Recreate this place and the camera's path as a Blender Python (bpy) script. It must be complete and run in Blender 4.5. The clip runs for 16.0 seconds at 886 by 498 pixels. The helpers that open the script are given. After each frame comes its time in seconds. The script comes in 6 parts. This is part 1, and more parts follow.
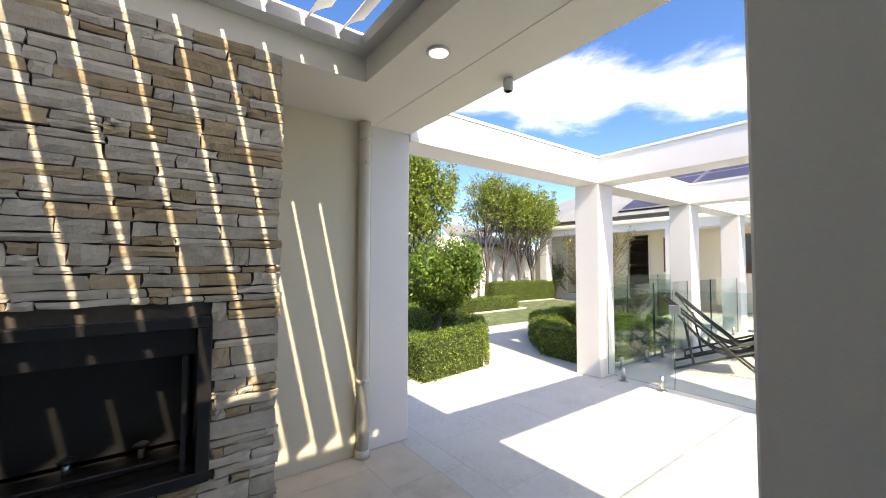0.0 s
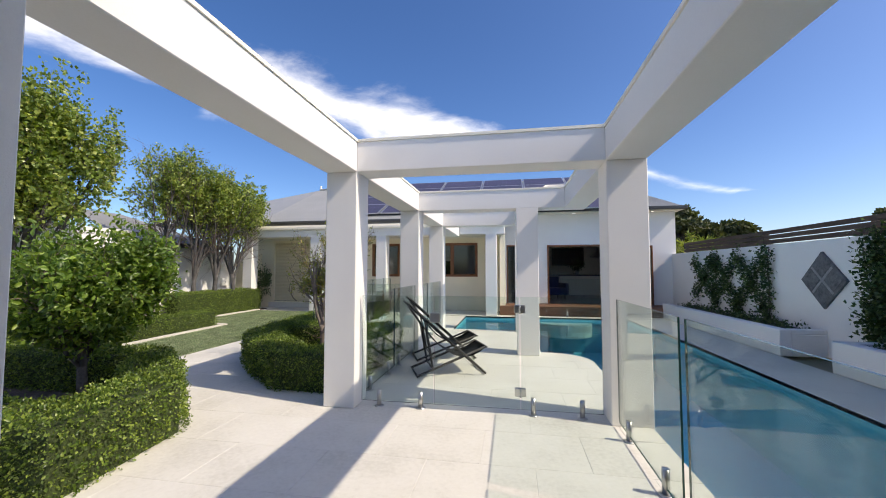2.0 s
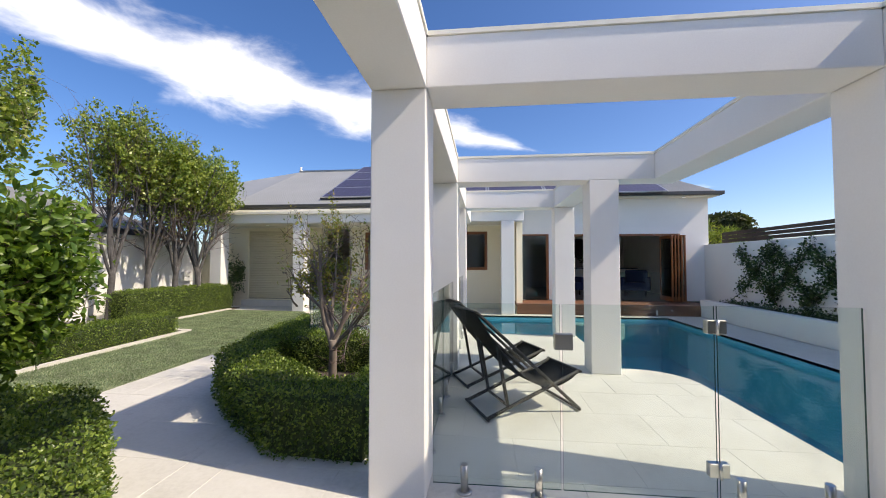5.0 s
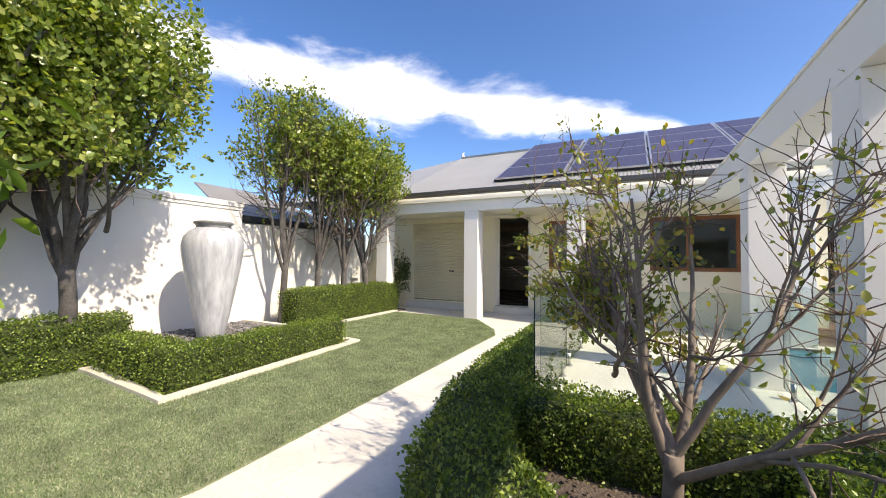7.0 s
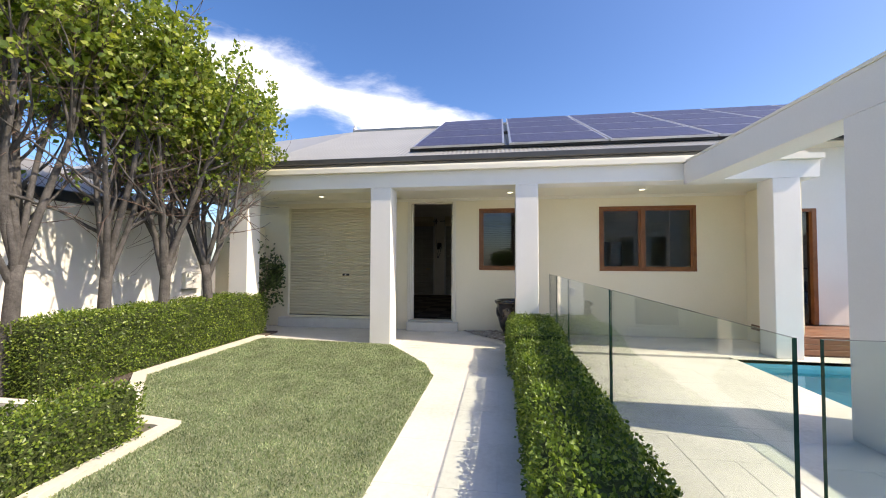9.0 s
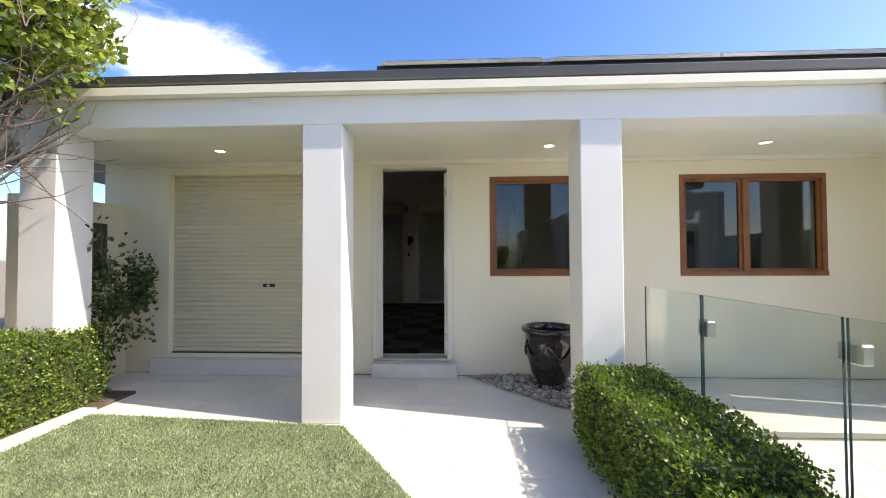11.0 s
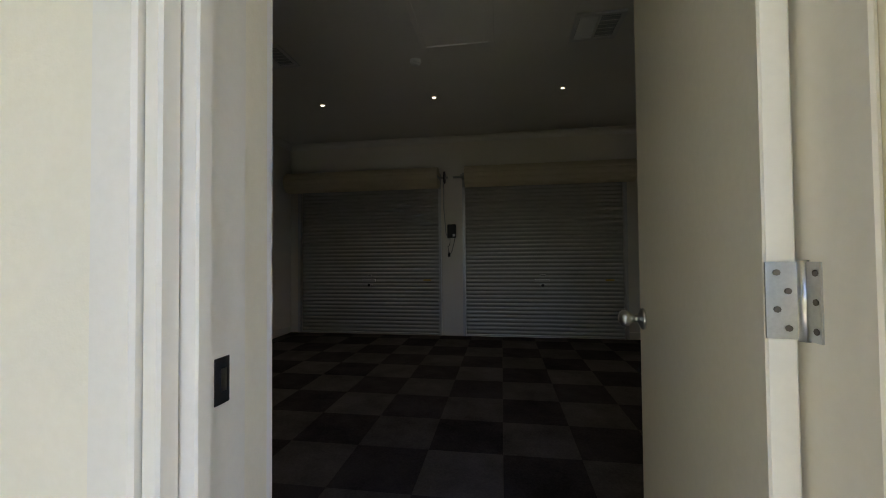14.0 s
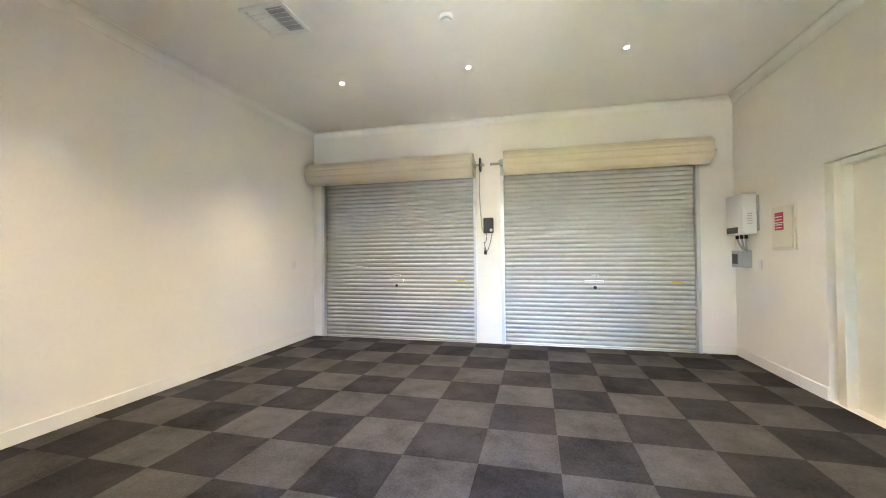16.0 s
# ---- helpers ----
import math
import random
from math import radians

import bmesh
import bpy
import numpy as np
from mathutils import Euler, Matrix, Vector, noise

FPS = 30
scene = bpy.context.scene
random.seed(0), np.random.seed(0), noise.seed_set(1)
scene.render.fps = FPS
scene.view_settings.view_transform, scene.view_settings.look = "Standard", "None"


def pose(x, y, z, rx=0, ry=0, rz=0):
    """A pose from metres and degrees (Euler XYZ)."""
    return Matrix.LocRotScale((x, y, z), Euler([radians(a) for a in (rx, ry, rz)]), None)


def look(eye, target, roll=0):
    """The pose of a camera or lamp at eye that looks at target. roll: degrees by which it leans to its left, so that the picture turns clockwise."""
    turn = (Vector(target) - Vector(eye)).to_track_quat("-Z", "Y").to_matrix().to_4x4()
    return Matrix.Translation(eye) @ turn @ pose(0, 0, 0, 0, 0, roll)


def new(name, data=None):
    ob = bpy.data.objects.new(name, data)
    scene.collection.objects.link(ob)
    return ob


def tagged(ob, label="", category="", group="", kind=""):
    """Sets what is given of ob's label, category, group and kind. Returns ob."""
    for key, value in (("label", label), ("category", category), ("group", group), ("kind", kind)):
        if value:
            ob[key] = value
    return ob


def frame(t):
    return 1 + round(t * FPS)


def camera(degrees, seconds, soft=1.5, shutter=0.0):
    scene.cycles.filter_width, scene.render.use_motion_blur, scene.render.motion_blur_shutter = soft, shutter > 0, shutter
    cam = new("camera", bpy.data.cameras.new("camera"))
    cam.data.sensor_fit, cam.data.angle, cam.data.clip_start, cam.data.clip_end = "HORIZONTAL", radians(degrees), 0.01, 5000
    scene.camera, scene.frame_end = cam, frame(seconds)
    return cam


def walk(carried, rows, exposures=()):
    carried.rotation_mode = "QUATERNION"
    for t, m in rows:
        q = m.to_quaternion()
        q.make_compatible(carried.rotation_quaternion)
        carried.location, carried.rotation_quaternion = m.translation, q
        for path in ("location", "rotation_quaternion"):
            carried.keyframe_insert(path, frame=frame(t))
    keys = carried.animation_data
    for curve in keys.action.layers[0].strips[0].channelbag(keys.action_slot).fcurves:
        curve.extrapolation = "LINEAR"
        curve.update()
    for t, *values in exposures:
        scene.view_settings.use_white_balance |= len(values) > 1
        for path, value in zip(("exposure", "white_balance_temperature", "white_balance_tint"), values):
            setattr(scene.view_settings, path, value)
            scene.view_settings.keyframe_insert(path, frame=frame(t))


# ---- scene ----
cam = camera(98.2, 16.0, soft=1.0)
PATH = [
    (0, (-0.225, -0.008, 1.444), (-1.831, 1.182, 1.521), 0.1),
    (0.5, (-0.533, 0.126, 1.42), (-1.781, 1.686, 1.51), 0.3),
    (1, (-0.854, 0.3, 1.396), (-1.731, 2.094, 1.5), 0.1),
    (1.5, (-1.12, 0.501, 1.425), (-1.714, 2.408, 1.528), 0.1),
    (2, (-1.358, 0.676, 1.438), (-1.707, 2.643, 1.544), 0.0),
    (2.5, (-1.514, 0.875, 1.439), (-1.7, 2.864, 1.541), 0.0),
    (3, (-1.656, 1.087, 1.456), (-1.741, 3.083, 1.548), -0.1),
    (3.2, (-1.717, 1.166, 1.447), (-1.774, 3.163, 1.537), -0.2),
    (5.3, (-2.856, 2.485, 1.4), (-3.158, 4.461, 1.463), 0.2),
    (5.5, (-3.026, 2.669, 1.386), (-3.445, 4.624, 1.448), 0.1),
    (6, (-3.478, 3.073, 1.423), (-4.246, 4.919, 1.478), 0.2),
    (6.5, (-3.955, 3.796, 1.431), (-4.855, 5.582, 1.48), 0.6),
    (7, (-4.42, 4.387, 1.388), (-5.324, 6.171, 1.443), 0.5),
    (7.5, (-4.836, 4.907, 1.365), (-5.683, 6.718, 1.425), 0.4),
    (8, (-5.286, 5.495, 1.372), (-6.003, 7.361, 1.432), 0.3),
    (8.5, (-5.64, 6.051, 1.368), (-6.159, 7.982, 1.431), 0.4),
    (9, (-5.977, 6.69, 1.354), (-6.274, 8.667, 1.416), 0.2),
    (9.2, (-6.091, 6.955, 1.364), (-6.328, 8.94, 1.425), 0.2),
    (11.5, (-6.872, 10.268, 1.4), (-6.958, 12.266, 1.443), -0.2),
    (12.5, (-7.092, 11.758, 1.412), (-7.187, 13.755, 1.451), -0.1),
    (13, (-7.19, 12.491, 1.452), (-7.343, 14.484, 1.486), -0.8),
    (13.2, (-7.233, 12.759, 1.459), (-7.415, 14.75, 1.489), -0.2),
    (13.5, (-7.246, 13.145, 1.45), (-7.484, 15.13, 1.486), -0.6),
    (13.7, (-7.257, 13.392, 1.44), (-7.525, 15.373, 1.48), -0.6),
    (14, (-7.286, 13.705, 1.439), (-7.589, 15.682, 1.484), -0.5),
    (14.2, (-7.318, 13.871, 1.433), (-7.641, 15.844, 1.482), -0.3),
    (14.4, (-7.33, 14.004, 1.432), (-7.703, 15.969, 1.487), -0.6),
    (14.5, (-7.343, 14.052, 1.437), (-7.722, 16.015, 1.488), -0.5),
    (15, (-7.371, 14.214, 1.446), (-7.803, 16.166, 1.495), -0.4),
    (15.5, (-7.396, 14.307, 1.461), (-7.857, 16.253, 1.497), -0.5),
    (16, (-7.417, 14.374, 1.444), (-7.892, 16.317, 1.477), -0.5),
]
walk(cam, [(t, look(eye, target, roll)) for t, eye, target, roll in PATH],
     [(0.0, 1.75, 8600, 12), (1.0, 1.12, 8000, 12), (2.0, 0.8, 7700, 12), (3.0, 0.8, 7700, 12), (5.5, 0.95, 7800, 12), (7.0, 1.3, 8300, 12), (8.5, 1.24, 8300, 12), (9.2, 1.38, 8300, 12),
      (11.5, 1.66, 7800, 12), (12.5, 1.66, 7900, 12), (13.0, 1.6, 8600, 12), (13.5, 1.97, 8300, 12), (14.0, 2.6, 7600, 12), (14.5, 3.65, 7350, 12), (15.2, 6.1, 7500, 12), (16.0, 7.2, 7100, 12)])


# ---------------------------------------------------------------- light
TO_SUN = Vector((1.0, -0.20, 1.03)).normalized()
sun_data = bpy.data.lights.new("sun", "SUN")
sun_data.energy, sun_data.angle, sun_data.color = 2.45, radians(0.53), (1.0, 0.95, 0.87)
sun_lamp = new("sun", sun_data)
sun_lamp.matrix_world = look((0, 0, 30), Vector((0, 0, 30)) - TO_SUN)

world = bpy.data.worlds.new("world")
scene.world = world
world.use_nodes = True
wt = world.node_tree
wt.nodes.clear()


def wnode(kind, **values):
    n = wt.nodes.new(kind)
    for k, v in values.items():
        n.inputs[k].default_value = v
    return n


def wmath(op, a, b=None):
    n = wt.nodes.new("ShaderNodeMath")
    n.operation = op
    n.use_clamp = False
    for i, v in enumerate((a, b)):
        if v is None:
            continue
        if isinstance(v, (int, float)):
            n.inputs[i].default_value = v
        else:
            wt.links.new(v, n.inputs[i])
    return n.outputs[0]


sky = wt.nodes.new("ShaderNodeTexSky")
sky.sky_type = "NISHITA"
sky.sun_disc = False
sky.sun_elevation = math.asin(TO_SUN.z)
sky.sun_rotation = math.atan2(TO_SUN.x, TO_SUN.y)
sky.air_density, sky.dust_density, sky.ozone_density = 0.75, 1.2, 4.0
coord = wt.nodes.new("ShaderNodeTexCoord")
sep = wt.nodes.new("ShaderNodeSeparateXYZ")
wt.links.new(coord.outputs["Generated"], sep.inputs[0])
stretch = wt.nodes.new("ShaderNodeMapping")
stretch.inputs["Scale"].default_value = (3.0, 3.0, 7.5)
stretch.inputs["Location"].default_value = (0.35, 0.2, 0.0)
wt.links.new(coord.outputs["Generated"], stretch.inputs[0])
puff = wnode("ShaderNodeTexNoise", Scale=1.9, Detail=7.0, Roughness=0.58, Distortion=0.35)
wt.links.new(stretch.outputs[0], puff.inputs["Vector"])
mass = wnode("ShaderNodeTexNoise", Scale=3.2, Detail=2.0)
wt.links.new(coord.outputs["Generated"], mass.inputs["Vector"])


def wramp(stops):
    """A smooth curve over the east-west direction: stops of (x, value)."""
    n = wt.nodes.new("ShaderNodeValToRGB")
    n.color_ramp.interpolation = "B_SPLINE"
    e = n.color_ramp.elements
    for k, (x, v) in enumerate(stops):
        q = e[k] if k < 2 else e.new(1.0)
        q.position = (x + 1) / 2
        q.color = (v, v, v, 1)
    wt.links.new(wmath("MULTIPLY", wmath("ADD", sep.outputs["X"], 1.0), 0.5), n.inputs[0])
    return n.outputs[0]


# one long bank of fair-weather cloud that sinks and thins towards the east
band_z = wramp([(-1.0, 0.44), (-0.75, 0.425), (-0.45, 0.39), (-0.25, 0.36), (0.0, 0.315), (0.3, 0.22), (0.45, 0.15)])
half = wramp([(-1.0, 0.02), (-0.85, 0.05), (-0.6, 0.06), (-0.3, 0.058), (-0.12, 0.04), (0.03, 0.034), (0.14, 0.006), (0.27, 0.028), (0.4, 0.028), (0.5, 0.002)])
fade = wramp([(-1.0, 0.0), (-0.02, 0.0), (0.08, 0.25), (0.15, 0.9), (0.28, 0.35), (0.42, 0.45), (0.52, 1.0)])
off = wmath("DIVIDE", wmath("ABSOLUTE", wmath("SUBTRACT", sep.outputs["Z"], band_z)), half)
band = wmath("SUBTRACT", 1.0, off)
ragged = wmath("MULTIPLY", wmath("SUBTRACT", puff.outputs["Fac"], 0.5), 2.9)
lumpy = wmath("MULTIPLY", wmath("SUBTRACT", mass.outputs["Fac"], 0.5), 1.2)
dens = wmath("SUBTRACT", wmath("ADD", wmath("MAXIMUM", band, -1.6), wmath("ADD", ragged, lumpy)), wmath("MULTIPLY", fade, 1.6))
soft_edge = wt.nodes.new("ShaderNodeMapRange")
soft_edge.interpolation_type = "SMOOTHSTEP"
soft_edge.inputs["From Min"].default_value = -0.35
soft_edge.inputs["From Max"].default_value = 1.45
soft_edge.inputs["To Max"].default_value = 0.78
wt.links.new(dens, soft_edge.inputs["Value"])
tint = wt.nodes.new("ShaderNodeMix")
tint.data_type = "RGBA"
tint.inputs["B"].default_value = (8.6, 8.9, 9.4, 1)
deep = wnode("ShaderNodeHueSaturation", Saturation=1.24, Hue=0.508, Value=0.92)
wt.links.new(sky.outputs[0], deep.inputs["Color"])
wt.links.new(deep.outputs[0], tint.inputs["A"])
wt.links.new(soft_edge.outputs[0], tint.inputs["Factor"])
back = wnode("ShaderNodeBackground", Strength=0.14)
wt.links.new(tint.outputs["Result"], back.inputs["Color"])
wout = wt.nodes.new("ShaderNodeOutputWorld")
wt.links.new(back.outputs[0], wout.inputs[0])


# ---------------------------------------------------------------- materials
def node(m, kind, **values):
    n = m.node_tree.nodes.new(kind)
    for k, v in values.items():
        n.inputs[k].default_value = v
    return n


def link(m, a, b):
    m.node_tree.links.new(a, b)


def rgb(c):
    return (c[0], c[1], c[2], 1.0)


def surface(name, c1, c2, rough=0.8, grain=60.0, stain=2.0, bump=0.2, bump_size=None, metal=0.0, spread=0.0, island=0.0, spec=0.5, depth=0.004, coat=0.0, mid=None, squash=None):
    """Two colours mixed by noise at two scales, with fine relief; spread varies objects, island varies pieces of one mesh."""
    m = bpy.data.materials.new(name)
    m.use_nodes = True
    b = m.node_tree.nodes["Principled BSDF"]
    b.inputs["Roughness"].default_value = rough
    b.inputs["Metallic"].default_value = metal
    b.inputs["Specular IOR Level"].default_value = spec
    b.inputs["Coat Weight"].default_value = coat
    tc = node(m, "ShaderNodeTexCoord")
    geo = node(m, "ShaderNodeNewGeometry")
    pos = geo.outputs["Position"]
    if squash:
        mp = node(m, "ShaderNodeMapping", Scale=squash)
        link(m, pos, mp.inputs["Vector"])
        pos = mp.outputs["Vector"]
    big = node(m, "ShaderNodeTexNoise", Scale=stain, Detail=4.0, Roughness=0.6)
    fine = node(m, "ShaderNodeTexNoise", Scale=grain, Detail=3.0, Roughness=0.6)
    link(m, pos, big.inputs["Vector"])
    link(m, pos, fine.inputs["Vector"])
    s = node(m, "ShaderNodeMath")
    s.operation = "MULTIPLY_ADD"
    s.inputs[1].default_value = 0.45
    link(m, fine.outputs["Fac"], s.inputs[0])
    s2 = node(m, "ShaderNodeMath")
    s2.operation = "MULTIPLY"
    s2.inputs[1].default_value = 0.75
    link(m, big.outputs["Fac"], s2.inputs[0])
    link(m, s2.outputs[0], s.inputs[2])
    fac = s.outputs[0]
    if spread or island:
        info = node(m, "ShaderNodeObjectInfo") if spread else geo
        r = info.outputs["Random"] if spread else geo.outputs["Random Per Island"]
        a = node(m, "ShaderNodeMath")
        a.operation = "MULTIPLY_ADD"
        a.inputs[1].default_value = spread or island
        link(m, r, a.inputs[0])
        link(m, fac, a.inputs[2])
        a2 = node(m, "ShaderNodeMath")
        a2.operation = "SUBTRACT"
        a2.inputs[1].default_value = (spread or island) * 0.5
        link(m, a.outputs[0], a2.inputs[0])
        fac = a2.outputs[0]
    ramp = node(m, "ShaderNodeValToRGB")
    ramp.color_ramp.elements[0].position, ramp.color_ramp.elements[1].position = 0.36, 0.84
    ramp.color_ramp.elements[0].color, ramp.color_ramp.elements[1].color = rgb(c1), rgb(c2)
    if mid:
        e = ramp.color_ramp.elements.new(0.6)
        e.color = rgb(mid)
    link(m, fac, ramp.inputs[0])
    link(m, ramp.outputs[0], b.inputs["Base Color"])
    if bump:
        bn = node(m, "ShaderNodeTexNoise", Scale=bump_size or grain, Detail=4.0, Roughness=0.65)
        link(m, pos, bn.inputs["Vector"])
        bp = node(m, "ShaderNodeBump", Strength=bump, Distance=depth)
        link(m, bn.outputs["Fac"], bp.inputs["Height"])
        link(m, bp.outputs[0], b.inputs["Normal"])
    return m


def leafy(name, c1, c2, c3, gloss=0.45, thin=0.35):
    """Leaves: colour by island, light through the blade."""
    m = bpy.data.materials.new(name)
    m.use_nodes = True
    b = m.node_tree.nodes["Principled BSDF"]
    out = m.node_tree.nodes["Material Output"]
    geo = node(m, "ShaderNodeNewGeometry")
    ramp = node(m, "ShaderNodeValToRGB")
    ramp.color_ramp.elements[0].color, ramp.color_ramp.elements[1].color = rgb(c1), rgb(c3)
    ramp.color_ramp.elements.new(0.55).color = rgb(c2)
    link(m, geo.outputs["Random Per Island"], ramp.inputs[0])
    patch = node(m, "ShaderNodeTexNoise", Scale=3.5, Detail=2.0)
    link(m, geo.outputs["Position"], patch.inputs["Vector"])
    hsv = node(m, "ShaderNodeHueSaturation")
    pr = node(m, "ShaderNodeMapRange")
    pr.inputs["From Min"].default_value, pr.inputs["From Max"].default_value = 0.3, 0.7
    pr.inputs["To Min"].default_value, pr.inputs["To Max"].default_value = 0.75, 1.25
    link(m, patch.outputs["Fac"], pr.inputs["Value"])
    link(m, pr.outputs[0], hsv.inputs["Value"])
    link(m, ramp.outputs[0], hsv.inputs["Color"])
    link(m, hsv.outputs[0], b.inputs["Base Color"])
    b.inputs["Roughness"].default_value = gloss
    tr = node(m, "ShaderNodeBsdfTranslucent")
    warm = node(m, "ShaderNodeMix")
    warm.data_type = "RGBA"
    warm.blend_type = "MULTIPLY"
    warm.inputs["Factor"].default_value = 1.0
    warm.inputs["B"].default_value = (1.5, 1.5, 0.6, 1)
    link(m, hsv.outputs[0], warm.inputs["A"])
    link(m, warm.outputs["Result"], tr.inputs["Color"])
    mix = node(m, "ShaderNodeMixShader", Fac=thin)
    link(m, b.outputs[0], mix.inputs[1])
    link(m, tr.outputs[0], mix.inputs[2])
    link(m, mix.outputs[0], out.inputs[0])
    return m


def glassy(name, colour, ior=1.45, ripple=0.0, ripple_scale=3.0):
    """A thin clear sheet: tinted transmission, mirror by Fresnel."""
    m = bpy.data.materials.new(name)
    m.use_nodes = True
    nt = m.node_tree
    nt.nodes.remove(nt.nodes["Principled BSDF"])
    out = nt.nodes["Material Output"]
    tp = node(m, "ShaderNodeBsdfTransparent", Color=rgb(colour))
    gl = node(m, "ShaderNodeBsdfGlossy", Roughness=0.0)
    fr = node(m, "ShaderNodeLayerWeight", Blend=0.5)
    pw = node(m, "ShaderNodeMath")
    pw.operation = "POWER"
    pw.inputs[1].default_value = 5.0
    link(m, fr.outputs["Facing"], pw.inputs[0])
    f0 = ((ior - 1) / (ior + 1)) ** 2
    sch = node(m, "ShaderNodeMath")
    sch.operation = "MULTIPLY_ADD"
    sch.inputs[1].default_value, sch.inputs[2].default_value = 1 - f0, f0
    link(m, pw.outputs[0], sch.inputs[0])
    mix = node(m, "ShaderNodeMixShader")
    link(m, sch.outputs[0], mix.inputs[0])
    link(m, tp.outputs[0], mix.inputs[1])
    link(m, gl.outputs[0], mix.inputs[2])
    link(m, mix.outputs[0], out.inputs[0])
    if ripple:
        geo = node(m, "ShaderNodeNewGeometry")
        n = node(m, "ShaderNodeTexNoise", Scale=ripple_scale, Detail=3.0)
        link(m, geo.outputs["Position"], n.inputs["Vector"])
        bp = node(m, "ShaderNodeBump", Strength=ripple, Distance=0.02)
        link(m, n.outputs["Fac"], bp.inputs["Height"])
        link(m, bp.outputs[0], gl.inputs["Normal"])
        link(m, bp.outputs[0], fr.inputs["Normal"])
    return m


def glow(name, colour, strength):
    m = bpy.data.materials.new(name)
    m.use_nodes = True
    b = m.node_tree.nodes["Principled BSDF"]
    b.inputs["Emission Color"].default_value = rgb(colour)
    b.inputs["Emission Strength"].default_value = strength
    b.inputs["Base Color"].default_value = rgb(colour)
    return m


M = {}
M["render"] = surface("white_render", (0.785, 0.77, 0.74), (0.85, 0.838, 0.81), 0.9, 90, 0.9, 0.5, 190, depth=0.0025)
M["cream"] = surface("cream_render", (0.80, 0.735, 0.555), (0.87, 0.805, 0.635), 0.85, 60, 0.8, 0.3, 140, depth=0.002)
M["soffit"] = surface("soffit_paint", (0.82, 0.785, 0.67), (0.86, 0.825, 0.715), 0.7, 30, 0.7, 0.08, 90)
M["paver"] = surface("limestone_paver", (0.54, 0.525, 0.475), (0.72, 0.705, 0.66), 0.75, 26, 1.6, 0.25, 55, spread=0.07, mid=(0.66, 0.645, 0.595))
M["grout"] = surface("paving_grout", (0.58, 0.565, 0.52), (0.70, 0.685, 0.64), 0.95, 60, 2.0, 0.4)
M["travertine"] = surface("travertine", (0.50, 0.43, 0.33), (0.72, 0.65, 0.53), 0.5, 9, 2.4, 0.12, 40, spread=0.2, mid=(0.64, 0.57, 0.46))
M["stone_pale"] = surface("pale_sandstone", (0.44, 0.395, 0.31), (0.70, 0.65, 0.545), 0.9, 22, 5, 0.8, 18, spread=0.35, depth=0.012)
M["stone_tan"] = surface("tan_sandstone", (0.37, 0.28, 0.165), (0.57, 0.46, 0.31), 0.9, 22, 5, 0.8, 18, spread=0.3, depth=0.012)
M["mortar"] = surface("dark_mortar", (0.07, 0.058, 0.047), (0.13, 0.112, 0.09), 0.95, 50, 4, 0.4)
M["black_steel"] = surface("black_powdercoat", (0.010, 0.010, 0.011), (0.02, 0.02, 0.021), 0.42, 120, 3, 0.1)
M["firebrick"] = surface("sooty_firebox", (0.005, 0.005, 0.005), (0.013, 0.012, 0.012), 0.5, 40, 3, 0.3)
M["steel"] = surface("brushed_steel", (0.42, 0.42, 0.41), (0.60, 0.60, 0.58), 0.28, 200, 6, 0.05, metal=1.0)
M["zinc"] = surface("zincalume", (0.44, 0.44, 0.41), (0.54, 0.54, 0.51), 0.55, 90, 2.5, 0.05, metal=0.35)
M["roof"] = surface("grey_corrugated_steel", (0.34, 0.35, 0.34), (0.44, 0.45, 0.44), 0.42, 40, 0.8, 0.05, metal=0.3)
M["roof_dark"] = surface("dark_gutter_paint", (0.035, 0.038, 0.04), (0.06, 0.064, 0.066), 0.4, 60, 1.5, 0.05)
M["fascia_grey"] = surface("grey_fascia_paint", (0.20, 0.20, 0.19), (0.27, 0.27, 0.26), 0.5, 60, 1.5, 0.05)
M["louvre"] = surface("pale_louvre_paint", (0.60, 0.60, 0.58), (0.70, 0.70, 0.68), 0.45, 60, 2, 0.05)
M["timber_frame"] = surface("red_cedar_frame", (0.16, 0.055, 0.018), (0.30, 0.115, 0.04), 0.4, 30, 5, 0.15, 50)
M["timber_deck"] = surface("red_merbau_board", (0.13, 0.055, 0.03), (0.24, 0.11, 0.06), 0.5, 34, 4, 0.2, spread=0.3)
M["slat"] = surface("dark_stained_slat", (0.045, 0.026, 0.018), (0.10, 0.06, 0.04), 0.55, 40, 3, 0.2, spread=0.2)
M["roller_cream"] = surface("cream_roller_steel", (0.64, 0.565, 0.40), (0.73, 0.65, 0.48), 0.45, 60, 1.2, 0.05)
M["door_cream"] = surface("cream_door_paint", (0.70, 0.66, 0.54), (0.78, 0.74, 0.62), 0.45, 60, 1.2, 0.05)
M["trim"] = surface("cream_trim_gloss", (0.75, 0.70, 0.57), (0.82, 0.77, 0.65), 0.4, 60, 1.5, 0.06)
M["plaster"] = surface("garage_wall_paint", (0.81, 0.765, 0.69), (0.86, 0.82, 0.745), 0.75, 30, 0.7, 0.06, 120)
M["ceiling"] = surface("garage_ceiling_paint", (0.79, 0.77, 0.72), (0.84, 0.82, 0.77), 0.8, 30, 0.7, 0.05, 120)
M["carpet_dark"] = surface("charcoal_carpet", (0.012, 0.0117, 0.0125), (0.056, 0.053, 0.055), 0.98, 75, 3, 0.9, 260, spread=0.12, spec=0.1, depth=0.006)
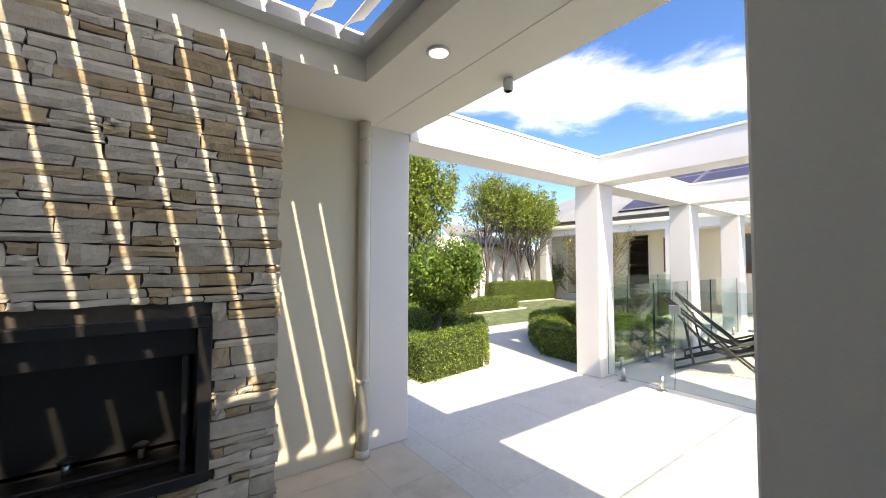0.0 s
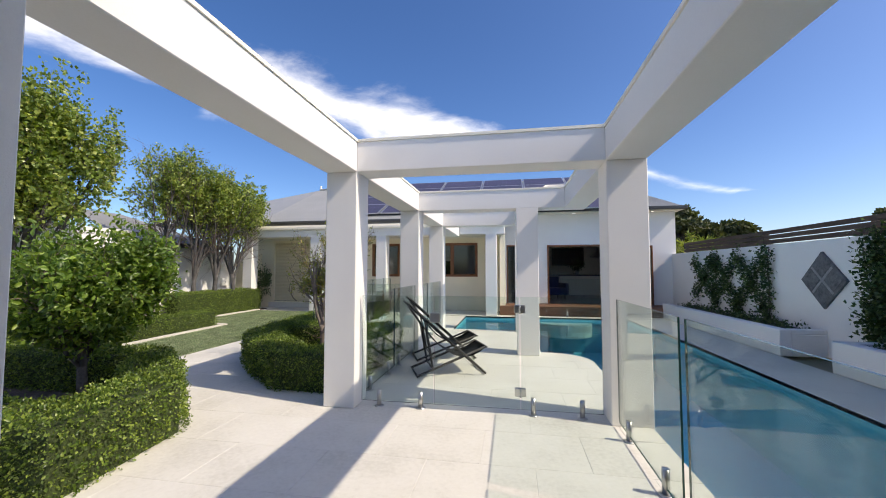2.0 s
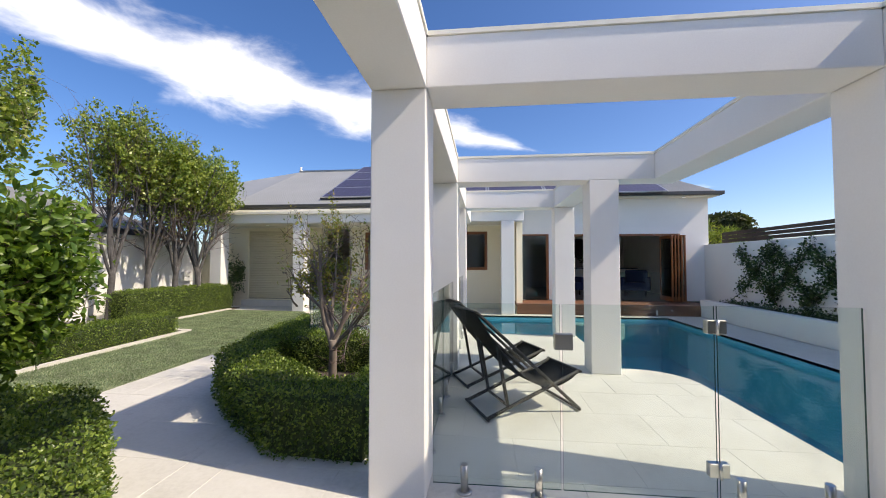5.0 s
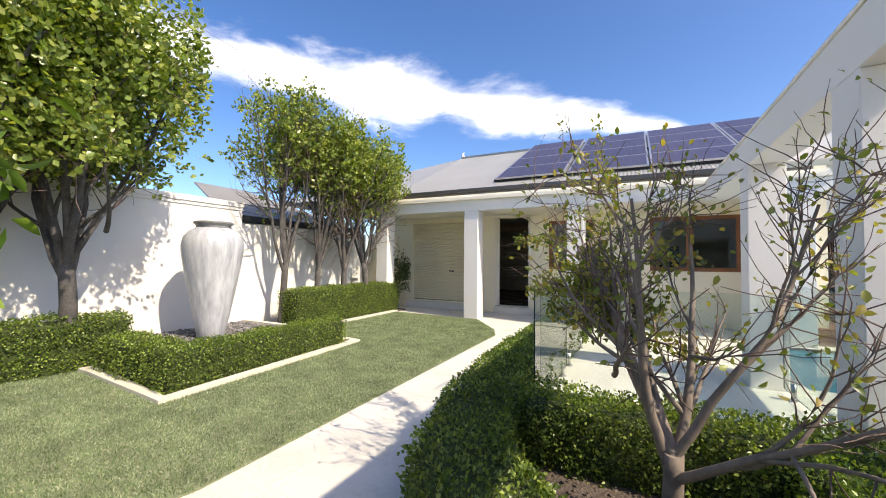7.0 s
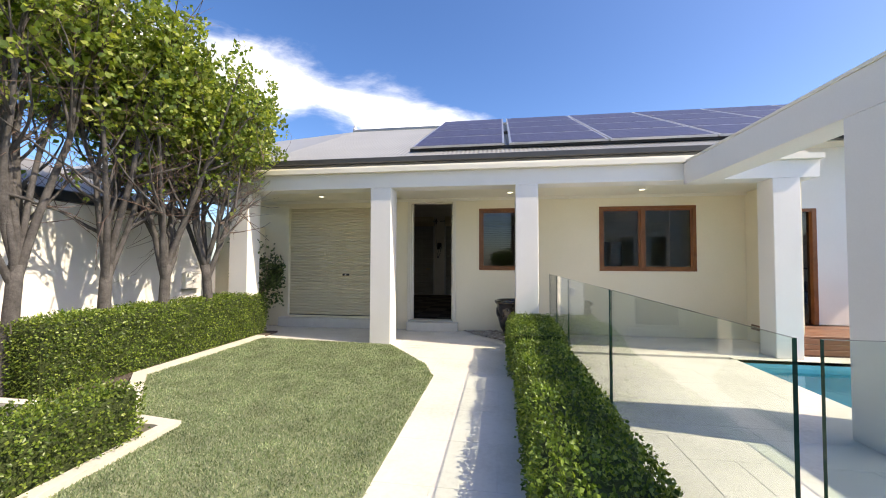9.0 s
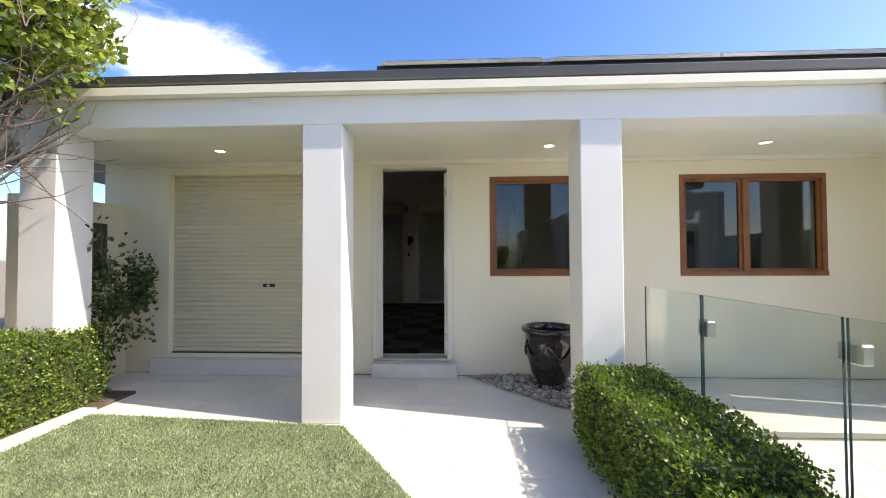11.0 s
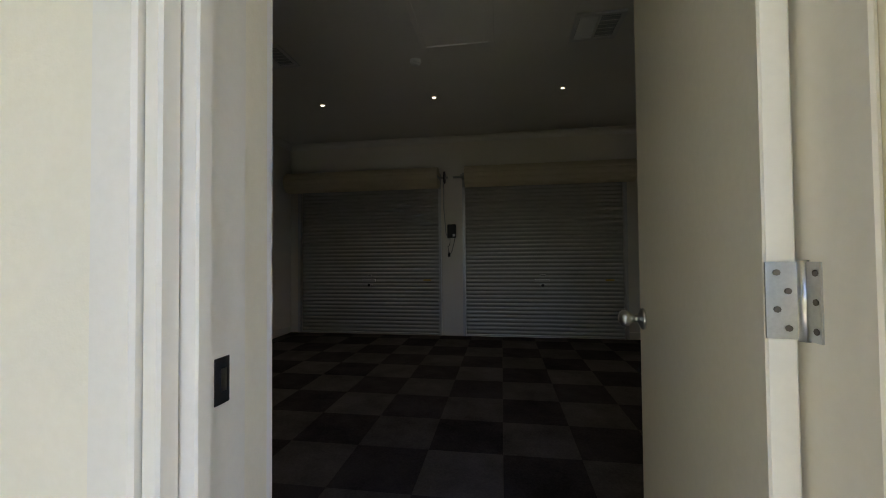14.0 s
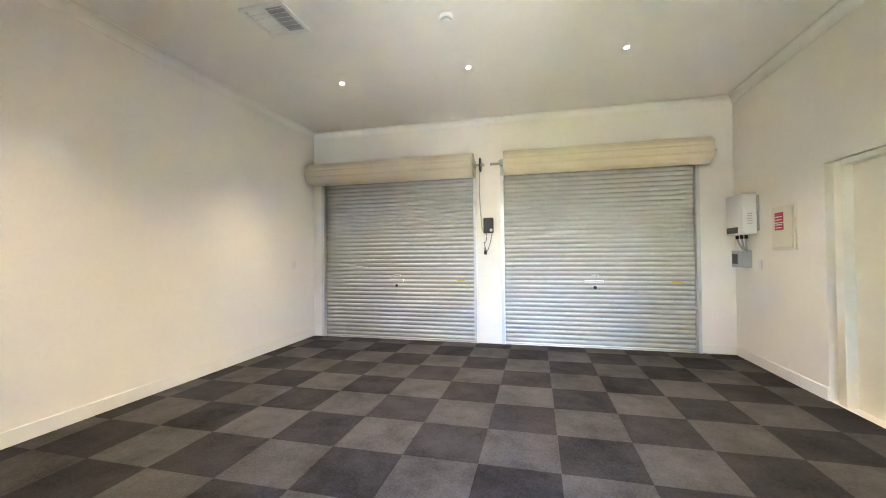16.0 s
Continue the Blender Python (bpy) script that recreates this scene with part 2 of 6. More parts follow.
M["carpet_light"] = surface("grey_carpet", (0.036, 0.0345, 0.034), (0.112, 0.107, 0.104), 0.98, 75, 3, 0.9, 260, spread=0.12, spec=0.1, depth=0.006)
M["soil"] = surface("brown_soil", (0.055, 0.042, 0.034), (0.17, 0.135, 0.115), 0.95, 30, 3, 1.0, 30, depth=0.03)
M["earth"] = surface("ground_earth", (0.16, 0.14, 0.10), (0.26, 0.23, 0.17), 0.95, 12, 0.6, 0.6, 20, depth=0.02)
M["turf"] = surface("turf_base", (0.15, 0.19, 0.10), (0.30, 0.33, 0.20), 0.95, 30, 1.3, 0.8, 40, depth=0.02)
M["kerb"] = surface("concrete_kerb", (0.56, 0.53, 0.47), (0.70, 0.67, 0.60), 0.85, 40, 2, 0.3)
M["bark"] = surface("grey_bark", (0.040, 0.037, 0.037), (0.145, 0.137, 0.132), 0.9, 40, 8, 0.9, 45, depth=0.012)
M["bark_pale"] = surface("smooth_pale_bark", (0.11, 0.09, 0.075), (0.28, 0.23, 0.195), 0.75, 24, 7, 0.5, 40, depth=0.006)
M["twig"] = surface("brown_twig", (0.085, 0.055, 0.045), (0.20, 0.14, 0.12), 0.85, 40, 8, 0.3)
# dark green for hedge cores: the shade between leaves put into the colour
M["hedge_core"] = surface("hedge_inner_shade", (0.026, 0.042, 0.010), (0.065, 0.095, 0.024), 0.95, 40, 6, 0.9, 40, depth=0.03)
M["hedge_leaf"] = leafy("box_hedge_leaf", (0.045, 0.09, 0.017), (0.14, 0.215, 0.04), (0.29, 0.37, 0.078), 0.36, 0.32)
M["pear_leaf"] = leafy("pear_leaf", (0.08, 0.135, 0.03), (0.20, 0.28, 0.06), (0.40, 0.44, 0.12), 0.3, 0.38)
M["shrub_leaf"] = leafy("broad_shrub_leaf", (0.05, 0.11, 0.018), (0.12, 0.21, 0.032), (0.25, 0.35, 0.06), 0.4, 0.35)
M["myrtle_leaf"] = leafy("yellowing_leaf", (0.10, 0.15, 0.03), (0.22, 0.26, 0.055), (0.36, 0.27, 0.07), 0.4, 0.4)
M["vine_leaf"] = leafy("dark_vine_leaf", (0.02, 0.045, 0.012), (0.05, 0.09, 0.025), (0.13, 0.18, 0.07), 0.4, 0.25)
M["far_leaf"] = leafy("far_tree_leaf", (0.03, 0.045, 0.015), (0.065, 0.085, 0.03), (0.10, 0.12, 0.045), 0.6, 0.2)
M["grass"] = leafy("grass_blade", (0.11, 0.175, 0.085), (0.225, 0.30, 0.175), (0.43, 0.46, 0.34), 0.55, 0.3)
M["glass"] = glassy("fence_glass", (0.91, 0.955, 0.935))
M["glass_edge"] = surface("green_glass_edge", (0.015, 0.05, 0.042), (0.03, 0.085, 0.07), 0.15, 30, 3, 0.0)
M["window_glass"] = glassy("window_glass", (0.62, 0.66, 0.64), 1.62)
M["water"] = glassy("pool_water", (0.62, 0.90, 0.95), 1.33, 0.25, 5.0)
M["pool_tile"] = surface("blue_pool_finish", (0.06, 0.36, 0.46), (0.13, 0.50, 0.60), 0.6, 25, 1.5, 0.2)
M["solar"] = surface("blue_solar_cell", (0.05, 0.042, 0.075), (0.085, 0.072, 0.115), 0.3, 30, 2, 0.0, spread=0.2)
M["alu"] = surface("aluminium_frame", (0.62, 0.62, 0.62), (0.74, 0.74, 0.74), 0.35, 60, 3, 0.03, metal=0.8)
M["urn"] = surface("streaked_grey_glaze", (0.24, 0.26, 0.29), (0.66, 0.69, 0.73), 0.32, 14, 5, 0.15, 25, squash=(1.6, 1.6, 0.16))
M["urn_rim"] = surface("dark_glazed_rim", (0.10, 0.11, 0.11), (0.26, 0.27, 0.27), 0.35, 14, 5, 0.15, 25)
M["pot"] = surface("black_brown_glaze", (0.010, 0.007, 0.006), (0.035, 0.024, 0.020), 0.12, 16, 4, 0.15, 20, coat=0.5)
M["pebble"] = surface("river_pebble", (0.22, 0.19, 0.16), (0.50, 0.46, 0.40), 0.8, 30, 8, 0.3, island=0.6)
M["slate_chip"] = surface("dark_slate_chip", (0.07, 0.07, 0.075), (0.22, 0.215, 0.22), 0.8, 30, 8, 0.3, island=0.6)
M["canvas"] = surface("black_sling_canvas", (0.035, 0.035, 0.033), (0.06, 0.058, 0.054), 0.85, 220, 3, 0.4, 300)
M["chair_wood"] = surface("black_stained_chair_wood", (0.018, 0.017, 0.016), (0.05, 0.046, 0.042), 0.55, 40, 4, 0.2)
M["white_plastic"] = surface("white_plastic", (0.70, 0.70, 0.68), (0.78, 0.78, 0.76), 0.4, 60, 3, 0.03)
M["grey_plastic"] = surface("grey_plastic", (0.36, 0.37, 0.37), (0.46, 0.47, 0.47), 0.4, 60, 3, 0.03)
M["black_plastic"] = surface("black_plastic", (0.012, 0.012, 0.013), (0.024, 0.024, 0.025), 0.35, 60, 3, 0.03)
M["red"] = surface("red_warning_label", (0.42, 0.02, 0.05), (0.52, 0.04, 0.07), 0.5, 60, 3, 0.0)
M["yellow"] = surface("yellow_label", (0.62, 0.42, 0.08), (0.70, 0.50, 0.12), 0.5, 60, 3, 0.0)
M["tile_grey"] = surface("carved_grey_tile", (0.06, 0.06, 0.065), (0.20, 0.20, 0.20), 0.6, 24, 9, 0.9, 30, depth=0.012)
M["tile_pale"] = surface("pale_ornament_border", (0.22, 0.22, 0.22), (0.34, 0.34, 0.33), 0.6, 40, 5, 0.3)
M["blue_fabric"] = surface("navy_fabric", (0.014, 0.02, 0.06), (0.03, 0.04, 0.10), 0.9, 120, 4, 0.3)
M["floor_int"] = surface("interior_floor", (0.16, 0.13, 0.10), (0.24, 0.20, 0.16), 0.4, 20, 2, 0.05)
M["busbar"] = surface("thin_cell_wire", (0.16, 0.16, 0.24), (0.24, 0.24, 0.32), 0.3, 60, 3, 0.0)
M["lamp"] = glow("downlight_lens", (1.0, 0.93, 0.80), 2.5)


# ---------------------------------------------------------------- mesh helpers
def bm_box(bm, x0, x1, y0, y1, z0, z1, mat=0):
    v = [bm.verts.new(p) for p in ((x0, y0, z0), (x1, y0, z0), (x1, y1, z0), (x0, y1, z0), (x0, y0, z1), (x1, y0, z1), (x1, y1, z1), (x0, y1, z1))]
    fs = []
    for q in ((3, 2, 1, 0), (4, 5, 6, 7), (0, 1, 5, 4), (1, 2, 6, 5), (2, 3, 7, 6), (3, 0, 4, 7)):
        f = bm.faces.new([v[i] for i in q])
        f.material_index = mat
        fs.append(f)
    return fs


def boxes(*specs, bevel=0.0):
    bm = bmesh.new()
    for s in specs:
        bm_box(bm, *s)
    if bevel:
        bmesh.ops.bevel(bm, geom=list(bm.edges), offset=bevel, segments=1, affect="EDGES")
    return bm


def bm_tube(bm, pts, radii, sides=8, caps=True):
    """A tapering tube along points."""
    rings = []
    n = len(pts)
    for i, p in enumerate(pts):
        p = Vector(p)
        d = (Vector(pts[min(i + 1, n - 1)]) - Vector(pts[max(i - 1, 0)])).normalized()
        u = d.cross(Vector((0, 0, 1)))
        if u.length < 1e-3:
            u = Vector((1, 0, 0))
        u.normalize()
        w = d.cross(u)
        r = radii[i] if hasattr(radii, "__len__") else radii
        rings.append([bm.verts.new(p + (u * math.cos(a) + w * math.sin(a)) * r) for a in (2 * math.pi * k / sides for k in range(sides))])
    for a, b in zip(rings, rings[1:]):
        for k in range(sides):
            f = bm.faces.new((a[k], a[(k + 1) % sides], b[(k + 1) % sides], b[k]))
            f.smooth = True
    if caps:
        bm.faces.new(list(reversed(rings[0])))
        bm.faces.new(rings[-1])
    return bm


def bm_lathe(bm, profile, centre, sides=32, closed=False):
    """A turned shape from (radius, height) pairs."""
    rings = []
    for r, z in profile:
        rings.append([bm.verts.new((centre[0] + r * math.cos(2 * math.pi * k / sides), centre[1] + r * math.sin(2 * math.pi * k / sides), centre[2] + z)) for k in range(sides)])
    for a, b in zip(rings, rings[1:]):
        for k in range(sides):
            f = bm.faces.new((a[k], a[(k + 1) % sides], b[(k + 1) % sides], b[k]))
            f.smooth = True
    bm.faces.new(list(reversed(rings[0])))
    if closed:
        bm.faces.new(rings[-1])
    return bm


def bm_poly(bm, pts, z0, z1):
    """A flat slab over a polygon."""
    top = [bm.verts.new((x, y, z1)) for x, y in pts]
    low = [bm.verts.new((x, y, z0)) for x, y in pts]
    bm.faces.new(top)
    bm.faces.new(list(reversed(low)))
    n = len(pts)
    for i in range(n):
        bm.faces.new((low[i], low[(i + 1) % n], top[(i + 1) % n], top[i]))
    return bm


def mesh_of(name, bm, mats):
    bmesh.ops.recalc_face_normals(bm, faces=list(bm.faces))
    me = bpy.data.meshes.new(name)
    bm.to_mesh(me)
    bm.free()
    for m in (mats if isinstance(mats, (list, tuple)) else (mats,)):
        me.materials.append(m)
    return me


def part(name, bm, material, parent=None, label=""):
    ob = new(name, mesh_of(name, bm, material))
    if parent is not None:
        ob.parent = parent
    return tagged(ob, label)


def struct(name, bm, material, label, category="", parent=None):
    return tagged(part(name, bm, material, parent), label, category or name.split("_")[0], "", "structure")


def thing(name, label, category, group="", at=(0, 0, 0), kind=""):
    ob = new(name)
    ob.location = at
    ob.empty_display_size = 0.1
    return tagged(ob, label, category, group, kind)


def holed(x0, x1, y0, y1, z0, z1, holes, along="x"):
    """A wall as boxes round rectangular holes (a0, a1, b0, b1) along its length and height."""
    bm = bmesh.new()
    lo, hi = (x0, x1) if along == "x" else (y0, y1)
    cuts = sorted({lo, hi, *[c for h in holes for c in h[:2] if lo < c < hi]})
    for a, b in zip(cuts, cuts[1:]):
        mid = (a + b) / 2
        spans = sorted((max(h[2], z0), min(h[3], z1)) for h in holes if h[0] < mid < h[1])
        z = z0
        for s, e in spans + [(z1, z1)]:
            if s - z > 1e-4:
                if along == "x":
                    bm_box(bm, a, b, y0, y1, z, s)
                else:
                    bm_box(bm, x0, x1, a, b, z, s)
            z = e
    bmesh.ops.remove_doubles(bm, verts=list(bm.verts), dist=1e-5)
    return bm


def raw_mesh(name, verts, faces, material, parent=None, label="", smooth=False):
    me = bpy.data.meshes.new(name)
    verts = np.asarray(verts, dtype=np.float32)
    faces = np.asarray(faces, dtype=np.int32)
    k = faces.shape[1]
    me.vertices.add(len(verts))
    me.vertices.foreach_set("co", verts.ravel())
    me.loops.add(faces.size)
    me.loops.foreach_set("vertex_index", faces.ravel())
    me.polygons.add(len(faces))
    me.polygons.foreach_set("loop_start", np.arange(0, faces.size, k, dtype=np.int32))
    me.polygons.foreach_set("loop_total", np.full(len(faces), k, dtype=np.int32))
    me.update(calc_edges=True)
    me.validate()
    me.materials.append(material)
    if smooth:
        me.polygons.foreach_set("use_smooth", np.ones(len(faces), dtype=bool))
    ob = new(name, me)
    if parent is not None:
        ob.parent = parent
    return tagged(ob, label)


def unit(v):
    return v / np.maximum(np.linalg.norm(v, axis=1, keepdims=True), 1e-6)


def leaf_cloud(name, P, N, size, material, parent, rng, out=0.5, width=0.3, label="", fold=0.12, rich=False):
    """Many folded leaf blades at points P that lean towards N."""
    n = len(P)
    a = unit(N * out + rng.normal(size=(n, 3)) * 0.55)
    s = unit(np.cross(a, rng.normal(size=(n, 3)) * 0.7 + N))
    t = np.cross(s, a)
    L = (size * rng.uniform(0.65, 1.25, n))[:, None]
    W = L * width
    i = np.arange(n)[:, None]
    if rich:
        mid1, mid2 = P + a * L * 0.33, P + a * L * 0.72 - t * L * 0.05
        tip = P + a * L - t * L * 0.16
        V = np.stack([P, mid1 + s * W + t * L * fold, mid1, mid1 - s * W + t * L * fold, mid2 + s * W * 0.8 + t * L * fold * 0.6, mid2, mid2 - s * W * 0.8 + t * L * fold * 0.6, tip], 1).reshape(-1, 3)
        tri = np.array([[0, 2, 1], [0, 3, 2], [1, 2, 5], [1, 5, 4], [2, 3, 6], [2, 6, 5], [4, 5, 7], [5, 6, 7]])
        F = (i[:, :, None] * 8 + tri[None]).reshape(-1, 3)
    else:
        mid = P + a * L * 0.45
        V = np.stack([P, mid + s * W + t * L * fold, P + a * L, mid - s * W + t * L * fold], 1).reshape(-1, 3)
        tri = np.array([[0, 2, 1], [0, 3, 2]])
        F = (i[:, :, None] * 4 + tri[None]).reshape(-1, 3)
    ob = raw_mesh(name, V, F, material, parent, label)
    ob["kind"] = "stuff"
    return ob


def tube_cloud(name, lines, material, parent, sides=5, label=""):
    """Many thin tapering tubes in one mesh: lines of (points, radii)."""
    V, F, base = [], [], 0
    ang = np.arange(sides) * 2 * np.pi / sides
    for pts, rad in lines:
        pts = np.asarray(pts, float)
        d = unit(np.gradient(pts, axis=0))
        ref = np.where(np.abs(d[:, 2:3]) > 0.9, np.array([[1.0, 0, 0]]), np.array([[0, 0, 1.0]]))
        u = unit(np.cross(d, ref))
        w = np.cross(d, u)
        r = np.asarray(rad, float)[:, None, None]
        ring = pts[:, None, :] + (u[:, None, :] * np.cos(ang)[None, :, None] + w[:, None, :] * np.sin(ang)[None, :, None]) * r
        V.append(ring.reshape(-1, 3))
        m = len(pts)
        k = np.arange(sides)
        for j in range(m - 1):
            a = base + j * sides
            F.append(np.stack([a + k, a + (k + 1) % sides, a + sides + (k + 1) % sides, a + sides + k], 1))
        base += m * sides
    ob = raw_mesh(name, np.concatenate(V), np.concatenate(F), material, parent, label, smooth=True)
    ob["kind"] = "stuff"
    return ob


# ---------------------------------------------------------------- ground and pool
POOL_X1, POOL_Y0, POOL_Y1 = 2.05, -1.6, 12.62
corner = [(-0.10 - 0.62 * (1 - math.cos(a)), 7.02 + 0.6 * math.sin(a)) for a in (math.pi / 2 * k / 8 for k in range(9))]
POOL = [(POOL_X1, POOL_Y0), (POOL_X1, POOL_Y1), (-2.75, POOL_Y1), (-2.75, 9.98), (-0.86, 9.98), (-0.86, 7.62)] + list(reversed(corner)) + [(-0.10, POOL_Y0)]
bm = bmesh.new()
far = 400
for x0, x1, y0, y1 in ((-far, -2.75, -far, far), (-2.75, POOL_X1, POOL_Y1, far), (-2.75, POOL_X1, -far, POOL_Y0), (POOL_X1, far, -far, far), (-2.75, -0.86, POOL_Y0, 9.98), (-0.86, -0.72, POOL_Y0, 7.62), (-0.72, -0.10, POOL_Y0, 7.02)):
    bm.faces.new([bm.verts.new(p) for p in ((x0, y0, -0.05), (x1, y0, -0.05), (x1, y1, -0.05), (x0, y1, -0.05))])
struct("ground", bm, M["earth"], "bare brown earth ground around the house", "ground")

bm = bmesh.new()
top = [bm.verts.new((x, y, -0.002)) for x, y in POOL]
low = [bm.verts.new((x, y, -1.35 if y < 10.5 else -1.0)) for x, y in POOL]
bm.faces.new(low)
for i in range(len(POOL)):
    bm.faces.new((top[i], top[(i + 1) % len(POOL)], low[(i + 1) % len(POOL)], low[i]))
struct("pool_basin", bm, M["pool_tile"], "blue finished swimming pool shell sunk in the deck", "pool")
bm = bmesh.new()
bm.faces.new([bm.verts.new((x, y, -0.10)) for x, y in POOL])
water = struct("water", bm, M["water"], "clear blue rippled swimming pool water", "water")
# rounded entry step at the far end
bm = bmesh.new()
bm_poly(bm, [(0.2 + 0.75 * math.cos(a), POOL_Y1 - 0.02 + 0.62 * math.sin(a)) for a in (math.pi + math.pi * k / 14 for k in range(15))], -0.5, -0.14)
struct("pool_step", bm, M["kerb"], "rounded pale entry step at the pool's far edge", "pool step")


# ---------------------------------------------------------------- white pergola
W = 0.345
BZ0, BZ1 = 2.48, 2.80
XA0, XA1 = -3.315, -2.970
XB0, XB1 = -0.460, -0.092
XC0, XC1 = -1.267, -0.902


def column(x0, x1, y0, y1, z1=BZ0, name="pergola_column", label="square white rendered pergola column on the paving"):
    bm = boxes((x0, x1, y0, y1, 0.0, z1), bevel=0.008)
    return struct(name, bm, M["render"], label, "column")


def beam(x0, x1, y0, y1, name="pergola_beam"):
    ob = struct(name, boxes((x0, x1, y0, y1, BZ0, BZ1), bevel=0.006), M["render"], "white rendered pergola beam with a thin metal cap", "beam")
    part("cap", boxes((x0 - 0.012, x1 + 0.012, y0 - 0.012, y1 + 0.012, BZ1, BZ1 + 0.028)), M["soffit"], ob, "thin painted cap flashing")
    return ob


column(XA0, XA1, 4.50, 4.84)
column(XB0, XB1, 4.50, 4.84)
column(XA0, XA1, 7.31, 7.66)
column(XC0, XC1, 7.31, 7.66)
column(XA0, XA1, 9.76, 10.11)
column(XC0, XC1, 9.76, 10.11)
beam(XA0, XA1, 1.68, 4.50)
beam(XA0, XA1, 4.50, 12.75)
beam(XB0, XB1, 1.68, 7.66)
beam(XC0, XC1, 7.66, 10.11)
beam(XA1, XB0, 4.50, 4.84)
beam(XA1, XB0, 7.31, 7.66)
beam(XA1, XC0, 9.76, 10.11)

# ---------------------------------------------------------------- patio with fireplace
PCZ = 2.54
struct("wall_patio", boxes((-3.35, -2.985, -4.0, 1.32, 0, PCZ + 0.2)), M["cream"], "cream rendered patio wall behind the fireplace", "wall")
column(XA0 - 0.02, -2.985, 1.32, 1.68, BZ0 + 0.3, "wall_pier", "white rendered pier at the patio's edge")
column(-0.53, -0.10, 1.15, 1.545, PCZ, "patio_column", "square rendered patio column in the shade")
# roof slab with a louvred opening
bm = boxes((-3.35, -2.34, -4.0, 1.68, PCZ, 2.84), (-2.34, -0.33, 0.975, 1.68, PCZ, 2.84), (-0.33, 4.2, -4.0, 1.68, PCZ, 2.84), (-2.34, -0.33, -4.0, -2.6, PCZ, 2.84))
struct("ceiling", bm, M["soffit"], "smooth cream patio ceiling with a louvred opening", "ceiling")
part("roof_cap", boxes((-3.37, 4.2, 1.66, 1.70, 2.84, 2.87)), M["soffit"])
scene.objects["roof_cap"]["kind"] = "structure"
struct("wall_house", boxes((4.0, 4.2, -4.0, 1.5, 0, PCZ), (-3.35, 4.2, -4.2, -4.0, 0, 2.84)), M["cream"], "cream rendered house wall closing the patio", "wall")

louvre = thing("louvre_roof", "pale grey adjustable louvre roof set in the patio ceiling", "louvre roof", at=(-1.3, -0.8, 2.7))
bm = boxes((-2.34, -2.24, -2.6, 0.975, 2.69, 2.76), (-0.40, -0.33, -2.6, 0.975, 2.69, 2.76), (-2.24, -0.40, 0.905, 0.975, 2.69, 2.76), (-2.24, -0.40, -2.6, -2.54, 2.69, 2.76))
fr = part("frame", bm, M["louvre"], louvre)
fr.matrix_parent_inverse = louvre.matrix_basis.inverted()
blade_bm = bmesh.new()
prof = [(-0.098, -0.006), (-0.06, 0.010), (0.0, 0.018), (0.06, 0.010), (0.098, -0.006), (0.06, 0.002), (0.0, 0.009), (-0.06, 0.002)]
ends = [[blade_bm.verts.new((x, y, z)) for y, z in prof] for x in (-0.92, 0.92)]
for k in range(8):
    blade_bm.faces.new((ends[0][k], ends[0][(k + 1) % 8], ends[1][(k + 1) % 8], ends[1][k]))
blade_bm.faces.new(ends[0])
blade_bm.faces.new(list(reversed(ends[1])))
blade_mesh = mesh_of("blade", blade_bm, M["louvre"])
for k in range(17):
    y = 0.85 - 0.015 - 0.19 * k
    ob = new("blade", blade_mesh)
    ob.parent = louvre
    ob.matrix_parent_inverse = louvre.matrix_basis.inverted()
    ob.matrix_basis = pose(-1.32, y + 0.015, 2.79, 42, 0, 1.0)

def downlight(x, y, z, r=0.05, group="downlights", label="round recessed white downlight in the ceiling", lit=True):
    d = thing("downlight", label, "downlight", group, (x, y, z))
    bm = bm_lathe(bmesh.new(), [(r * 1.35, -0.004), (r * 1.35, -0.010), (r * 1.05, -0.013), (r, -0.004)], (0, 0, 0), 24)
    part("trim_ring", bm, M["white_plastic"], d)
    bm = bm_lathe(bmesh.new(), [(r, -0.008), (r * 0.5, -0.0075)], (0, 0, 0), 24, True)
    part("lens", bm, M["lamp"] if lit else M["white_plastic"], d)
    return d


downlight(-1.80, 1.13, PCZ, 0.048)
struct("ceiling_joint", boxes((-2.98, -0.33, 1.345, 1.365, PCZ - 0.003, PCZ - 0.0005)), M["soffit"], "thin ceiling joint strip along the patio edge", "trim")
sensor = thing("spot_fitting", "small white cylindrical spotlight under the patio roof edge", "spotlight", at=(-1.79, 1.63, PCZ))
part("body", bm_lathe(bmesh.new(), [(0.026, -0.075), (0.030, -0.068), (0.030, -0.01), (0.022, 0.0)], (0, 0, 0), 20, True), M["white_plastic"], sensor)
part("lens", bm_lathe(bmesh.new(), [(0.020, -0.079), (0.01, -0.079)], (0, 0, 0), 16, True), M["grey_plastic"], sensor)

pipe = thing("downpipe", "cream painted round downpipe against the patio wall", "downpipe", at=(-2.935, 1.25, 0))
part("pipe", bm_tube(bmesh.new(), [(0, 0, 0.0), (0, 0, 2.53)], 0.045, 20), M["trim"], pipe)
for z in (0.55, 2.2, 2.38):
    part("bracket", bm_lathe(bmesh.new(), [(0.046, z), (0.05, z + 0.004), (0.05, z + 0.026), (0.046, z + 0.03)], (0, 0, 0), 20), M["trim"], pipe)
    part("screw", bm_lathe(bmesh.new(), [(0.006, 0), (0.006, 0.012)], (0.048, -0.012, z + 0.01), 8, True), M["steel"], pipe)
part("shoe", bm_lathe(bmesh.new(), [(0.056, 0.002), (0.056, 0.05), (0.046, 0.06)], (0, 0, 0), 20), M["trim"], pipe)

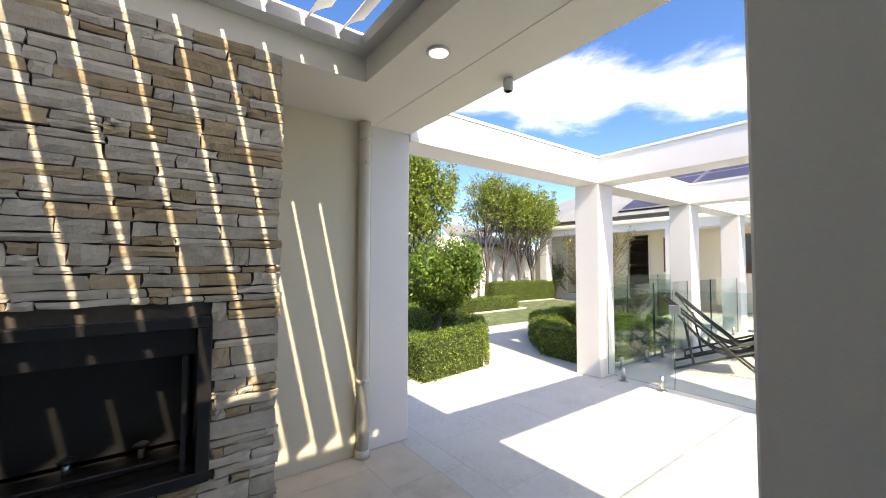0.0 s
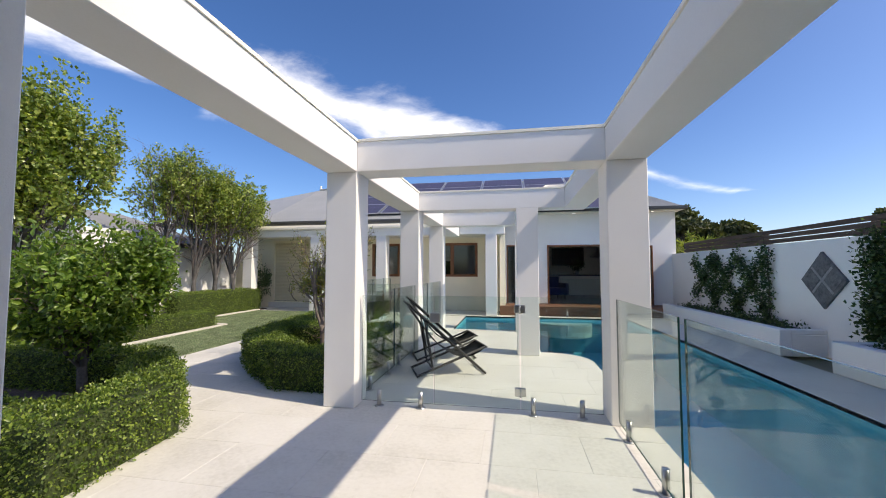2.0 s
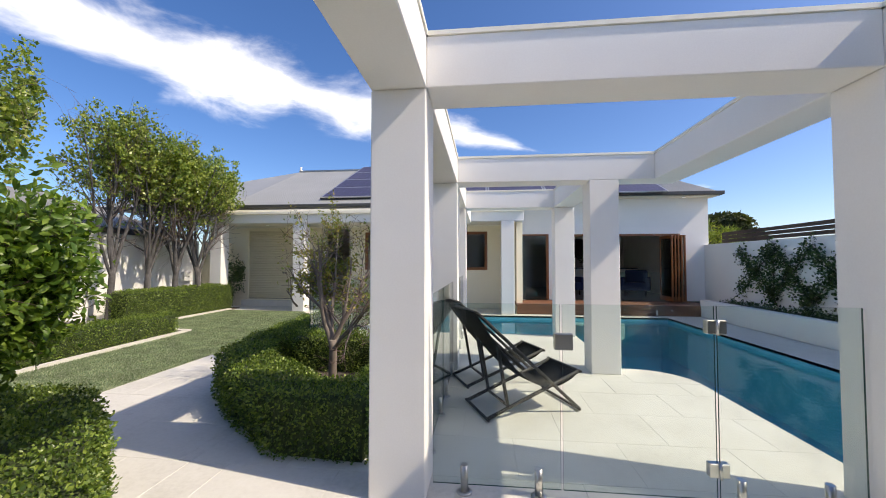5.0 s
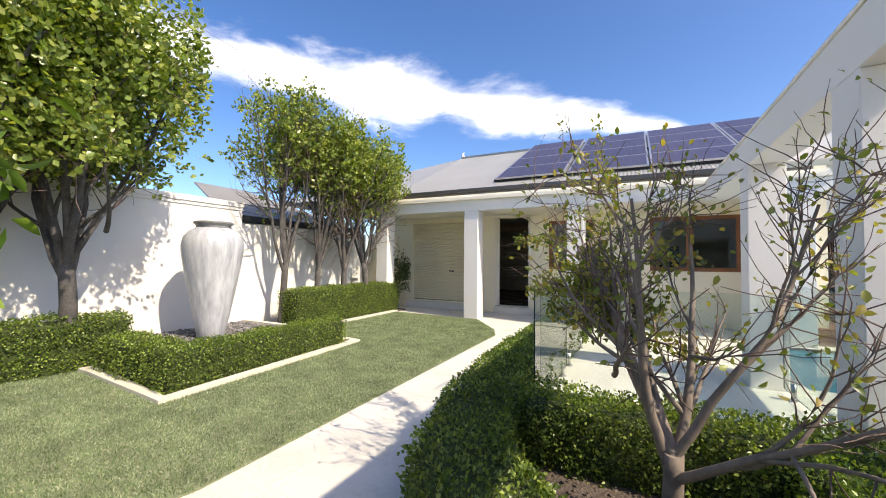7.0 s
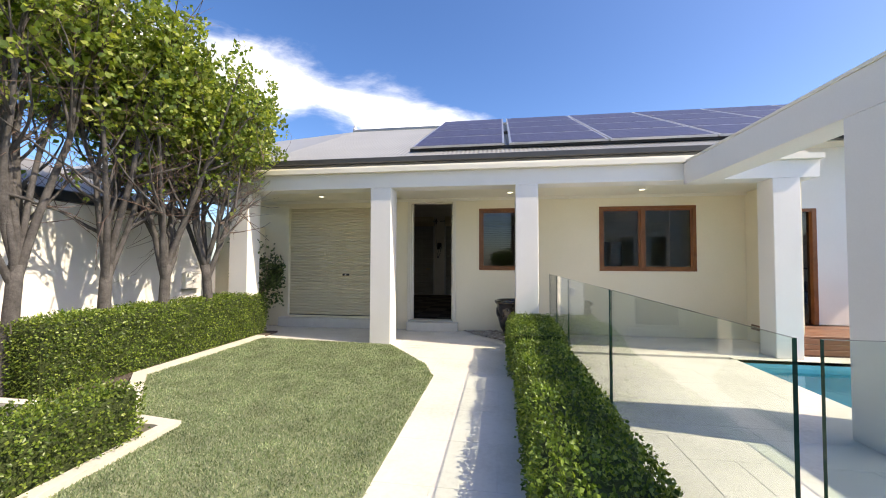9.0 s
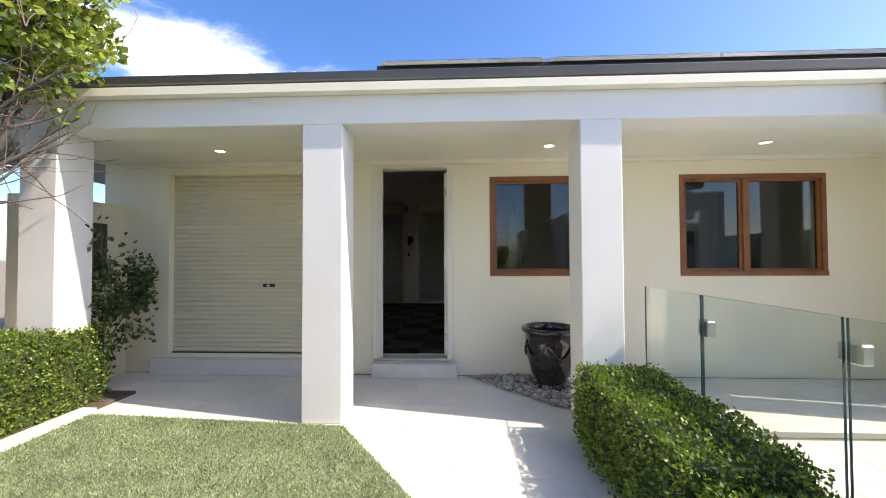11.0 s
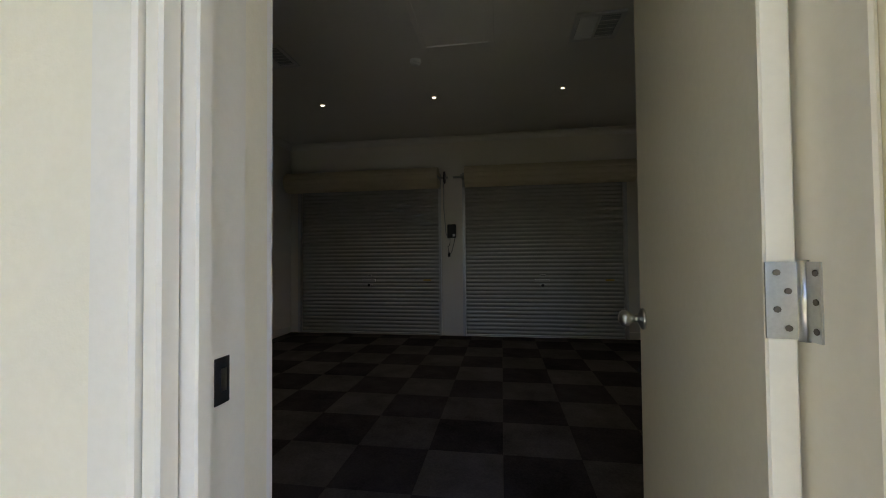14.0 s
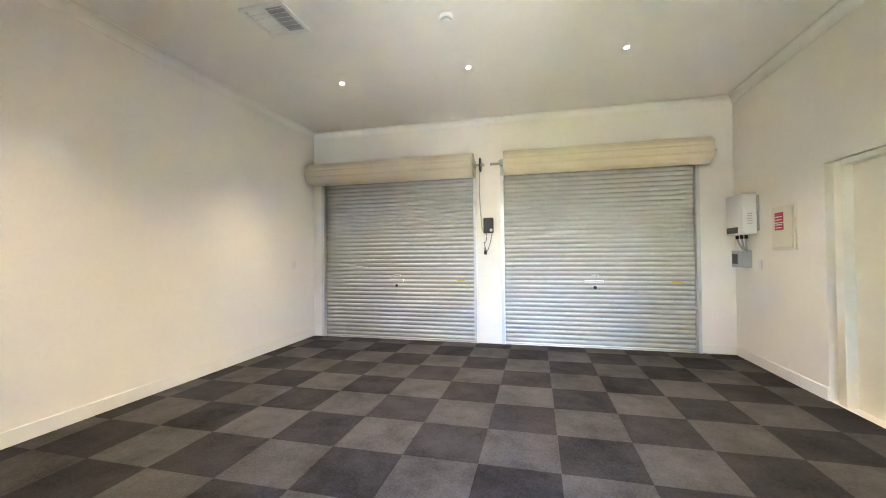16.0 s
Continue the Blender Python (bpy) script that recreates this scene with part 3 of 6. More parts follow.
# chimney breast behind the stone, with a firebox recess
BX = -2.35
FB = (-1.5, 0.17, 0.50, 1.17)
struct("wall_chimney", holed(-2.985, BX, -2.6, 0.485, 0, PCZ, [FB], "y"), M["mortar"], "dark mortar core of the stone chimney breast", "wall")
fire = thing("fireplace", "black steel gas fireplace set in the stone wall", "fireplace", at=(-2.3, -0.65, 0.44))
inv = fire.matrix_basis.inverted()


def fpart(name, bm, m, label="", parent=None):
    ob = part(name, bm, m, parent or fire, label)
    if parent is None:
        ob.matrix_parent_inverse = inv
    return ob


bm = boxes((-2.86, -2.84, -1.5, 0.17, 0.50, 1.17), (-2.84, BX - 0.01, -1.5, 0.17, 0.50, 0.52), (-2.84, BX - 0.01, -1.5, 0.17, 1.15, 1.17), (-2.84, BX - 0.01, -1.5, -1.48, 0.52, 1.15), (-2.84, BX - 0.01, 0.15, 0.17, 0.52, 1.15))
fpart("firebox", bm, M["firebrick"], "black firebox lining")
SX0, SX1 = BX, BX + 0.06
bm = boxes((SX0, SX1, -1.56, 0.20, 0.455, 0.505), (SX0, SX1, -1.56, 0.20, 1.15, 1.20), (SX0, SX1, -1.56, -1.50, 0.505, 1.15), (SX0, SX1, 0.145, 0.20, 0.505, 1.15), bevel=0.004)
fpart("surround", bm, M["black_steel"], "black steel surround")
fpart("hood_panel", boxes((BX - 0.05, BX - 0.03, -1.47, 0.145, 1.02, 1.148), bevel=0.003), M["black_steel"])
fpart("side_rail", boxes((BX, BX + 0.02, 0.09, 0.11, 0.51, 1.02)), M["black_steel"])
fpart("back_panel", boxes((-2.60, -2.58, -1.47, 0.14, 0.56, 1.10), bevel=0.004), M["firebrick"], "black steel reflector behind the burners")
fpart("burner_tray", boxes((-2.57, -2.42, -1.45, 0.12, 0.522, 0.55), bevel=0.006), M["firebrick"])
for k, y in enumerate((-0.05, -0.3, -0.55, -0.8)):
    b = fpart("burner", bm_tube(bmesh.new(), [(-2.5, y, 0.55), (-2.5, y, 0.60)], 0.014, 12), M["steel"])
    part("burner_cap", bm_lathe(bmesh.new(), [(0.03, 0), (0.034, 0.01), (0.02, 0.02)], (-2.5, y, 0.60), 12, True), M["black_steel"], b)

# ---------------------------------------------------------------- garage wing
GY0, GY1 = 14.14, 14.47
FZ = 0.166
DOOR = (-7.79, -6.895, FZ, 2.53)
ROLL = (-10.36, -8.32, 0.225, 2.44)
WIN1 = (-6.39, -5.345, 1.18, 2.37)
WIN2 = (-4.17, -2.515, 1.18, 2.37)
struct("wall_north", holed(-11.2, -1.72, GY0, GY1, 0, 3.4, [DOOR, ROLL, WIN1, WIN2]), M["cream"], "cream rendered garage front wall with openings", "wall")
struct("wall_porch_end", boxes((-1.715, -1.55, 13.1, GY1, 0, 3.4)), M["cream"], "cream rendered porch end wall", "wall")
struct("ceiling_porch", boxes((-11.2, -1.72, 13.1, GY0, 2.58, 2.66)), M["soffit"], "smooth cream porch ceiling", "ceiling")
bm = boxes((-11.3, -10.66, 12.75, 13.1, 2.55, 2.80), (-10.66, -1.55, 12.75, 13.1, 2.55, 2.80), bevel=0.006)
struct("porch_beam", bm, M["render"], "long white rendered porch beam", "beam")
for x0, x1 in ((-10.66, -10.31), (-8.10, -7.75), (-5.745, -5.40), (-2.15, -1.80)):
    column(x0, x1, 12.75, 13.1, 2.55, "porch_column", "square white rendered porch column")
struct("wall_porch_side", boxes((-11.2, -10.9, 13.1, GY0, 0, 2.05)), M["cream"], "low cream rendered wall closing the porch side", "wall")
struct("cornice_porch", boxes((-10.9, -1.72, GY0 - 0.05, GY0 - 0.002, 2.53, 2.578)), M["soffit"], "narrow cream cornice under the porch ceiling", "trim")
struct("frieze", boxes((-11.3, -1.55, 12.66, 13.1, 2.80, 2.87), (-11.3, -1.55, 12.95, 13.1, 2.87, 2.97)), M["soffit"], "stepped white frieze under the eave", "trim")
struct("fascia", boxes((-15.4, -1.9, 13.08, 13.12, 2.97, 3.08)), M["fascia_grey"], "grey painted fascia board", "fascia")
bm = boxes((-15.4, -1.9, 12.98, 13.08, 3.04, 3.13), bevel=0.01)
struct("gutter", bm, M["roof_dark"], "dark grey metal roof gutter", "gutter")

# corrugated roof
EY, EZ, RY, RZ = 13.02, 3.13, 17.6, 5.22
SL = (RZ - EZ) / (RY - EY)


def corrugated(name, corners, label, pitch=0.076, height=0.017, parent=None):
    """A ribbed sheet over a quad: eave start, eave end, ridge end, ridge start; ribs run up the slope."""
    a, b, c, d = (Vector(p) for p in corners)
    nor = (b - a).cross(d - a).normalized()
    n = max(8, int((b - a).length / pitch * 4))
    V = []
    for i in range(n + 1):
        u = i / n
        h = nor * (height * 0.5 * math.sin(2 * math.pi * (b - a).length * u / pitch))
        V += [a.lerp(b, u) + h, d.lerp(c, u) + h]
    F = [(2 * i, 2 * i + 2, 2 * i + 3, 2 * i + 1) for i in range(n)]
    ob = raw_mesh(name, [tuple(v) for v in V], F, M["roof"], parent, smooth=True)
    return tagged(ob, label, "roof", "", "structure")


corrugated("roof_garage", ((-10.3, EY, EZ), (-1.9, EY, EZ), (-1.9, RY, RZ), (-10.3, RY, RZ)), "pale grey corrugated steel garage roof")
bm = bmesh.new()
bm.faces.new([bm.verts.new(p) for p in ((-15.0, EY, EZ), (-10.3, EY, EZ), (-10.3, RY, RZ))])
bm.faces.new([bm.verts.new(p) for p in ((-15.0, EY, EZ), (-10.3, RY, RZ), (-15.0, 22.3, EZ))])
bm.faces.new([bm.verts.new(p) for p in ((-10.3, RY, RZ), (3, RY, RZ), (3, 22.3, EZ), (-15.0, 22.3, EZ))])
struct("roof_hip", bm, M["roof"], "pale grey hipped end of the steel roof", "roof")
corrugated("roof_link", ((-1.9, EY + 1.2, EZ + SL * 1.2), (3.0, EY + 1.2, EZ + SL * 1.2), (3.0, RY, RZ - 0.004), (-1.9, RY, RZ - 0.004)), "pale grey corrugated steel roof slope")
struct("roof_ridge", bm_tube(bmesh.new(), [(-10.35, RY, RZ + 0.01), (3.0, RY, RZ + 0.01)], 0.06, 8), M["roof"], "rolled steel ridge capping", "roof")
part("ridge_finial", bm_lathe(bmesh.new(), [(0.05, 0), (0.07, 0.08), (0.03, 0.14), (0.05, 0.2)], (-10.3, RY, RZ), 10, True), M["render"])
tagged(scene.objects["ridge_finial"], "small pale finial at the end of the roof ridge", "finial")

# solar panels
PH = 1.12
panel_mesh = mesh_of("cell_sheet", boxes((0.04, 1.59, 0.045, PH - 0.045, 0.036, 0.040)), M["solar"])
frame_mesh = mesh_of("solar_panel", boxes((0, 1.63, 0, PH, 0, 0.035)), M["alu"])
line_mesh = mesh_of("busbar", boxes(*[(0.03, 1.60, 0.03 + 0.176 * k - 0.0018, 0.03 + 0.176 * k + 0.0018, 0.041, 0.0425) for k in range(1, 6)], *[(0.03 + 0.157 * k - 0.002, 0.03 + 0.157 * k + 0.002, 0.03, PH - 0.03, 0.041, 0.0425) for k in range(1, 10)]), M["busbar"])
tilt = math.degrees(math.atan(SL)) + 0.8
array = thing("solar_array", "blue solar panels in pale frames on the steel roof", "solar panels", at=(-7.7, EY, EZ))
ainv = array.matrix_basis.inverted()
for c in range(6):
    for r in range(4):
        s = 0.38 + r * (PH + 0.02)
        sp = new("solar_panel", frame_mesh)
        sp.parent = array
        sp.matrix_parent_inverse = ainv
        sp.matrix_basis = pose(-7.54 + 1.665 * c + (0.05 if c else 0), EY + s * math.cos(math.radians(tilt)), EZ + 0.07 + s * math.sin(math.radians(tilt)), tilt, 0, 0)
        for nm, me in (("cell_sheet", panel_mesh), ("busbar", line_mesh)):
            o = new(nm, me)
            o.parent = sp
            if nm == "busbar":
                o["kind"] = "stuff"
rails = thing("mounting_rail", "dark mounting rails under the solar panels", "rail", "solar rails")
bm = boxes((-7.6, 2.4, EY + 0.40, EY + 0.44, EZ + SL * 0.42 + 0.015, EZ + SL * 0.42 + 0.065), (-7.6, 2.4, EY + 2.4, EY + 2.44, EZ + SL * 2.42 + 0.015, EZ + SL * 2.42 + 0.065))
part("rail", bm, M["black_steel"], rails)

# ---------------------------------------------------------------- pool pavilion
PY0, PY1 = 14.05, 14.27
PZ = 0.30
SDOOR = (-1.51, -0.68, PZ, 2.27)
BIF = (-0.16, 3.06, PZ, 2.26)
struct("wall_pavilion", holed(-1.55, 3.84, PY0, PY1, 0, 3.40, [SDOOR, BIF]), M["render"], "white rendered pavilion wall with wide openings", "wall")
struct("wall_pavilion_side", boxes((3.62, 3.84, PY1, 20.4, 0, 3.4), (-1.55, -1.35, PY1, 20.4, 0, 3.4), (-1.35, 3.62, 20.2, 20.4, 0, 3.4)), M["plaster"], "pale painted pavilion room walls", "wall")
struct("ceiling_pavilion", boxes((-1.35, 3.62, PY1, 20.2, 2.9, 3.0)), M["ceiling"], "white pavilion ceiling", "ceiling")
struct("floor_pavilion", boxes((-1.35, 3.62, PY0, 20.2, 0.1, PZ)), M["floor_int"], "brown pavilion floor", "floor")
PE = 3.41
corrugated("roof_pavilion", ((-1.9, 13.66, PE), (3.95, 13.66, PE), (2.04, 15.6, PE + 1.24), (0.0, 15.6, PE + 1.24)), "grey corrugated steel pavilion roof slope")
corrugated("roof_pavilion_end", ((3.95, 13.66, PE), (3.95, 21.0, PE), (2.04, 21.0, PE + 1.24), (2.04, 15.6, PE + 1.24)), "grey corrugated steel pavilion hip")
struct("gutter_pavilion", boxes((-1.9, 4.03, 13.56, 13.67, PE - 0.09, PE + 0.01), (3.94, 4.04, 13.67, 21.0, PE - 0.09, PE + 0.01), bevel=0.01), M["roof_dark"], "dark metal pavilion gutter", "gutter")
struct("soffit_pavilion", boxes((-1.55, 3.94, 13.67, PY0, PE - 0.11, PE - 0.09), (3.84, 3.94, PY0, 21.0, PE - 0.11, PE - 0.09)), M["soffit"], "white pavilion eave lining", "trim")
downlight(0.7, 13.86, PE - 0.11, 0.045, "downlights", "round recessed downlight in the pavilion eave")
downlight(3.1, 13.86, PE - 0.11, 0.045, "downlights", "round recessed downlight in the pavilion eave")

# ---------------------------------------------------------------- garage room
GX0, GX1, GB, GC = -10.94, -4.99, 19.944, 3.42
RA = (-10.75, -8.30, FZ, 2.59)
RB = (-7.88, -5.42, FZ, 2.60)
struct("wall_garage_back", holed(-11.2, -4.76, GB, GB + 0.22, 0, 3.5, [RA, RB]), M["plaster"], "off-white painted garage wall with two roller doors", "wall")
struct("wall_garage_left", boxes((-11.2, GX0, GY1, GB, 0, 3.5)), M["plaster"], "off-white painted garage side wall", "wall")
struct("wall_garage_right", holed(GX1, -4.80, GY1, GB, 0, 3.5, [(16.3, 18.38, FZ, 2.21)], "y"), M["plaster"], "off-white painted garage side wall with a door recess", "wall")
struct("wall_garage_front", holed(GX0, GX1, GY1, GY1 + 0.02, 0, 3.5, [DOOR, ROLL, WIN1]), M["plaster"], "off-white painted inner face of the garage front wall", "wall")
struct("ceiling_garage", boxes((GX0, GX1, GY1 + 0.02, GB, GC, GC + 0.1)), M["ceiling"], "smooth white garage ceiling", "ceiling")
garage_floor = struct("floor", boxes((GX0, GX1, GY1, GB, 0.0, FZ - 0.008), (DOOR[0] + 0.004, DOOR[1] - 0.004, GY0 + 0.004, GY1, 0.0, FZ - 0.012)), M["mortar"], "garage slab under checkered carpet tiles", "floor")


def coving(name, x0, y0, x1, y1, nx, ny):
    """A quarter-round ceiling cornice along a wall; n points into the room."""
    bm = bmesh.new()
    prof = [(0.0, 0.0), (0.0, -0.09)] + [(0.09 - 0.082 * math.cos(a), -0.09 + 0.082 * math.sin(a)) for a in (math.pi / 2 * k / 6 for k in range(7))] + [(0.09, 0.0)]
    rows = [[bm.verts.new((px + nx * d, py + ny * d, GC + z)) for d, z in prof] for px, py in ((x0, y0), (x1, y1))]
    n = len(prof)
    for k in range(n):
        bm.faces.new((rows[0][k], rows[0][(k + 1) % n], rows[1][(k + 1) % n], rows[1][k]))
    return struct(name, bm, M["ceiling"], "white coved ceiling cornice", "trim")


coving("cornice", GX0, GY1 + 0.02, GX0, GB, 1, 0)
coving("cornice", GX1, GY1 + 0.02, GX1, GB, -1, 0)
coving("cornice", GX0, GB, GX1, GB, 0, -1)
struct("baseboard", boxes((GX0, GX0 + 0.016, GY1 + 0.02, GB - 0.016, FZ - 0.006, FZ + 0.11), (GX1 - 0.016, GX1, 18.38, GB - 0.016, FZ - 0.006, FZ + 0.11), (GX0, RA[0], GB - 0.016, GB, FZ - 0.006, FZ + 0.11), (RB[1], GX1, GB - 0.016, GB, FZ - 0.006, FZ + 0.11), bevel=0.003), M["ceiling"], "white painted garage skirting", "baseboard")
# dim room behind the wide window
struct("wall_utility", boxes((-4.795, -1.72, 17.2, 17.35, 0, 3.4), (-4.795, -4.76, GY1, 17.2, 0, 3.4), (-1.72, -1.55, GY1, 17.2, 0, 3.4)), M["plaster"], "pale walls of the utility room behind the window", "wall")
struct("ceiling_utility", boxes((-4.76, -1.72, GY1, 17.2, 2.7, 2.8)), M["ceiling"], "white utility room ceiling", "ceiling")
struct("floor_utility", boxes((-4.76, -1.72, GY1, 17.2, 0.1, FZ)), M["floor_int"], "brown utility room floor", "floor")

# ---------------------------------------------------------------- boundary walls
struct("wall_west", boxes((-11.5, -11.3, -4.0, 9.28, -0.05, 2.36)), M["render"], "tall white rendered boundary wall dappled by tree shade", "wall")
struct("wall_west_cap", boxes((-11.54, -11.26, -4.0, 9.30, 2.36, 2.46), (-11.52, -11.28, -4.0, 9.29, 2.30, 2.36), bevel=0.006), M["render"], "moulded white coping on the boundary wall", "trim")
struct("wall_west_low", boxes((-11.5, -11.3, 9.28, 13.1, -0.05, 2.06)), M["render"], "lower white rendered boundary wall", "wall")
nb = thing("neighbour_house", "neighbouring house with a grey tiled roof and dark gutter", "house", at=(-13, 11, 0))
ninv = nb.matrix_basis.inverted()
for nm, b_, mt in (("gutter", boxes((-11.72, -11.58, 9.2, 13.0, 2.12, 2.26), bevel=0.01), M["roof_dark"]), ("wall", boxes((-16, -12.0, 7.8, 12.8, 0, 2.2)), M["render"])):
    o = part(nm, b_, mt, nb)
    o.matrix_parent_inverse = ninv
bm = bmesh.new()
bm_poly(bm, [(-11.66, 9.2), (-11.66, 13.0), (-14.5, 11.6), (-14.5, 10.2)], 2.2, 2.24)
for v in bm.verts:
    v.co.z += (-11.66 - v.co.x) * 0.38
o = part("roof", bm, M["fascia_grey"], nb)
o.matrix_parent_inverse = ninv

RX = 3.72
struct("wall_east", boxes((RX, RX + 0.2, -4.0, 14.05, 0, 1.93)), M["render"], "white rendered boundary wall beside the pool", "wall")
struct("planter", boxes((3.02, 3.20, 8.0, 13.0, 0, 0.44), (3.20, RX, 8.0, 13.0, 0, 0.36), (3.20, RX, 8.0, 8.16, 0.36, 0.44), (3.02, 3.20, -4.0, 6.95, 0, 0.44), (3.20, RX, -4.0, 6.95, 0, 0.36), (3.20, RX, 6.79, 6.95, 0.36, 0.44), bevel=0.01), M["render"], "raised white rendered planters at the wall's foot", "planter")
struct("planter_soil", boxes((3.21, RX - 0.01, -4.0, 6.78, 0.36, 0.39), (3.21, RX - 0.01, 8.17, 12.9, 0.36, 0.39)), M["soil"], "dark planter soil", "soil")
fence = thing("slat_fence", "dark stained horizontal timber slat screen on the wall", "fence", at=(RX + 0.1, 5, 1.93))
finv = fence.matrix_basis.inverted()
for k in range(3):
    for ya, yb in ((-4.0, 0.0), (0.004, 4.8), (4.804, 9.6), (9.604, 13.3)):
        o = part("slat", boxes((RX + 0.05, RX + 0.075, ya, yb, 1.95 + 0.095 * k, 2.03 + 0.095 * k), bevel=0.003), M["slat"], fence)
        o.matrix_parent_inverse = finv
for y in (-2, 0.0, 2.4, 4.8, 7.2, 9.6, 12.0, 13.2):
    o = part("post", boxes((RX + 0.078, RX + 0.14, y - 0.03, y + 0.03, 1.93, 2.22)), M["slat"], fence)
    o.matrix_parent_inverse = finv


# ---------------------------------------------------------------- hedges, lawn, beds
rng = np.random.default_rng(7)


def hedge(points, width, height, label, density=4000, z0=0.0, leaf=0.026, group="clipped hedges"):
    """A clipped hedge along a line: a core coloured as inner shade with small leaves all over."""
    h = thing("hedge", label, "hedge", group, (points[0][0], points[0][1], z0))
    hinv = h.matrix_basis.inverted()
    pts = [np.array(p, float) for p in points]
    # offset outline
    n = len(pts)
    sides = []
    for i in range(n):
        d0 = pts[i] - pts[max(i - 1, 0)] if i else pts[1] - pts[0]
        d1 = pts[min(i + 1, n - 1)] - pts[i] if i < n - 1 else d0
        d0, d1 = d0 / np.linalg.norm(d0), d1 / np.linalg.norm(d1)
        n0, n1 = np.array((-d0[1], d0[0])), np.array((-d1[1], d1[0]))
        m = (n0 + n1) / np.linalg.norm(n0 + n1)
        sides.append(m / max(0.5, float(m @ n0)))
    # solid body without twigs; its dark colour stands in for shade inside the hedge
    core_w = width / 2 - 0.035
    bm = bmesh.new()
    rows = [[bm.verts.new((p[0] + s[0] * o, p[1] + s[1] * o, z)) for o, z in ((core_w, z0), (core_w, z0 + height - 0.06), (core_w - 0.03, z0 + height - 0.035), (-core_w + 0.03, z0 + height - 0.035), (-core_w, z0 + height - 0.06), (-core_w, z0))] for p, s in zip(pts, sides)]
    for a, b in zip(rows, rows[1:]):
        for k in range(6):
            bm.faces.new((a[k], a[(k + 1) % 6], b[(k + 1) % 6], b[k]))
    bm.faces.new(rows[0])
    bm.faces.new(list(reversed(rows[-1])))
    core = part("core", bm, M["hedge_core"], h, "solid dark core coloured as the hedge's inner shade")
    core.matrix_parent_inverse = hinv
    P, N = [], []
    per = width + 2 * height
    for i in range(n - 1):
        seg = np.linalg.norm(pts[i + 1] - pts[i])
        cnt = int(seg * per * density)
        u = rng.random(cnt)
        v = rng.random(cnt) * per
        c = pts[i] + (pts[i + 1] - pts[i]) * u[:, None]
        s = sides[i] * (1 - u[:, None]) + sides[i + 1] * u[:, None]
        left, right = v < height, v > height + width
        off = np.where(left, width / 2, np.where(right, -width / 2, width / 2 - (v - height)))
        z = np.where(left, v, np.where(right, per - v, height))
        nx = np.where(left, 1.0, np.where(right, -1.0, 0.0))
        nz = np.where(left | right, 0.15, 1.0)
        # rounded shoulders and uneven clipping
        wav = 0.016 * np.sin(c[:, 0] * 9.1 + z * 7) + 0.016 * np.sin(c[:, 1] * 8.3 - z * 5 + 1.7) + 0.014 * np.sin(c[:, 0] * 31 + c[:, 1] * 23 + off * 37) * np.sin(c[:, 1] * 29 - z * 33) + rng.normal(0, 0.017, cnt)
        off = off + nx * wav - np.sign(off) * np.where((z > height - 0.05) & (np.abs(off) > width / 2 - 0.05), 0.02, 0)
        zz = z0 + z + np.where(nz > 0.5, wav, 0)
        P.append(np.column_stack([c[:, 0] + s[:, 0] * off, c[:, 1] + s[:, 1] * off, zz]))
        N.append(np.column_stack([s[:, 0] * nx, s[:, 1] * nx, nz]))
    for e, q, d in ((0, pts[0], pts[0] - pts[1]), (n - 1, pts[-1], pts[-1] - pts[-2])):
        d = d / np.linalg.norm(d)
        cnt = int(width * height * density)
        o = (rng.random(cnt) - 0.5) * width
        P.append(np.column_stack([q[0] + sides[e][0] * o + d[0] * 0.03, q[1] + sides[e][1] * o + d[1] * 0.03, z0 + rng.random(cnt) * height]))
        N.append(np.tile([d[0], d[1], 0.15], (cnt, 1)))
    o = leaf_cloud("leaves", np.concatenate(P), np.concatenate(N), leaf, M["hedge_leaf"], h, rng, 0.62, 0.34, fold=0.16)
    o.matrix_parent_inverse = hinv
    return h


hedge([(-8.4, 2.80), (-4.36, 2.80), (-4.46, 3.60), (-5.55, 4.58), (-8.4, 4.58)], 0.46, 0.48, "clipped green box hedge wrapping the leafy shrub bed", 4200)
hedge([(-3.47, 5.12), (-4.08, 5.16), (-4.75, 5.68), (-5.25, 6.22), (-5.44, 7.0), (-5.54, 8.1), (-5.54, 11.12)], 0.50, 0.46, "long clipped green box hedge bordering the path", 4400)
hedge([(-5.545, 11.2), (-5.545, 12.60)], 0.60, 0.54, "taller clipped green hedge block closing the long hedge", 4400)
hedge([(-5.10, 7.18), (-3.50, 7.12), (-3.47, 5.45)], 0.44, 0.46, "clipped green box hedge behind the bare tree", 4200)
hedge([(-10.2, 6.86), (-8.82, 6.80), (-8.86, 9.22)], 0.44, 0.42, "low clipped green hedge around the urn bed", 3800)
hedge([(-10.52, 9.75), (-10.50, 13.2)], 0.52, 0.76, "tall clipped green hedge under the pear trees", 3200, leaf=0.028)
hedge([(-10.9, 4.9), (-10.55, 7.05)], 0.5, 0.62, "clipped green hedge at the boundary wall's foot", 2600, leaf=0.030)

LAWN = [(-6.76, 5.82), (-6.76, 11.15), (-6.95, 11.65), (-7.72, 12.70), (-10.12, 12.86), (-10.12, 10.62), (-9.12, 9.50), (-8.58, 9.46), (-8.44, 6.48), (-10.25, 6.62), (-11.2, 6.6), (-11.2, 4.9), (-8.2, 4.9), (-6.9, 5.2)]
struct("lawn", bm_poly(bmesh.new(), LAWN, -0.04, 0.008), M["turf"], "short green lawn with dry yellow patches", "lawn")


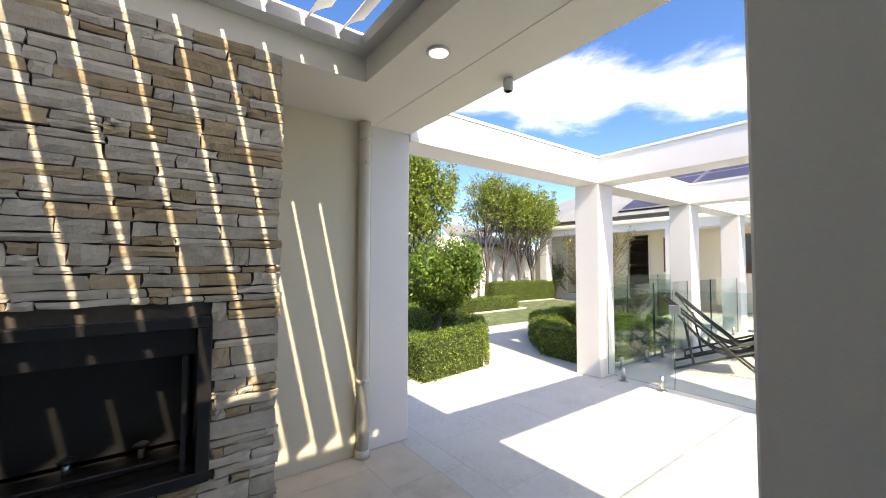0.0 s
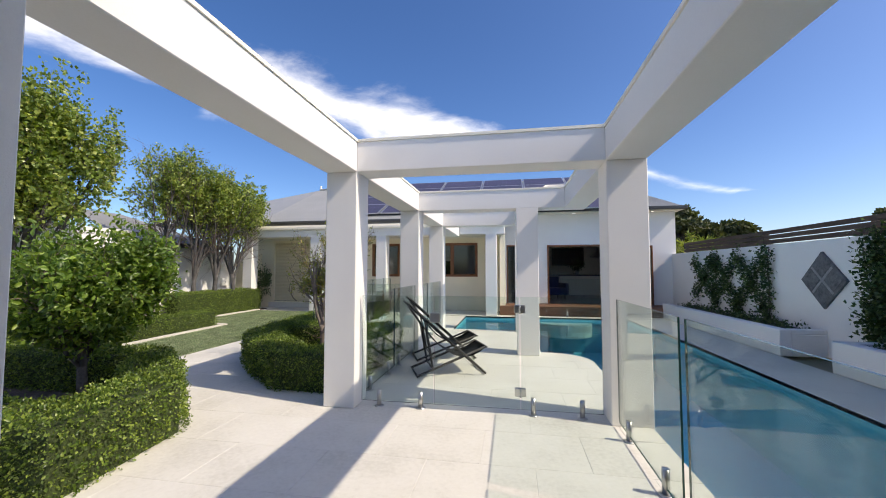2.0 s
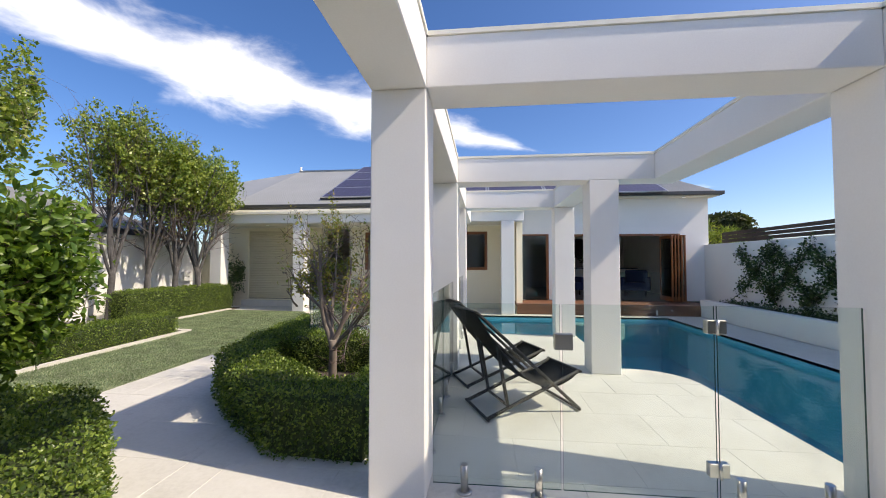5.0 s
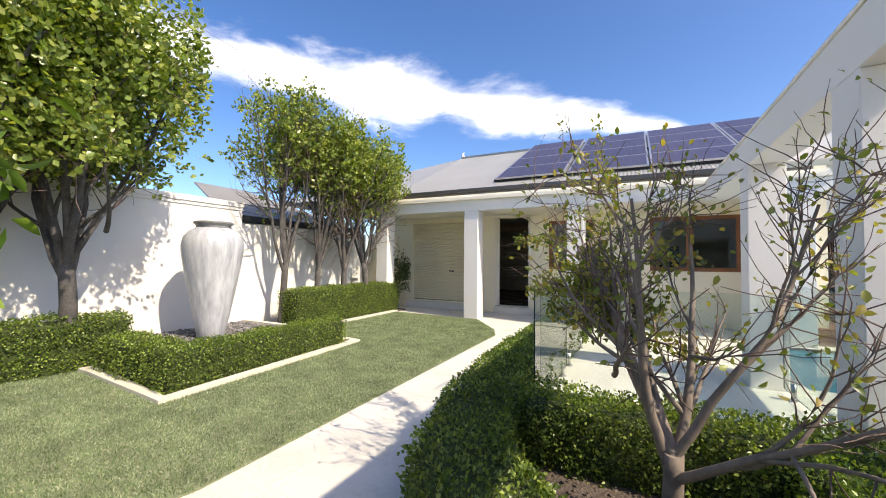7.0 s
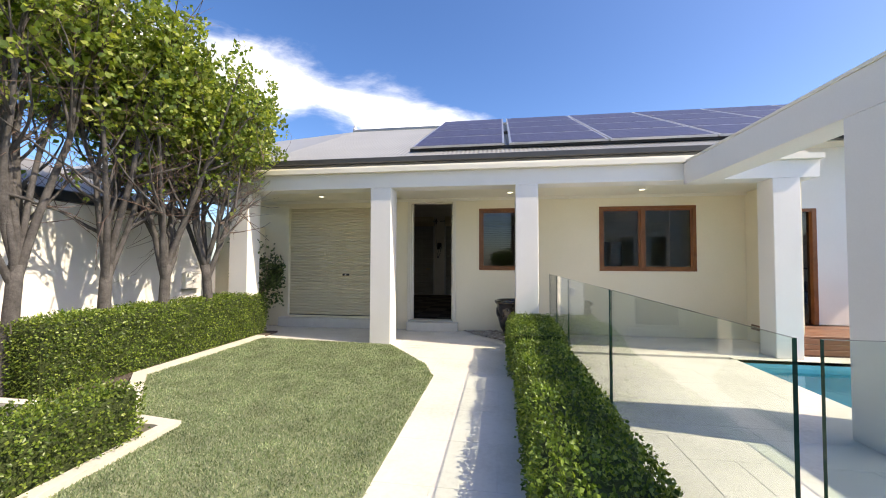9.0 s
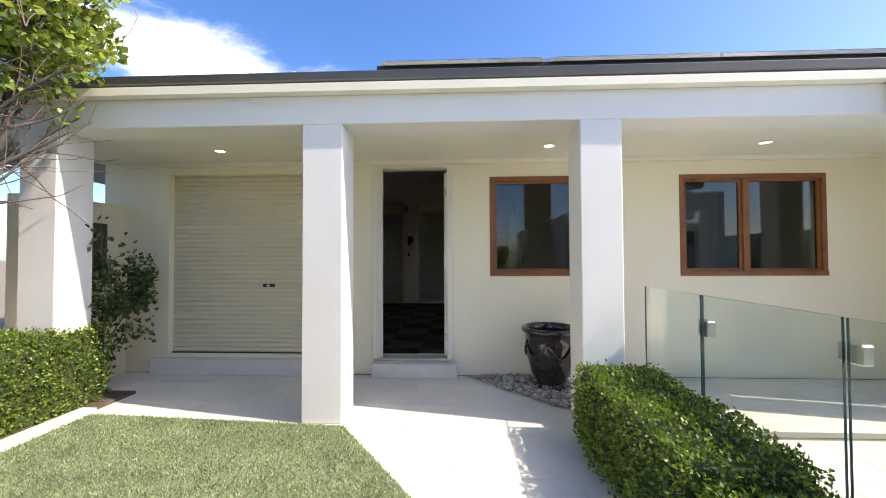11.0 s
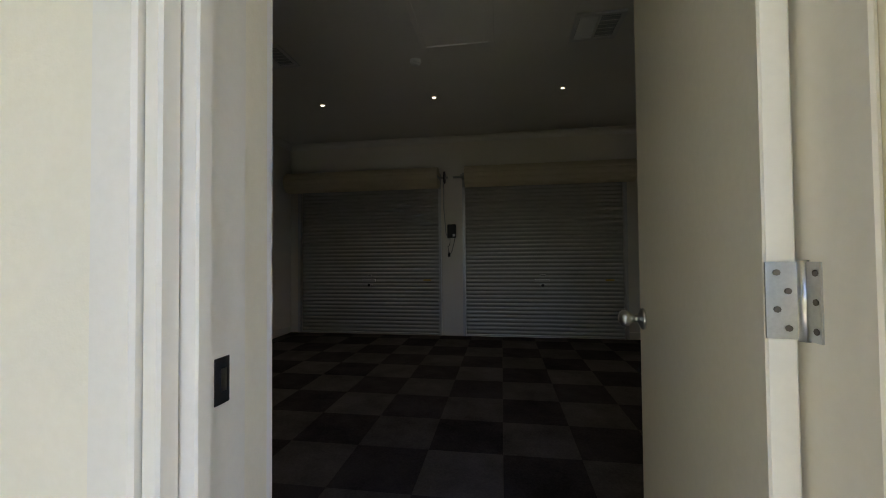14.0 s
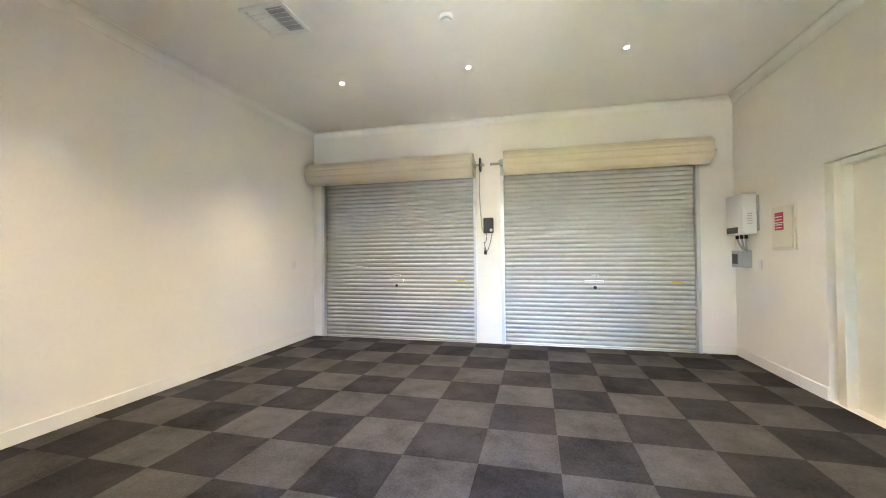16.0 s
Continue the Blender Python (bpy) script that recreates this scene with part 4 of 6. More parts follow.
def inside(poly, x, y):
    r = np.zeros(len(x), bool)
    j = len(poly) - 1
    for i in range(len(poly)):
        (xi, yi), (xj, yj) = poly[i], poly[j]
        hit = ((yi > y) != (yj > y)) & (x < (xj - xi) * (y - yi) / (yj - yi + 1e-12) + xi)
        r ^= hit
        j = i
    return r


gx, gy = rng.uniform(-11.2, -6.7, 460000), rng.uniform(4.9, 12.9, 460000)
keep = inside(LAWN, gx, gy)
gx, gy = gx[keep], gy[keep]
P = np.column_stack([gx, gy, np.full(len(gx), 0.006)])
lean = np.column_stack([rng.normal(0, 0.5, len(gx)), rng.normal(0, 0.5, len(gx)), np.full(len(gx), 1.0)])
ob = leaf_cloud("grass", P, lean, 0.026, M["grass"], None, rng, 0.9, 0.11, fold=0.02)
tagged(ob, "short mown green and straw coloured grass blades", "grass", "", "stuff")

struct("soil_bed", bm_poly(bmesh.new(), [(-3.4, 5.2), (-4.1, 5.25), (-5.2, 6.3), (-5.3, 7.1), (-3.4, 7.1)], -0.04, 0.03), M["soil"], "bare brown soil bed inside the hedges", "soil")
struct("soil_shrub", bm_poly(bmesh.new(), [(-9.0, 2.8), (-4.4, 2.8), (-4.5, 3.6), (-5.55, 4.5), (-9.0, 4.6)], -0.04, 0.03), M["soil"], "dark soil under the leafy shrub", "soil")
struct("soil_long", boxes((-5.70, -5.28, 6.9, 12.75, -0.04, 0.025)), M["soil"], "dark soil under the long hedge", "soil")
struct("soil_west", boxes((-11.3, -10.12, 9.5, 13.4, -0.04, 0.03), (-11.3, -9.05, 6.7, 9.5, -0.04, 0.14)), M["soil"], "dark soil along the boundary wall", "soil")


def kerb(points, w=0.13, h=0.05, label="pale concrete garden kerb edging the lawn"):
    bm = bmesh.new()
    pts = [Vector((*p, 0)) for p in points]
    L, R = [], []
    for i, p in enumerate(pts):
        d0 = (p - pts[i - 1]).normalized() if i else (pts[1] - p).normalized()
        d1 = (pts[i + 1] - p).normalized() if i < len(pts) - 1 else d0
        m = (Vector((-d0.y, d0.x, 0)) + Vector((-d1.y, d1.x, 0))).normalized() * (w / 2)
        L.append(p + m)
        R.append(p - m)
    bm_poly(bm, [(v.x, v.y) for v in L] + [(v.x, v.y) for v in reversed(R)], -0.03, h)
    return struct("kerb", bm, M["kerb"], label, "kerb")


kerb([(-11.2, 6.62), (-10.2, 6.62), (-8.46, 6.47), (-8.60, 9.45), (-9.12, 9.50)], 0.15)
kerb([(-9.12, 9.56), (-10.12, 10.62), (-10.12, 12.90)], 0.14)
kerb([(-9.3, 7.05), (-9.3, 9.3), (-11.2, 9.3)], 0.12, 0.20, "pale inner kerb around the pebble bed")


def pebbles(name, poly, z, count, size, mat, label):
    """Scattered stones, each a squashed octahedron with its own turn."""
    xs, ys = np.array([p[0] for p in poly]), np.array([p[1] for p in poly])
    x, y = rng.uniform(xs.min(), xs.max(), count * 3), rng.uniform(ys.min(), ys.max(), count * 3)
    k = inside(poly, x, y)
    x, y = x[k][:count], y[k][:count]
    n = len(x)
    base = np.array([(1, 0, 0), (0.5, 0.8, 0.1), (-0.5, 0.75, 0), (-1, 0, 0.1), (-0.5, -0.8, 0), (0.5, -0.75, 0.1), (0.1, 0.1, 0.62), (0, 0, -0.5)], float)
    tri = np.array([(0, 1, 6), (1, 2, 6), (2, 3, 6), (3, 4, 6), (4, 5, 6), (5, 0, 6), (1, 0, 7), (2, 1, 7), (3, 2, 7), (4, 3, 7), (5, 4, 7), (0, 5, 7)])
    a = rng.uniform(0, 6.28, n)
    s = size * rng.uniform(0.5, 1.3, n)
    V = base[None] * s[:, None, None] * rng.uniform(0.8, 1.25, (n, 8, 1))
    ca, sa = np.cos(a)[:, None], np.sin(a)[:, None]
    X = V[:, :, 0] * ca - V[:, :, 1] * sa + x[:, None]
    Y = V[:, :, 0] * sa + V[:, :, 1] * ca + y[:, None]
    Z = V[:, :, 2] + z + rng.uniform(0, 0.02, n)[:, None]
    F = (np.arange(n)[:, None, None] * 8 + tri[None]).reshape(-1, 3)
    ob = raw_mesh(name, np.stack([X, Y, Z], 2).reshape(-1, 3), F, mat)
    return tagged(ob, label, "pebbles", "", "stuff")


pebbles("slate_chips", [(-11.25, 7.1), (-9.36, 7.1), (-9.36, 9.24), (-11.25, 9.24)], 0.15, 2600, 0.035, M["slate_chip"], "dark slate chips covering the urn bed")
pebbles("pebbles", [(-6.70, 14.06), (-5.55, 14.1), (-5.50, 13.12), (-5.78, 13.12)], 0.012, 900, 0.028, M["pebble"], "pale river pebbles around the black pot")
pebbles("mulch", [(-3.5, 5.3), (-4.1, 5.35), (-5.1, 6.3), (-5.2, 7.0), (-3.5, 7.0)], 0.032, 500, 0.014, M["soil"], "small clods of soil in the tree bed")


# ---------------------------------------------------------------- trees
def grow(start, heading, length, radius, rng, bend=0.25, up=0.15, steps=6, taper=0.45):
    pts, rad = [np.array(start, float)], [radius]
    d = np.array(heading, float)
    d /= np.linalg.norm(d)
    for i in range(steps):
        d = d + rng.normal(0, bend / steps ** 0.5, 3) + np.array((0, 0, up / steps))
        d /= np.linalg.norm(d)
        pts.append(pts[-1] + d * length / steps)
        rad.append(radius * (1 - (1 - taper) * (i + 1) / steps))
    return np.array(pts), rad, d


def tree(name, at, label, trunk_h, trunk_r, limbs, limb_len, limb_tilt, twigs, leaf_n, leaf_size, leaf_mat, bark, seed, spread=1.0, sub=5, z_leaf=1.9, top=4.6, crown_w=1.2, width=0.36, rich=False, group="", sub_len=0.62, leaf_sd=0.09, arms=(), cap=0.0, shape=None, tuft=0, clear=None, thin=None):
    r = np.random.default_rng(seed)
    t = thing(name, label, "tree", group, at)
    tp, tr, d = grow((0, 0, -0.05), (r.normal(0, 0.04), r.normal(0, 0.04), 1), trunk_h, trunk_r, r, 0.08, 0, 6, 0.78)
    tr[0] *= 1.35
    bm = bm_tube(bmesh.new(), [tuple(p) for p in tp], tr, 12)
    part("trunk", bm, bark, t)
    fork = tp[-1]
    limb_lines, twig_lines, anchors = [], [], []
    for k in range(limbs):
        a = 2 * math.pi * (k + r.uniform(-0.25, 0.25)) / limbs
        tilt_ = math.radians(limb_tilt * r.uniform(0.45, 1.15))
        h = (math.sin(tilt_) * math.cos(a) * spread, math.sin(tilt_) * math.sin(a) * spread, math.cos(tilt_))
        base = tp[-1 - (k % 2)] + np.array((0, 0, -0.02))
        lp, lr, ld = grow(base, h, limb_len * r.uniform(0.85, 1.1), trunk_r * r.uniform(0.42, 0.6), r, 0.22, 0.35, 8, 0.25)
        if cap and lp[-1][2] > cap:
            lp = base + (lp - base) * (cap - base[2]) / (lp[-1][2] - base[2])
        limb_lines.append((lp, lr))
        for j in range(sub):
            i = r.integers(2, 8)
            h2 = ld + r.normal(0, 0.55, 3) + np.array((math.cos(a), math.sin(a), 0.1)) * 0.35
            sp, sr, sd = grow(lp[i], h2, limb_len * sub_len * r.uniform(0.5, 1.0), lr[i] * 0.6, r, 0.28, 0.3, 6, 0.3)
            if cap and sp[-1][2] > cap + 0.1:
                continue
            if shape and np.any(np.hypot(sp[:, 0] - fork[0], sp[:, 1] - fork[1]) > shape(sp[:, 2]) + (0.04 if cap else 0.5)):
                continue
            limb_lines.append((sp, sr))
            for m in range(twigs):
                i2 = r.integers(2, 7)
                h3 = sd * 0.6 + r.normal(0, 0.6, 3) + np.array((0, 0, 0.15))
                wp, wr, wd = grow(sp[i2], h3, limb_len * 0.24 * r.uniform(0.5, 1.2), max(0.0028, sr[i2] * 0.45), r, 0.35, 0.15, 4, 0.4)
                if shape and np.any(np.hypot(wp[:, 0] - fork[0], wp[:, 1] - fork[1]) > shape(wp[:, 2]) + (0.08 if cap else 0.5)):
                    continue
                twig_lines.append((wp, wr))
                anchors.append(wp[1:])
        anchors.append(lp[5:])
    leafy_tips = []
    for h, length, count in arms:
        lp, lr, ld = grow(fork, h, length, trunk_r * 0.5, r, 0.16, -0.1, 9, 0.25)
        limb_lines.append((lp, lr))
        for j in range(9):
            i = r.integers(4, 10)
            sp, sr, sd = grow(lp[i], ld + r.normal(0, 0.5, 3), length * r.uniform(0.2, 0.36), lr[i] * 0.6, r, 0.25, 0.1, 6, 0.3)
            twig_lines.append((sp, sr))
            leafy_tips.append((sp[1:], count // 9))
    twig_lines = [l for l in twig_lines if l[0][-1][2] < top + 0.05]
    limb_lines = [l for l in limb_lines if l[0][-1][2] < top + 0.1]
    reach = lambda q: math.hypot(q[-1][0] - fork[0], q[-1][1] - fork[1])
    twig_lines = [l for l in twig_lines if reach(l[0]) < crown_w]
    limb_lines = [l for l in limb_lines if reach(l[0]) < crown_w + 0.1]
    leafy_tips = [l for l in leafy_tips if reach(l[0]) < crown_w and l[0][-1][2] < top + 0.05]
    if clear:
        # pruned back from the path: no wood or leaf past the line a*x + b*y = c
        ca, cb, cc = clear
        free = lambda q: np.all(q[:, 0] * ca + q[:, 1] * cb > cc)
        limb_lines = [l for l in limb_lines if free(l[0])]
        twig_lines = [l for l in twig_lines if free(l[0])]
        anchors = [q[1:] for q, _ in twig_lines]
        leafy_tips = [l for l in leafy_tips if free(l[0])]
    o = tube_cloud("branch", limb_lines, bark, t, 7)
    o = tube_cloud("twig", twig_lines, M["twig"], t, 4)
    A = np.concatenate(anchors)
    A = A[(A[:, 2] > z_leaf)]
    idx = r.integers(0, len(A), leaf_n)
    P = A[idx] + r.normal(0, leaf_sd, (leaf_n, 3))
    w = np.hypot(P[:, 0] - fork[0], P[:, 1] - fork[1])
    P = P[(P[:, 2] < top) & (w < crown_w)]
    if shape:
        w = np.hypot(P[:, 0] - fork[0], P[:, 1] - fork[1])
        P = P[w < shape(P[:, 2]) * (1 + 0.10 * np.sin(np.arctan2(P[:, 1], P[:, 0]) * 5 + P[:, 2] * 4))]
    if thin:
        P = P[r.random(len(P)) < np.interp(P[:, 2], (2.1, 2.7, 3.1, 3.5), thin)]
    if tuft:
        # leaves stand in small sprays round shared points
        lead = P[r.integers(0, len(P), len(P) // tuft)]
        P = np.repeat(lead, tuft, 0) + r.normal(0, leaf_size * 0.55, (len(lead) * tuft, 3))
    for tips, count in leafy_tips:
        P = np.concatenate([P, tips[r.integers(0, len(tips), count)] + r.normal(0, 0.03, (count, 3))])
    N = unit(P - np.array((fork[0], fork[1], fork[2] + (top - fork[2]) * 0.45))) + np.array((0, 0, 0.25))
    leaf_cloud("crown", P, N, leaf_size, leaf_mat, t, r, 0.5, width, rich=rich, fold=0.1)
    return t


def pear_crown(z):
    """Thin below, full from head height up: the radius allowed at each height."""
    return np.interp(z, (2.0, 2.4, 2.8, 3.2, 3.9, 4.4, 4.8), (0.50, 0.62, 0.86, 1.04, 1.08, 0.88, 0.62))


def shrub_crown(z):
    return np.interp(z, (0.6, 0.9, 1.2, 1.65, 2.1, 2.5), (0.15, 0.54, 0.76, 0.73, 0.54, 0.24))


pear_label = "upright grey-limbed pear tree with green crown"
for k, (x, y, h, n) in enumerate(((-10.72, 9.75, 4.7, 12000), (-10.60, 10.55, 4.4, 27000), (-10.58, 11.35, 4.35, 30000), (-10.42, 12.10, 4.15, 32000))):
    tree("pear_tree", (x, y, 0.0), pear_label + " in the hedge", 1.35, 0.075, 8, 2.6 * h / 4.2, 17, 8, n, 0.066, M["pear_leaf"], M["bark"], 11 + k, sub=9, z_leaf=2.15, top=h + 0.15, crown_w=1.15, group="pear trees", sub_len=0.46, leaf_sd=0.11, width=0.40, tuft=6, shape=pear_crown, thin=(0.02, 0.14, 0.6, 1.0))
for k, (x, y, h, n) in enumerate(((-10.55, 6.5, 5.0, 36000), (-10.6, 5.5, 4.9, 36000), (-10.6, 4.5, 4.7, 26000))):
    tree("pear_tree", (x, y, 0.0), pear_label + " by the boundary wall", 1.35, 0.10, 9, 2.8 * h / 4.6, 30, 9, n, 0.074, M["pear_leaf"], M["bark"], 31 + k, sub=8, z_leaf=2.45, top=h + 0.15, crown_w=1.4, group="pear trees", sub_len=0.42, leaf_sd=0.14, width=0.40, tuft=6)
tree("bare_tree", (-4.32, 6.40, 0.0), "nearly bare crepe myrtle with twiggy limbs and few yellowing leaves", 0.62, 0.050, 6, 1.24, 46, 12, 1100, 0.036, M["myrtle_leaf"], M["bark_pale"], 77, sub=8, z_leaf=0.9, top=2.3, crown_w=1.6, rich=True, sub_len=0.60, leaf_sd=0.02, width=0.27, cap=2.25, clear=(0.83, 0.55, -0.56), arms=(((-0.84, 0.80, 1.12), 1.42, 1900), ((-0.66, 0.98, 1.02), 1.36, 1000), ((-0.50, 0.85, 1.3), 1.5, 500)))
tree("leafy_shrub", (-5.62, 3.92, 0.0), "dense broad-leaved green shrub tree inside the hedge", 0.62, 0.05, 12, 1.05, 38, 9, 23000, 0.064, M["shrub_leaf"], M["bark"], 91, sub=9, z_leaf=0.68, top=2.5, crown_w=0.98, rich=True, sub_len=0.40, leaf_sd=0.12, width=0.22, cap=2.35, shape=shrub_crown, tuft=5)
tree("porch_shrub", (-10.62, 13.45, 0.0), "thin dark-leaved shrub in the porch corner", 0.5, 0.02, 5, 1.1, 34, 8, 6000, 0.06, M["vine_leaf"], M["twig"], 95, sub=4, z_leaf=0.35, top=2.1, crown_w=0.48, leaf_sd=0.05)


# vines on the pool wall, trained in diamonds
def vine(lines, label, count, seed, spread=0.13):
    r = np.random.default_rng(seed)
    v = thing("wall_vine", label, "vine", "wall vines", (RX, lines[0][0][0], 0.39))
    vinv = v.matrix_basis.inverted()
    stems, P = [], []
    total = sum(math.dist(a, b) for a, b in lines)
    for a, b in lines:
        L = math.dist(a, b)
        n = 10
        t = np.linspace(0, 1, n)
        pts = np.column_stack([np.full(n, RX - 0.03) + r.normal(0, 0.008, n), a[0] + (b[0] - a[0]) * t + r.normal(0, 0.015, n), a[1] + (b[1] - a[1]) * t])
        stems.append((pts, np.full(n, 0.012)))
        c = int(count * L / total)
        u = r.random(c)
        P.append(np.column_stack([RX - 0.02 - np.abs(r.normal(0, 0.06, c)), a[0] + (b[0] - a[0]) * u + r.normal(0, spread, c), a[1] + (b[1] - a[1]) * u + r.normal(0, spread, c)]))
    o = tube_cloud("stems", stems, M["twig"], v, 6)
    o.matrix_parent_inverse = vinv
    P = np.concatenate(P)
    o = leaf_cloud("leaves", P, np.tile([-1.0, -0.1, 0.35], (len(P), 1)), 0.062, M["vine_leaf"], v, r, 0.8, 0.36)
    o.matrix_parent_inverse = vinv
    return v


vine([((9.35, 0.4), (9.35, 1.85)), ((9.4, 0.55), (10.35, 1.75)), ((9.4, 1.75), (10.4, 0.6)), ((10.4, 0.4), (10.4, 0.9)), ((10.4, 0.6), (11.3, 1.75)), ((10.35, 1.75), (11.3, 0.7)), ((11.35, 0.5), (11.35, 1.8)), ((11.4, 0.7), (12.4, 1.7)), ((11.4, 1.7), (12.4, 0.7))], "dark green climber trained in diamonds on the white wall", 5200, 3, 0.10)
vine([((7.05, 0.42), (7.05, 1.85)), ((6.8, 0.5), (6.8, 1.85)), ((7.15, 0.6), (6.1, 1.8)), ((6.8, 1.82), (5.2, 1.82)), ((6.9, 0.9), (5.6, 0.8)), ((5.9, 0.5), (5.2, 1.7)), ((4.9, 0.5), (4.9, 1.9))], "thick dark green climber spilling over the white wall", 9000, 4, 0.13)
gy_ = rng.uniform(2.0, 12.6, 1800)
gy_ = np.where((gy_ > 6.7) & (gy_ < 8.25), gy_ + 2.0, gy_)
P = np.column_stack([rng.uniform(3.25, 3.66, 1800), gy_, 0.40 + np.abs(rng.normal(0, 0.05, 1800))])
ob = leaf_cloud("planter_ground_cover", P, np.tile([-0.2, 0, 1.0], (1800, 1)), 0.06, M["vine_leaf"], None, rng, 0.8, 0.3)
tagged(ob, "low dark ground cover along the planter", "ground cover", "", "stuff")

orn = thing("wall_ornament", "diamond shaped carved grey tile ornament on the wall", "ornament", at=(RX - 0.02, 8.0, 1.26))
for nm, half, x0, x1, mt in (("border", 0.47, -0.02, 0.02, "tile_pale"),):
    bm = boxes((x0, x1, -0.335, 0.335, -0.335, 0.335), bevel=0.004)
    bmesh.ops.rotate(bm, verts=list(bm.verts), cent=(0, 0, 0), matrix=Matrix.Rotation(math.pi / 4, 3, "X"))
    part(nm, bm, M["tile_grey"], orn)
for sy, sz in ((1, 1), (1, -1), (-1, 1), (-1, -1)):
    bm = boxes((-0.028, -0.021, sy * 0.16 - 0.125, sy * 0.16 + 0.125, sz * 0.16 - 0.125, sz * 0.16 + 0.125), bevel=0.003)
    bmesh.ops.rotate(bm, verts=list(bm.verts), cent=(0, 0, 0), matrix=Matrix.Rotation(math.pi / 4, 3, "X"))
    part("carved_tile", bm, M["tile_grey"], orn)
bm = boxes((-0.026, -0.021, -0.02, 0.02, -0.30, 0.30), (-0.0265, -0.0215, -0.30, 0.30, -0.02, 0.02))
bmesh.ops.rotate(bm, verts=list(bm.verts), cent=(0, 0, 0), matrix=Matrix.Rotation(math.pi / 4, 3, "X"))
part("cross_strip", bm, M["tile_pale"], orn)


# distant trees beyond the walls
def far_tree(at, h, w, seed, label="dark green distant tree above the wall", flat=0.55, clumps=26):
    r = np.random.default_rng(seed)
    t = thing("far_tree", label, "tree", "distant trees", at)
    lines = []
    P, N = [], []
    for k in range(clumps):
        a, rr = r.uniform(0, 6.28), w * math.sqrt(r.random())
        c = np.array((rr * math.cos(a), rr * math.sin(a), h * (1 - flat * r.random()) - 0.25 * h * (rr / w) ** 2))
        lines.append((np.array([(0, 0, h * 0.25), c * np.array((0.5, 0.5, 0.75)), c]), [0.12, 0.07, 0.03]))
        n = 260
        q = r.normal(0, 1, (n, 3))
        q = unit(q) * (w * 0.26) * r.uniform(0.5, 1, (n, 1)) * np.array((1, 1, 0.6))
        P.append(c + q)
        N.append(unit(q))
    part("trunk", bm_tube(bmesh.new(), [(0, 0, 0), (0.1, 0, h * 0.15), (0, 0, h * 0.3)], [0.3, 0.22, 0.16], 10), M["bark"], t)
    tube_cloud("branch", lines, M["bark"], t, 5)
    leaf_cloud("crown", np.concatenate(P), np.concatenate(N), w * 0.11, M["far_leaf"], t, r, 0.4, 0.4)
    return t


far_tree((9.0, 27.5, 0), 5.2, 2.6, 5, flat=0.7, clumps=44)
far_tree((12.0, 29, 0), 4.6, 2.6, 6)
far_tree((15.5, 20, 0), 4.7, 1.6, 8, "flat-topped distant tree above the fence", 0.25, 18)
far_tree((18.5, 20.5, 0), 4.9, 1.5, 9, "flat-topped distant tree above the fence", 0.25, 18)
far_tree((22.0, 21, 0), 4.9, 1.8, 10, "flat-topped distant tree above the fence", 0.3, 18)
# palm-like tuft near the pavilion corner
palm = thing("palm", "small pale-fronded palm behind the pavilion", "palm", at=(5.6, 17.0, 0))
part("trunk", bm_tube(bmesh.new(), [(0, 0, 0), (0, 0, 2.2)], [0.14, 0.11], 10), M["bark"], palm)
P, N = [], []
r_ = np.random.default_rng(21)
for k in range(26):
    a, el = r_.uniform(0, 6.28), r_.uniform(-0.1, 1.2)
    d = np.array((math.cos(a) * math.cos(el), math.sin(a) * math.cos(el), math.sin(el)))
    u = np.linspace(0.1, 1, 26)[:, None]
    P.append(np.array((0, 0, 2.2)) + d * u * 0.95 + np.array((0, 0, -0.35)) * u ** 2)
    N.append(np.tile(d, (26, 1)))
leaf_cloud("fronds", np.concatenate(P), np.concatenate(N), 0.28, M["pear_leaf"], palm, r_, 0.6, 0.06)


# ---------------------------------------------------------------- glass pool fence
GH = 1.16


def spigot(p, x, y):
    s = part("spigot", bm_tube(bmesh.new(), [(x, y, 0.0), (x, y, 0.17)], 0.024, 14), M["steel"], p)
    part("base_plate", bm_lathe(bmesh.new(), [(0.048, 0.0), (0.048, 0.008), (0.03, 0.012)], (x, y, 0), 16, True), M["steel"], s)
    return s


def glass_panel(x0, y0, x1, y1, spigots=(0.2, 0.8), label="clear frameless glass pool fence panel on steel spigots", z1=GH):
    p = thing("glass_panel", label, "glass fence", "glass fence panels")
    t = 0.006
    if abs(x1 - x0) > abs(y1 - y0):
        spec = (x0, x1, y0 - t, y0 + t, 0.05, z1)
    else:
        spec = (x0 - t, x0 + t, y0, y1, 0.05, z1)
    bm = boxes(spec)
    bm.normal_update()
    for f in bm.faces:
        n = f.normal
        thin = abs(n.z) > 0.5 or (abs(n.x) > 0.5 if abs(x1 - x0) > abs(y1 - y0) else abs(n.y) > 0.5)
        f.material_index = 1 if thin else 0
    part("pane", bm, [M["glass"], M["glass_edge"]], p)
    for u in spigots:
        spigot(p, x0 + (x1 - x0) * u, y0 + (y1 - y0) * u)
    return p


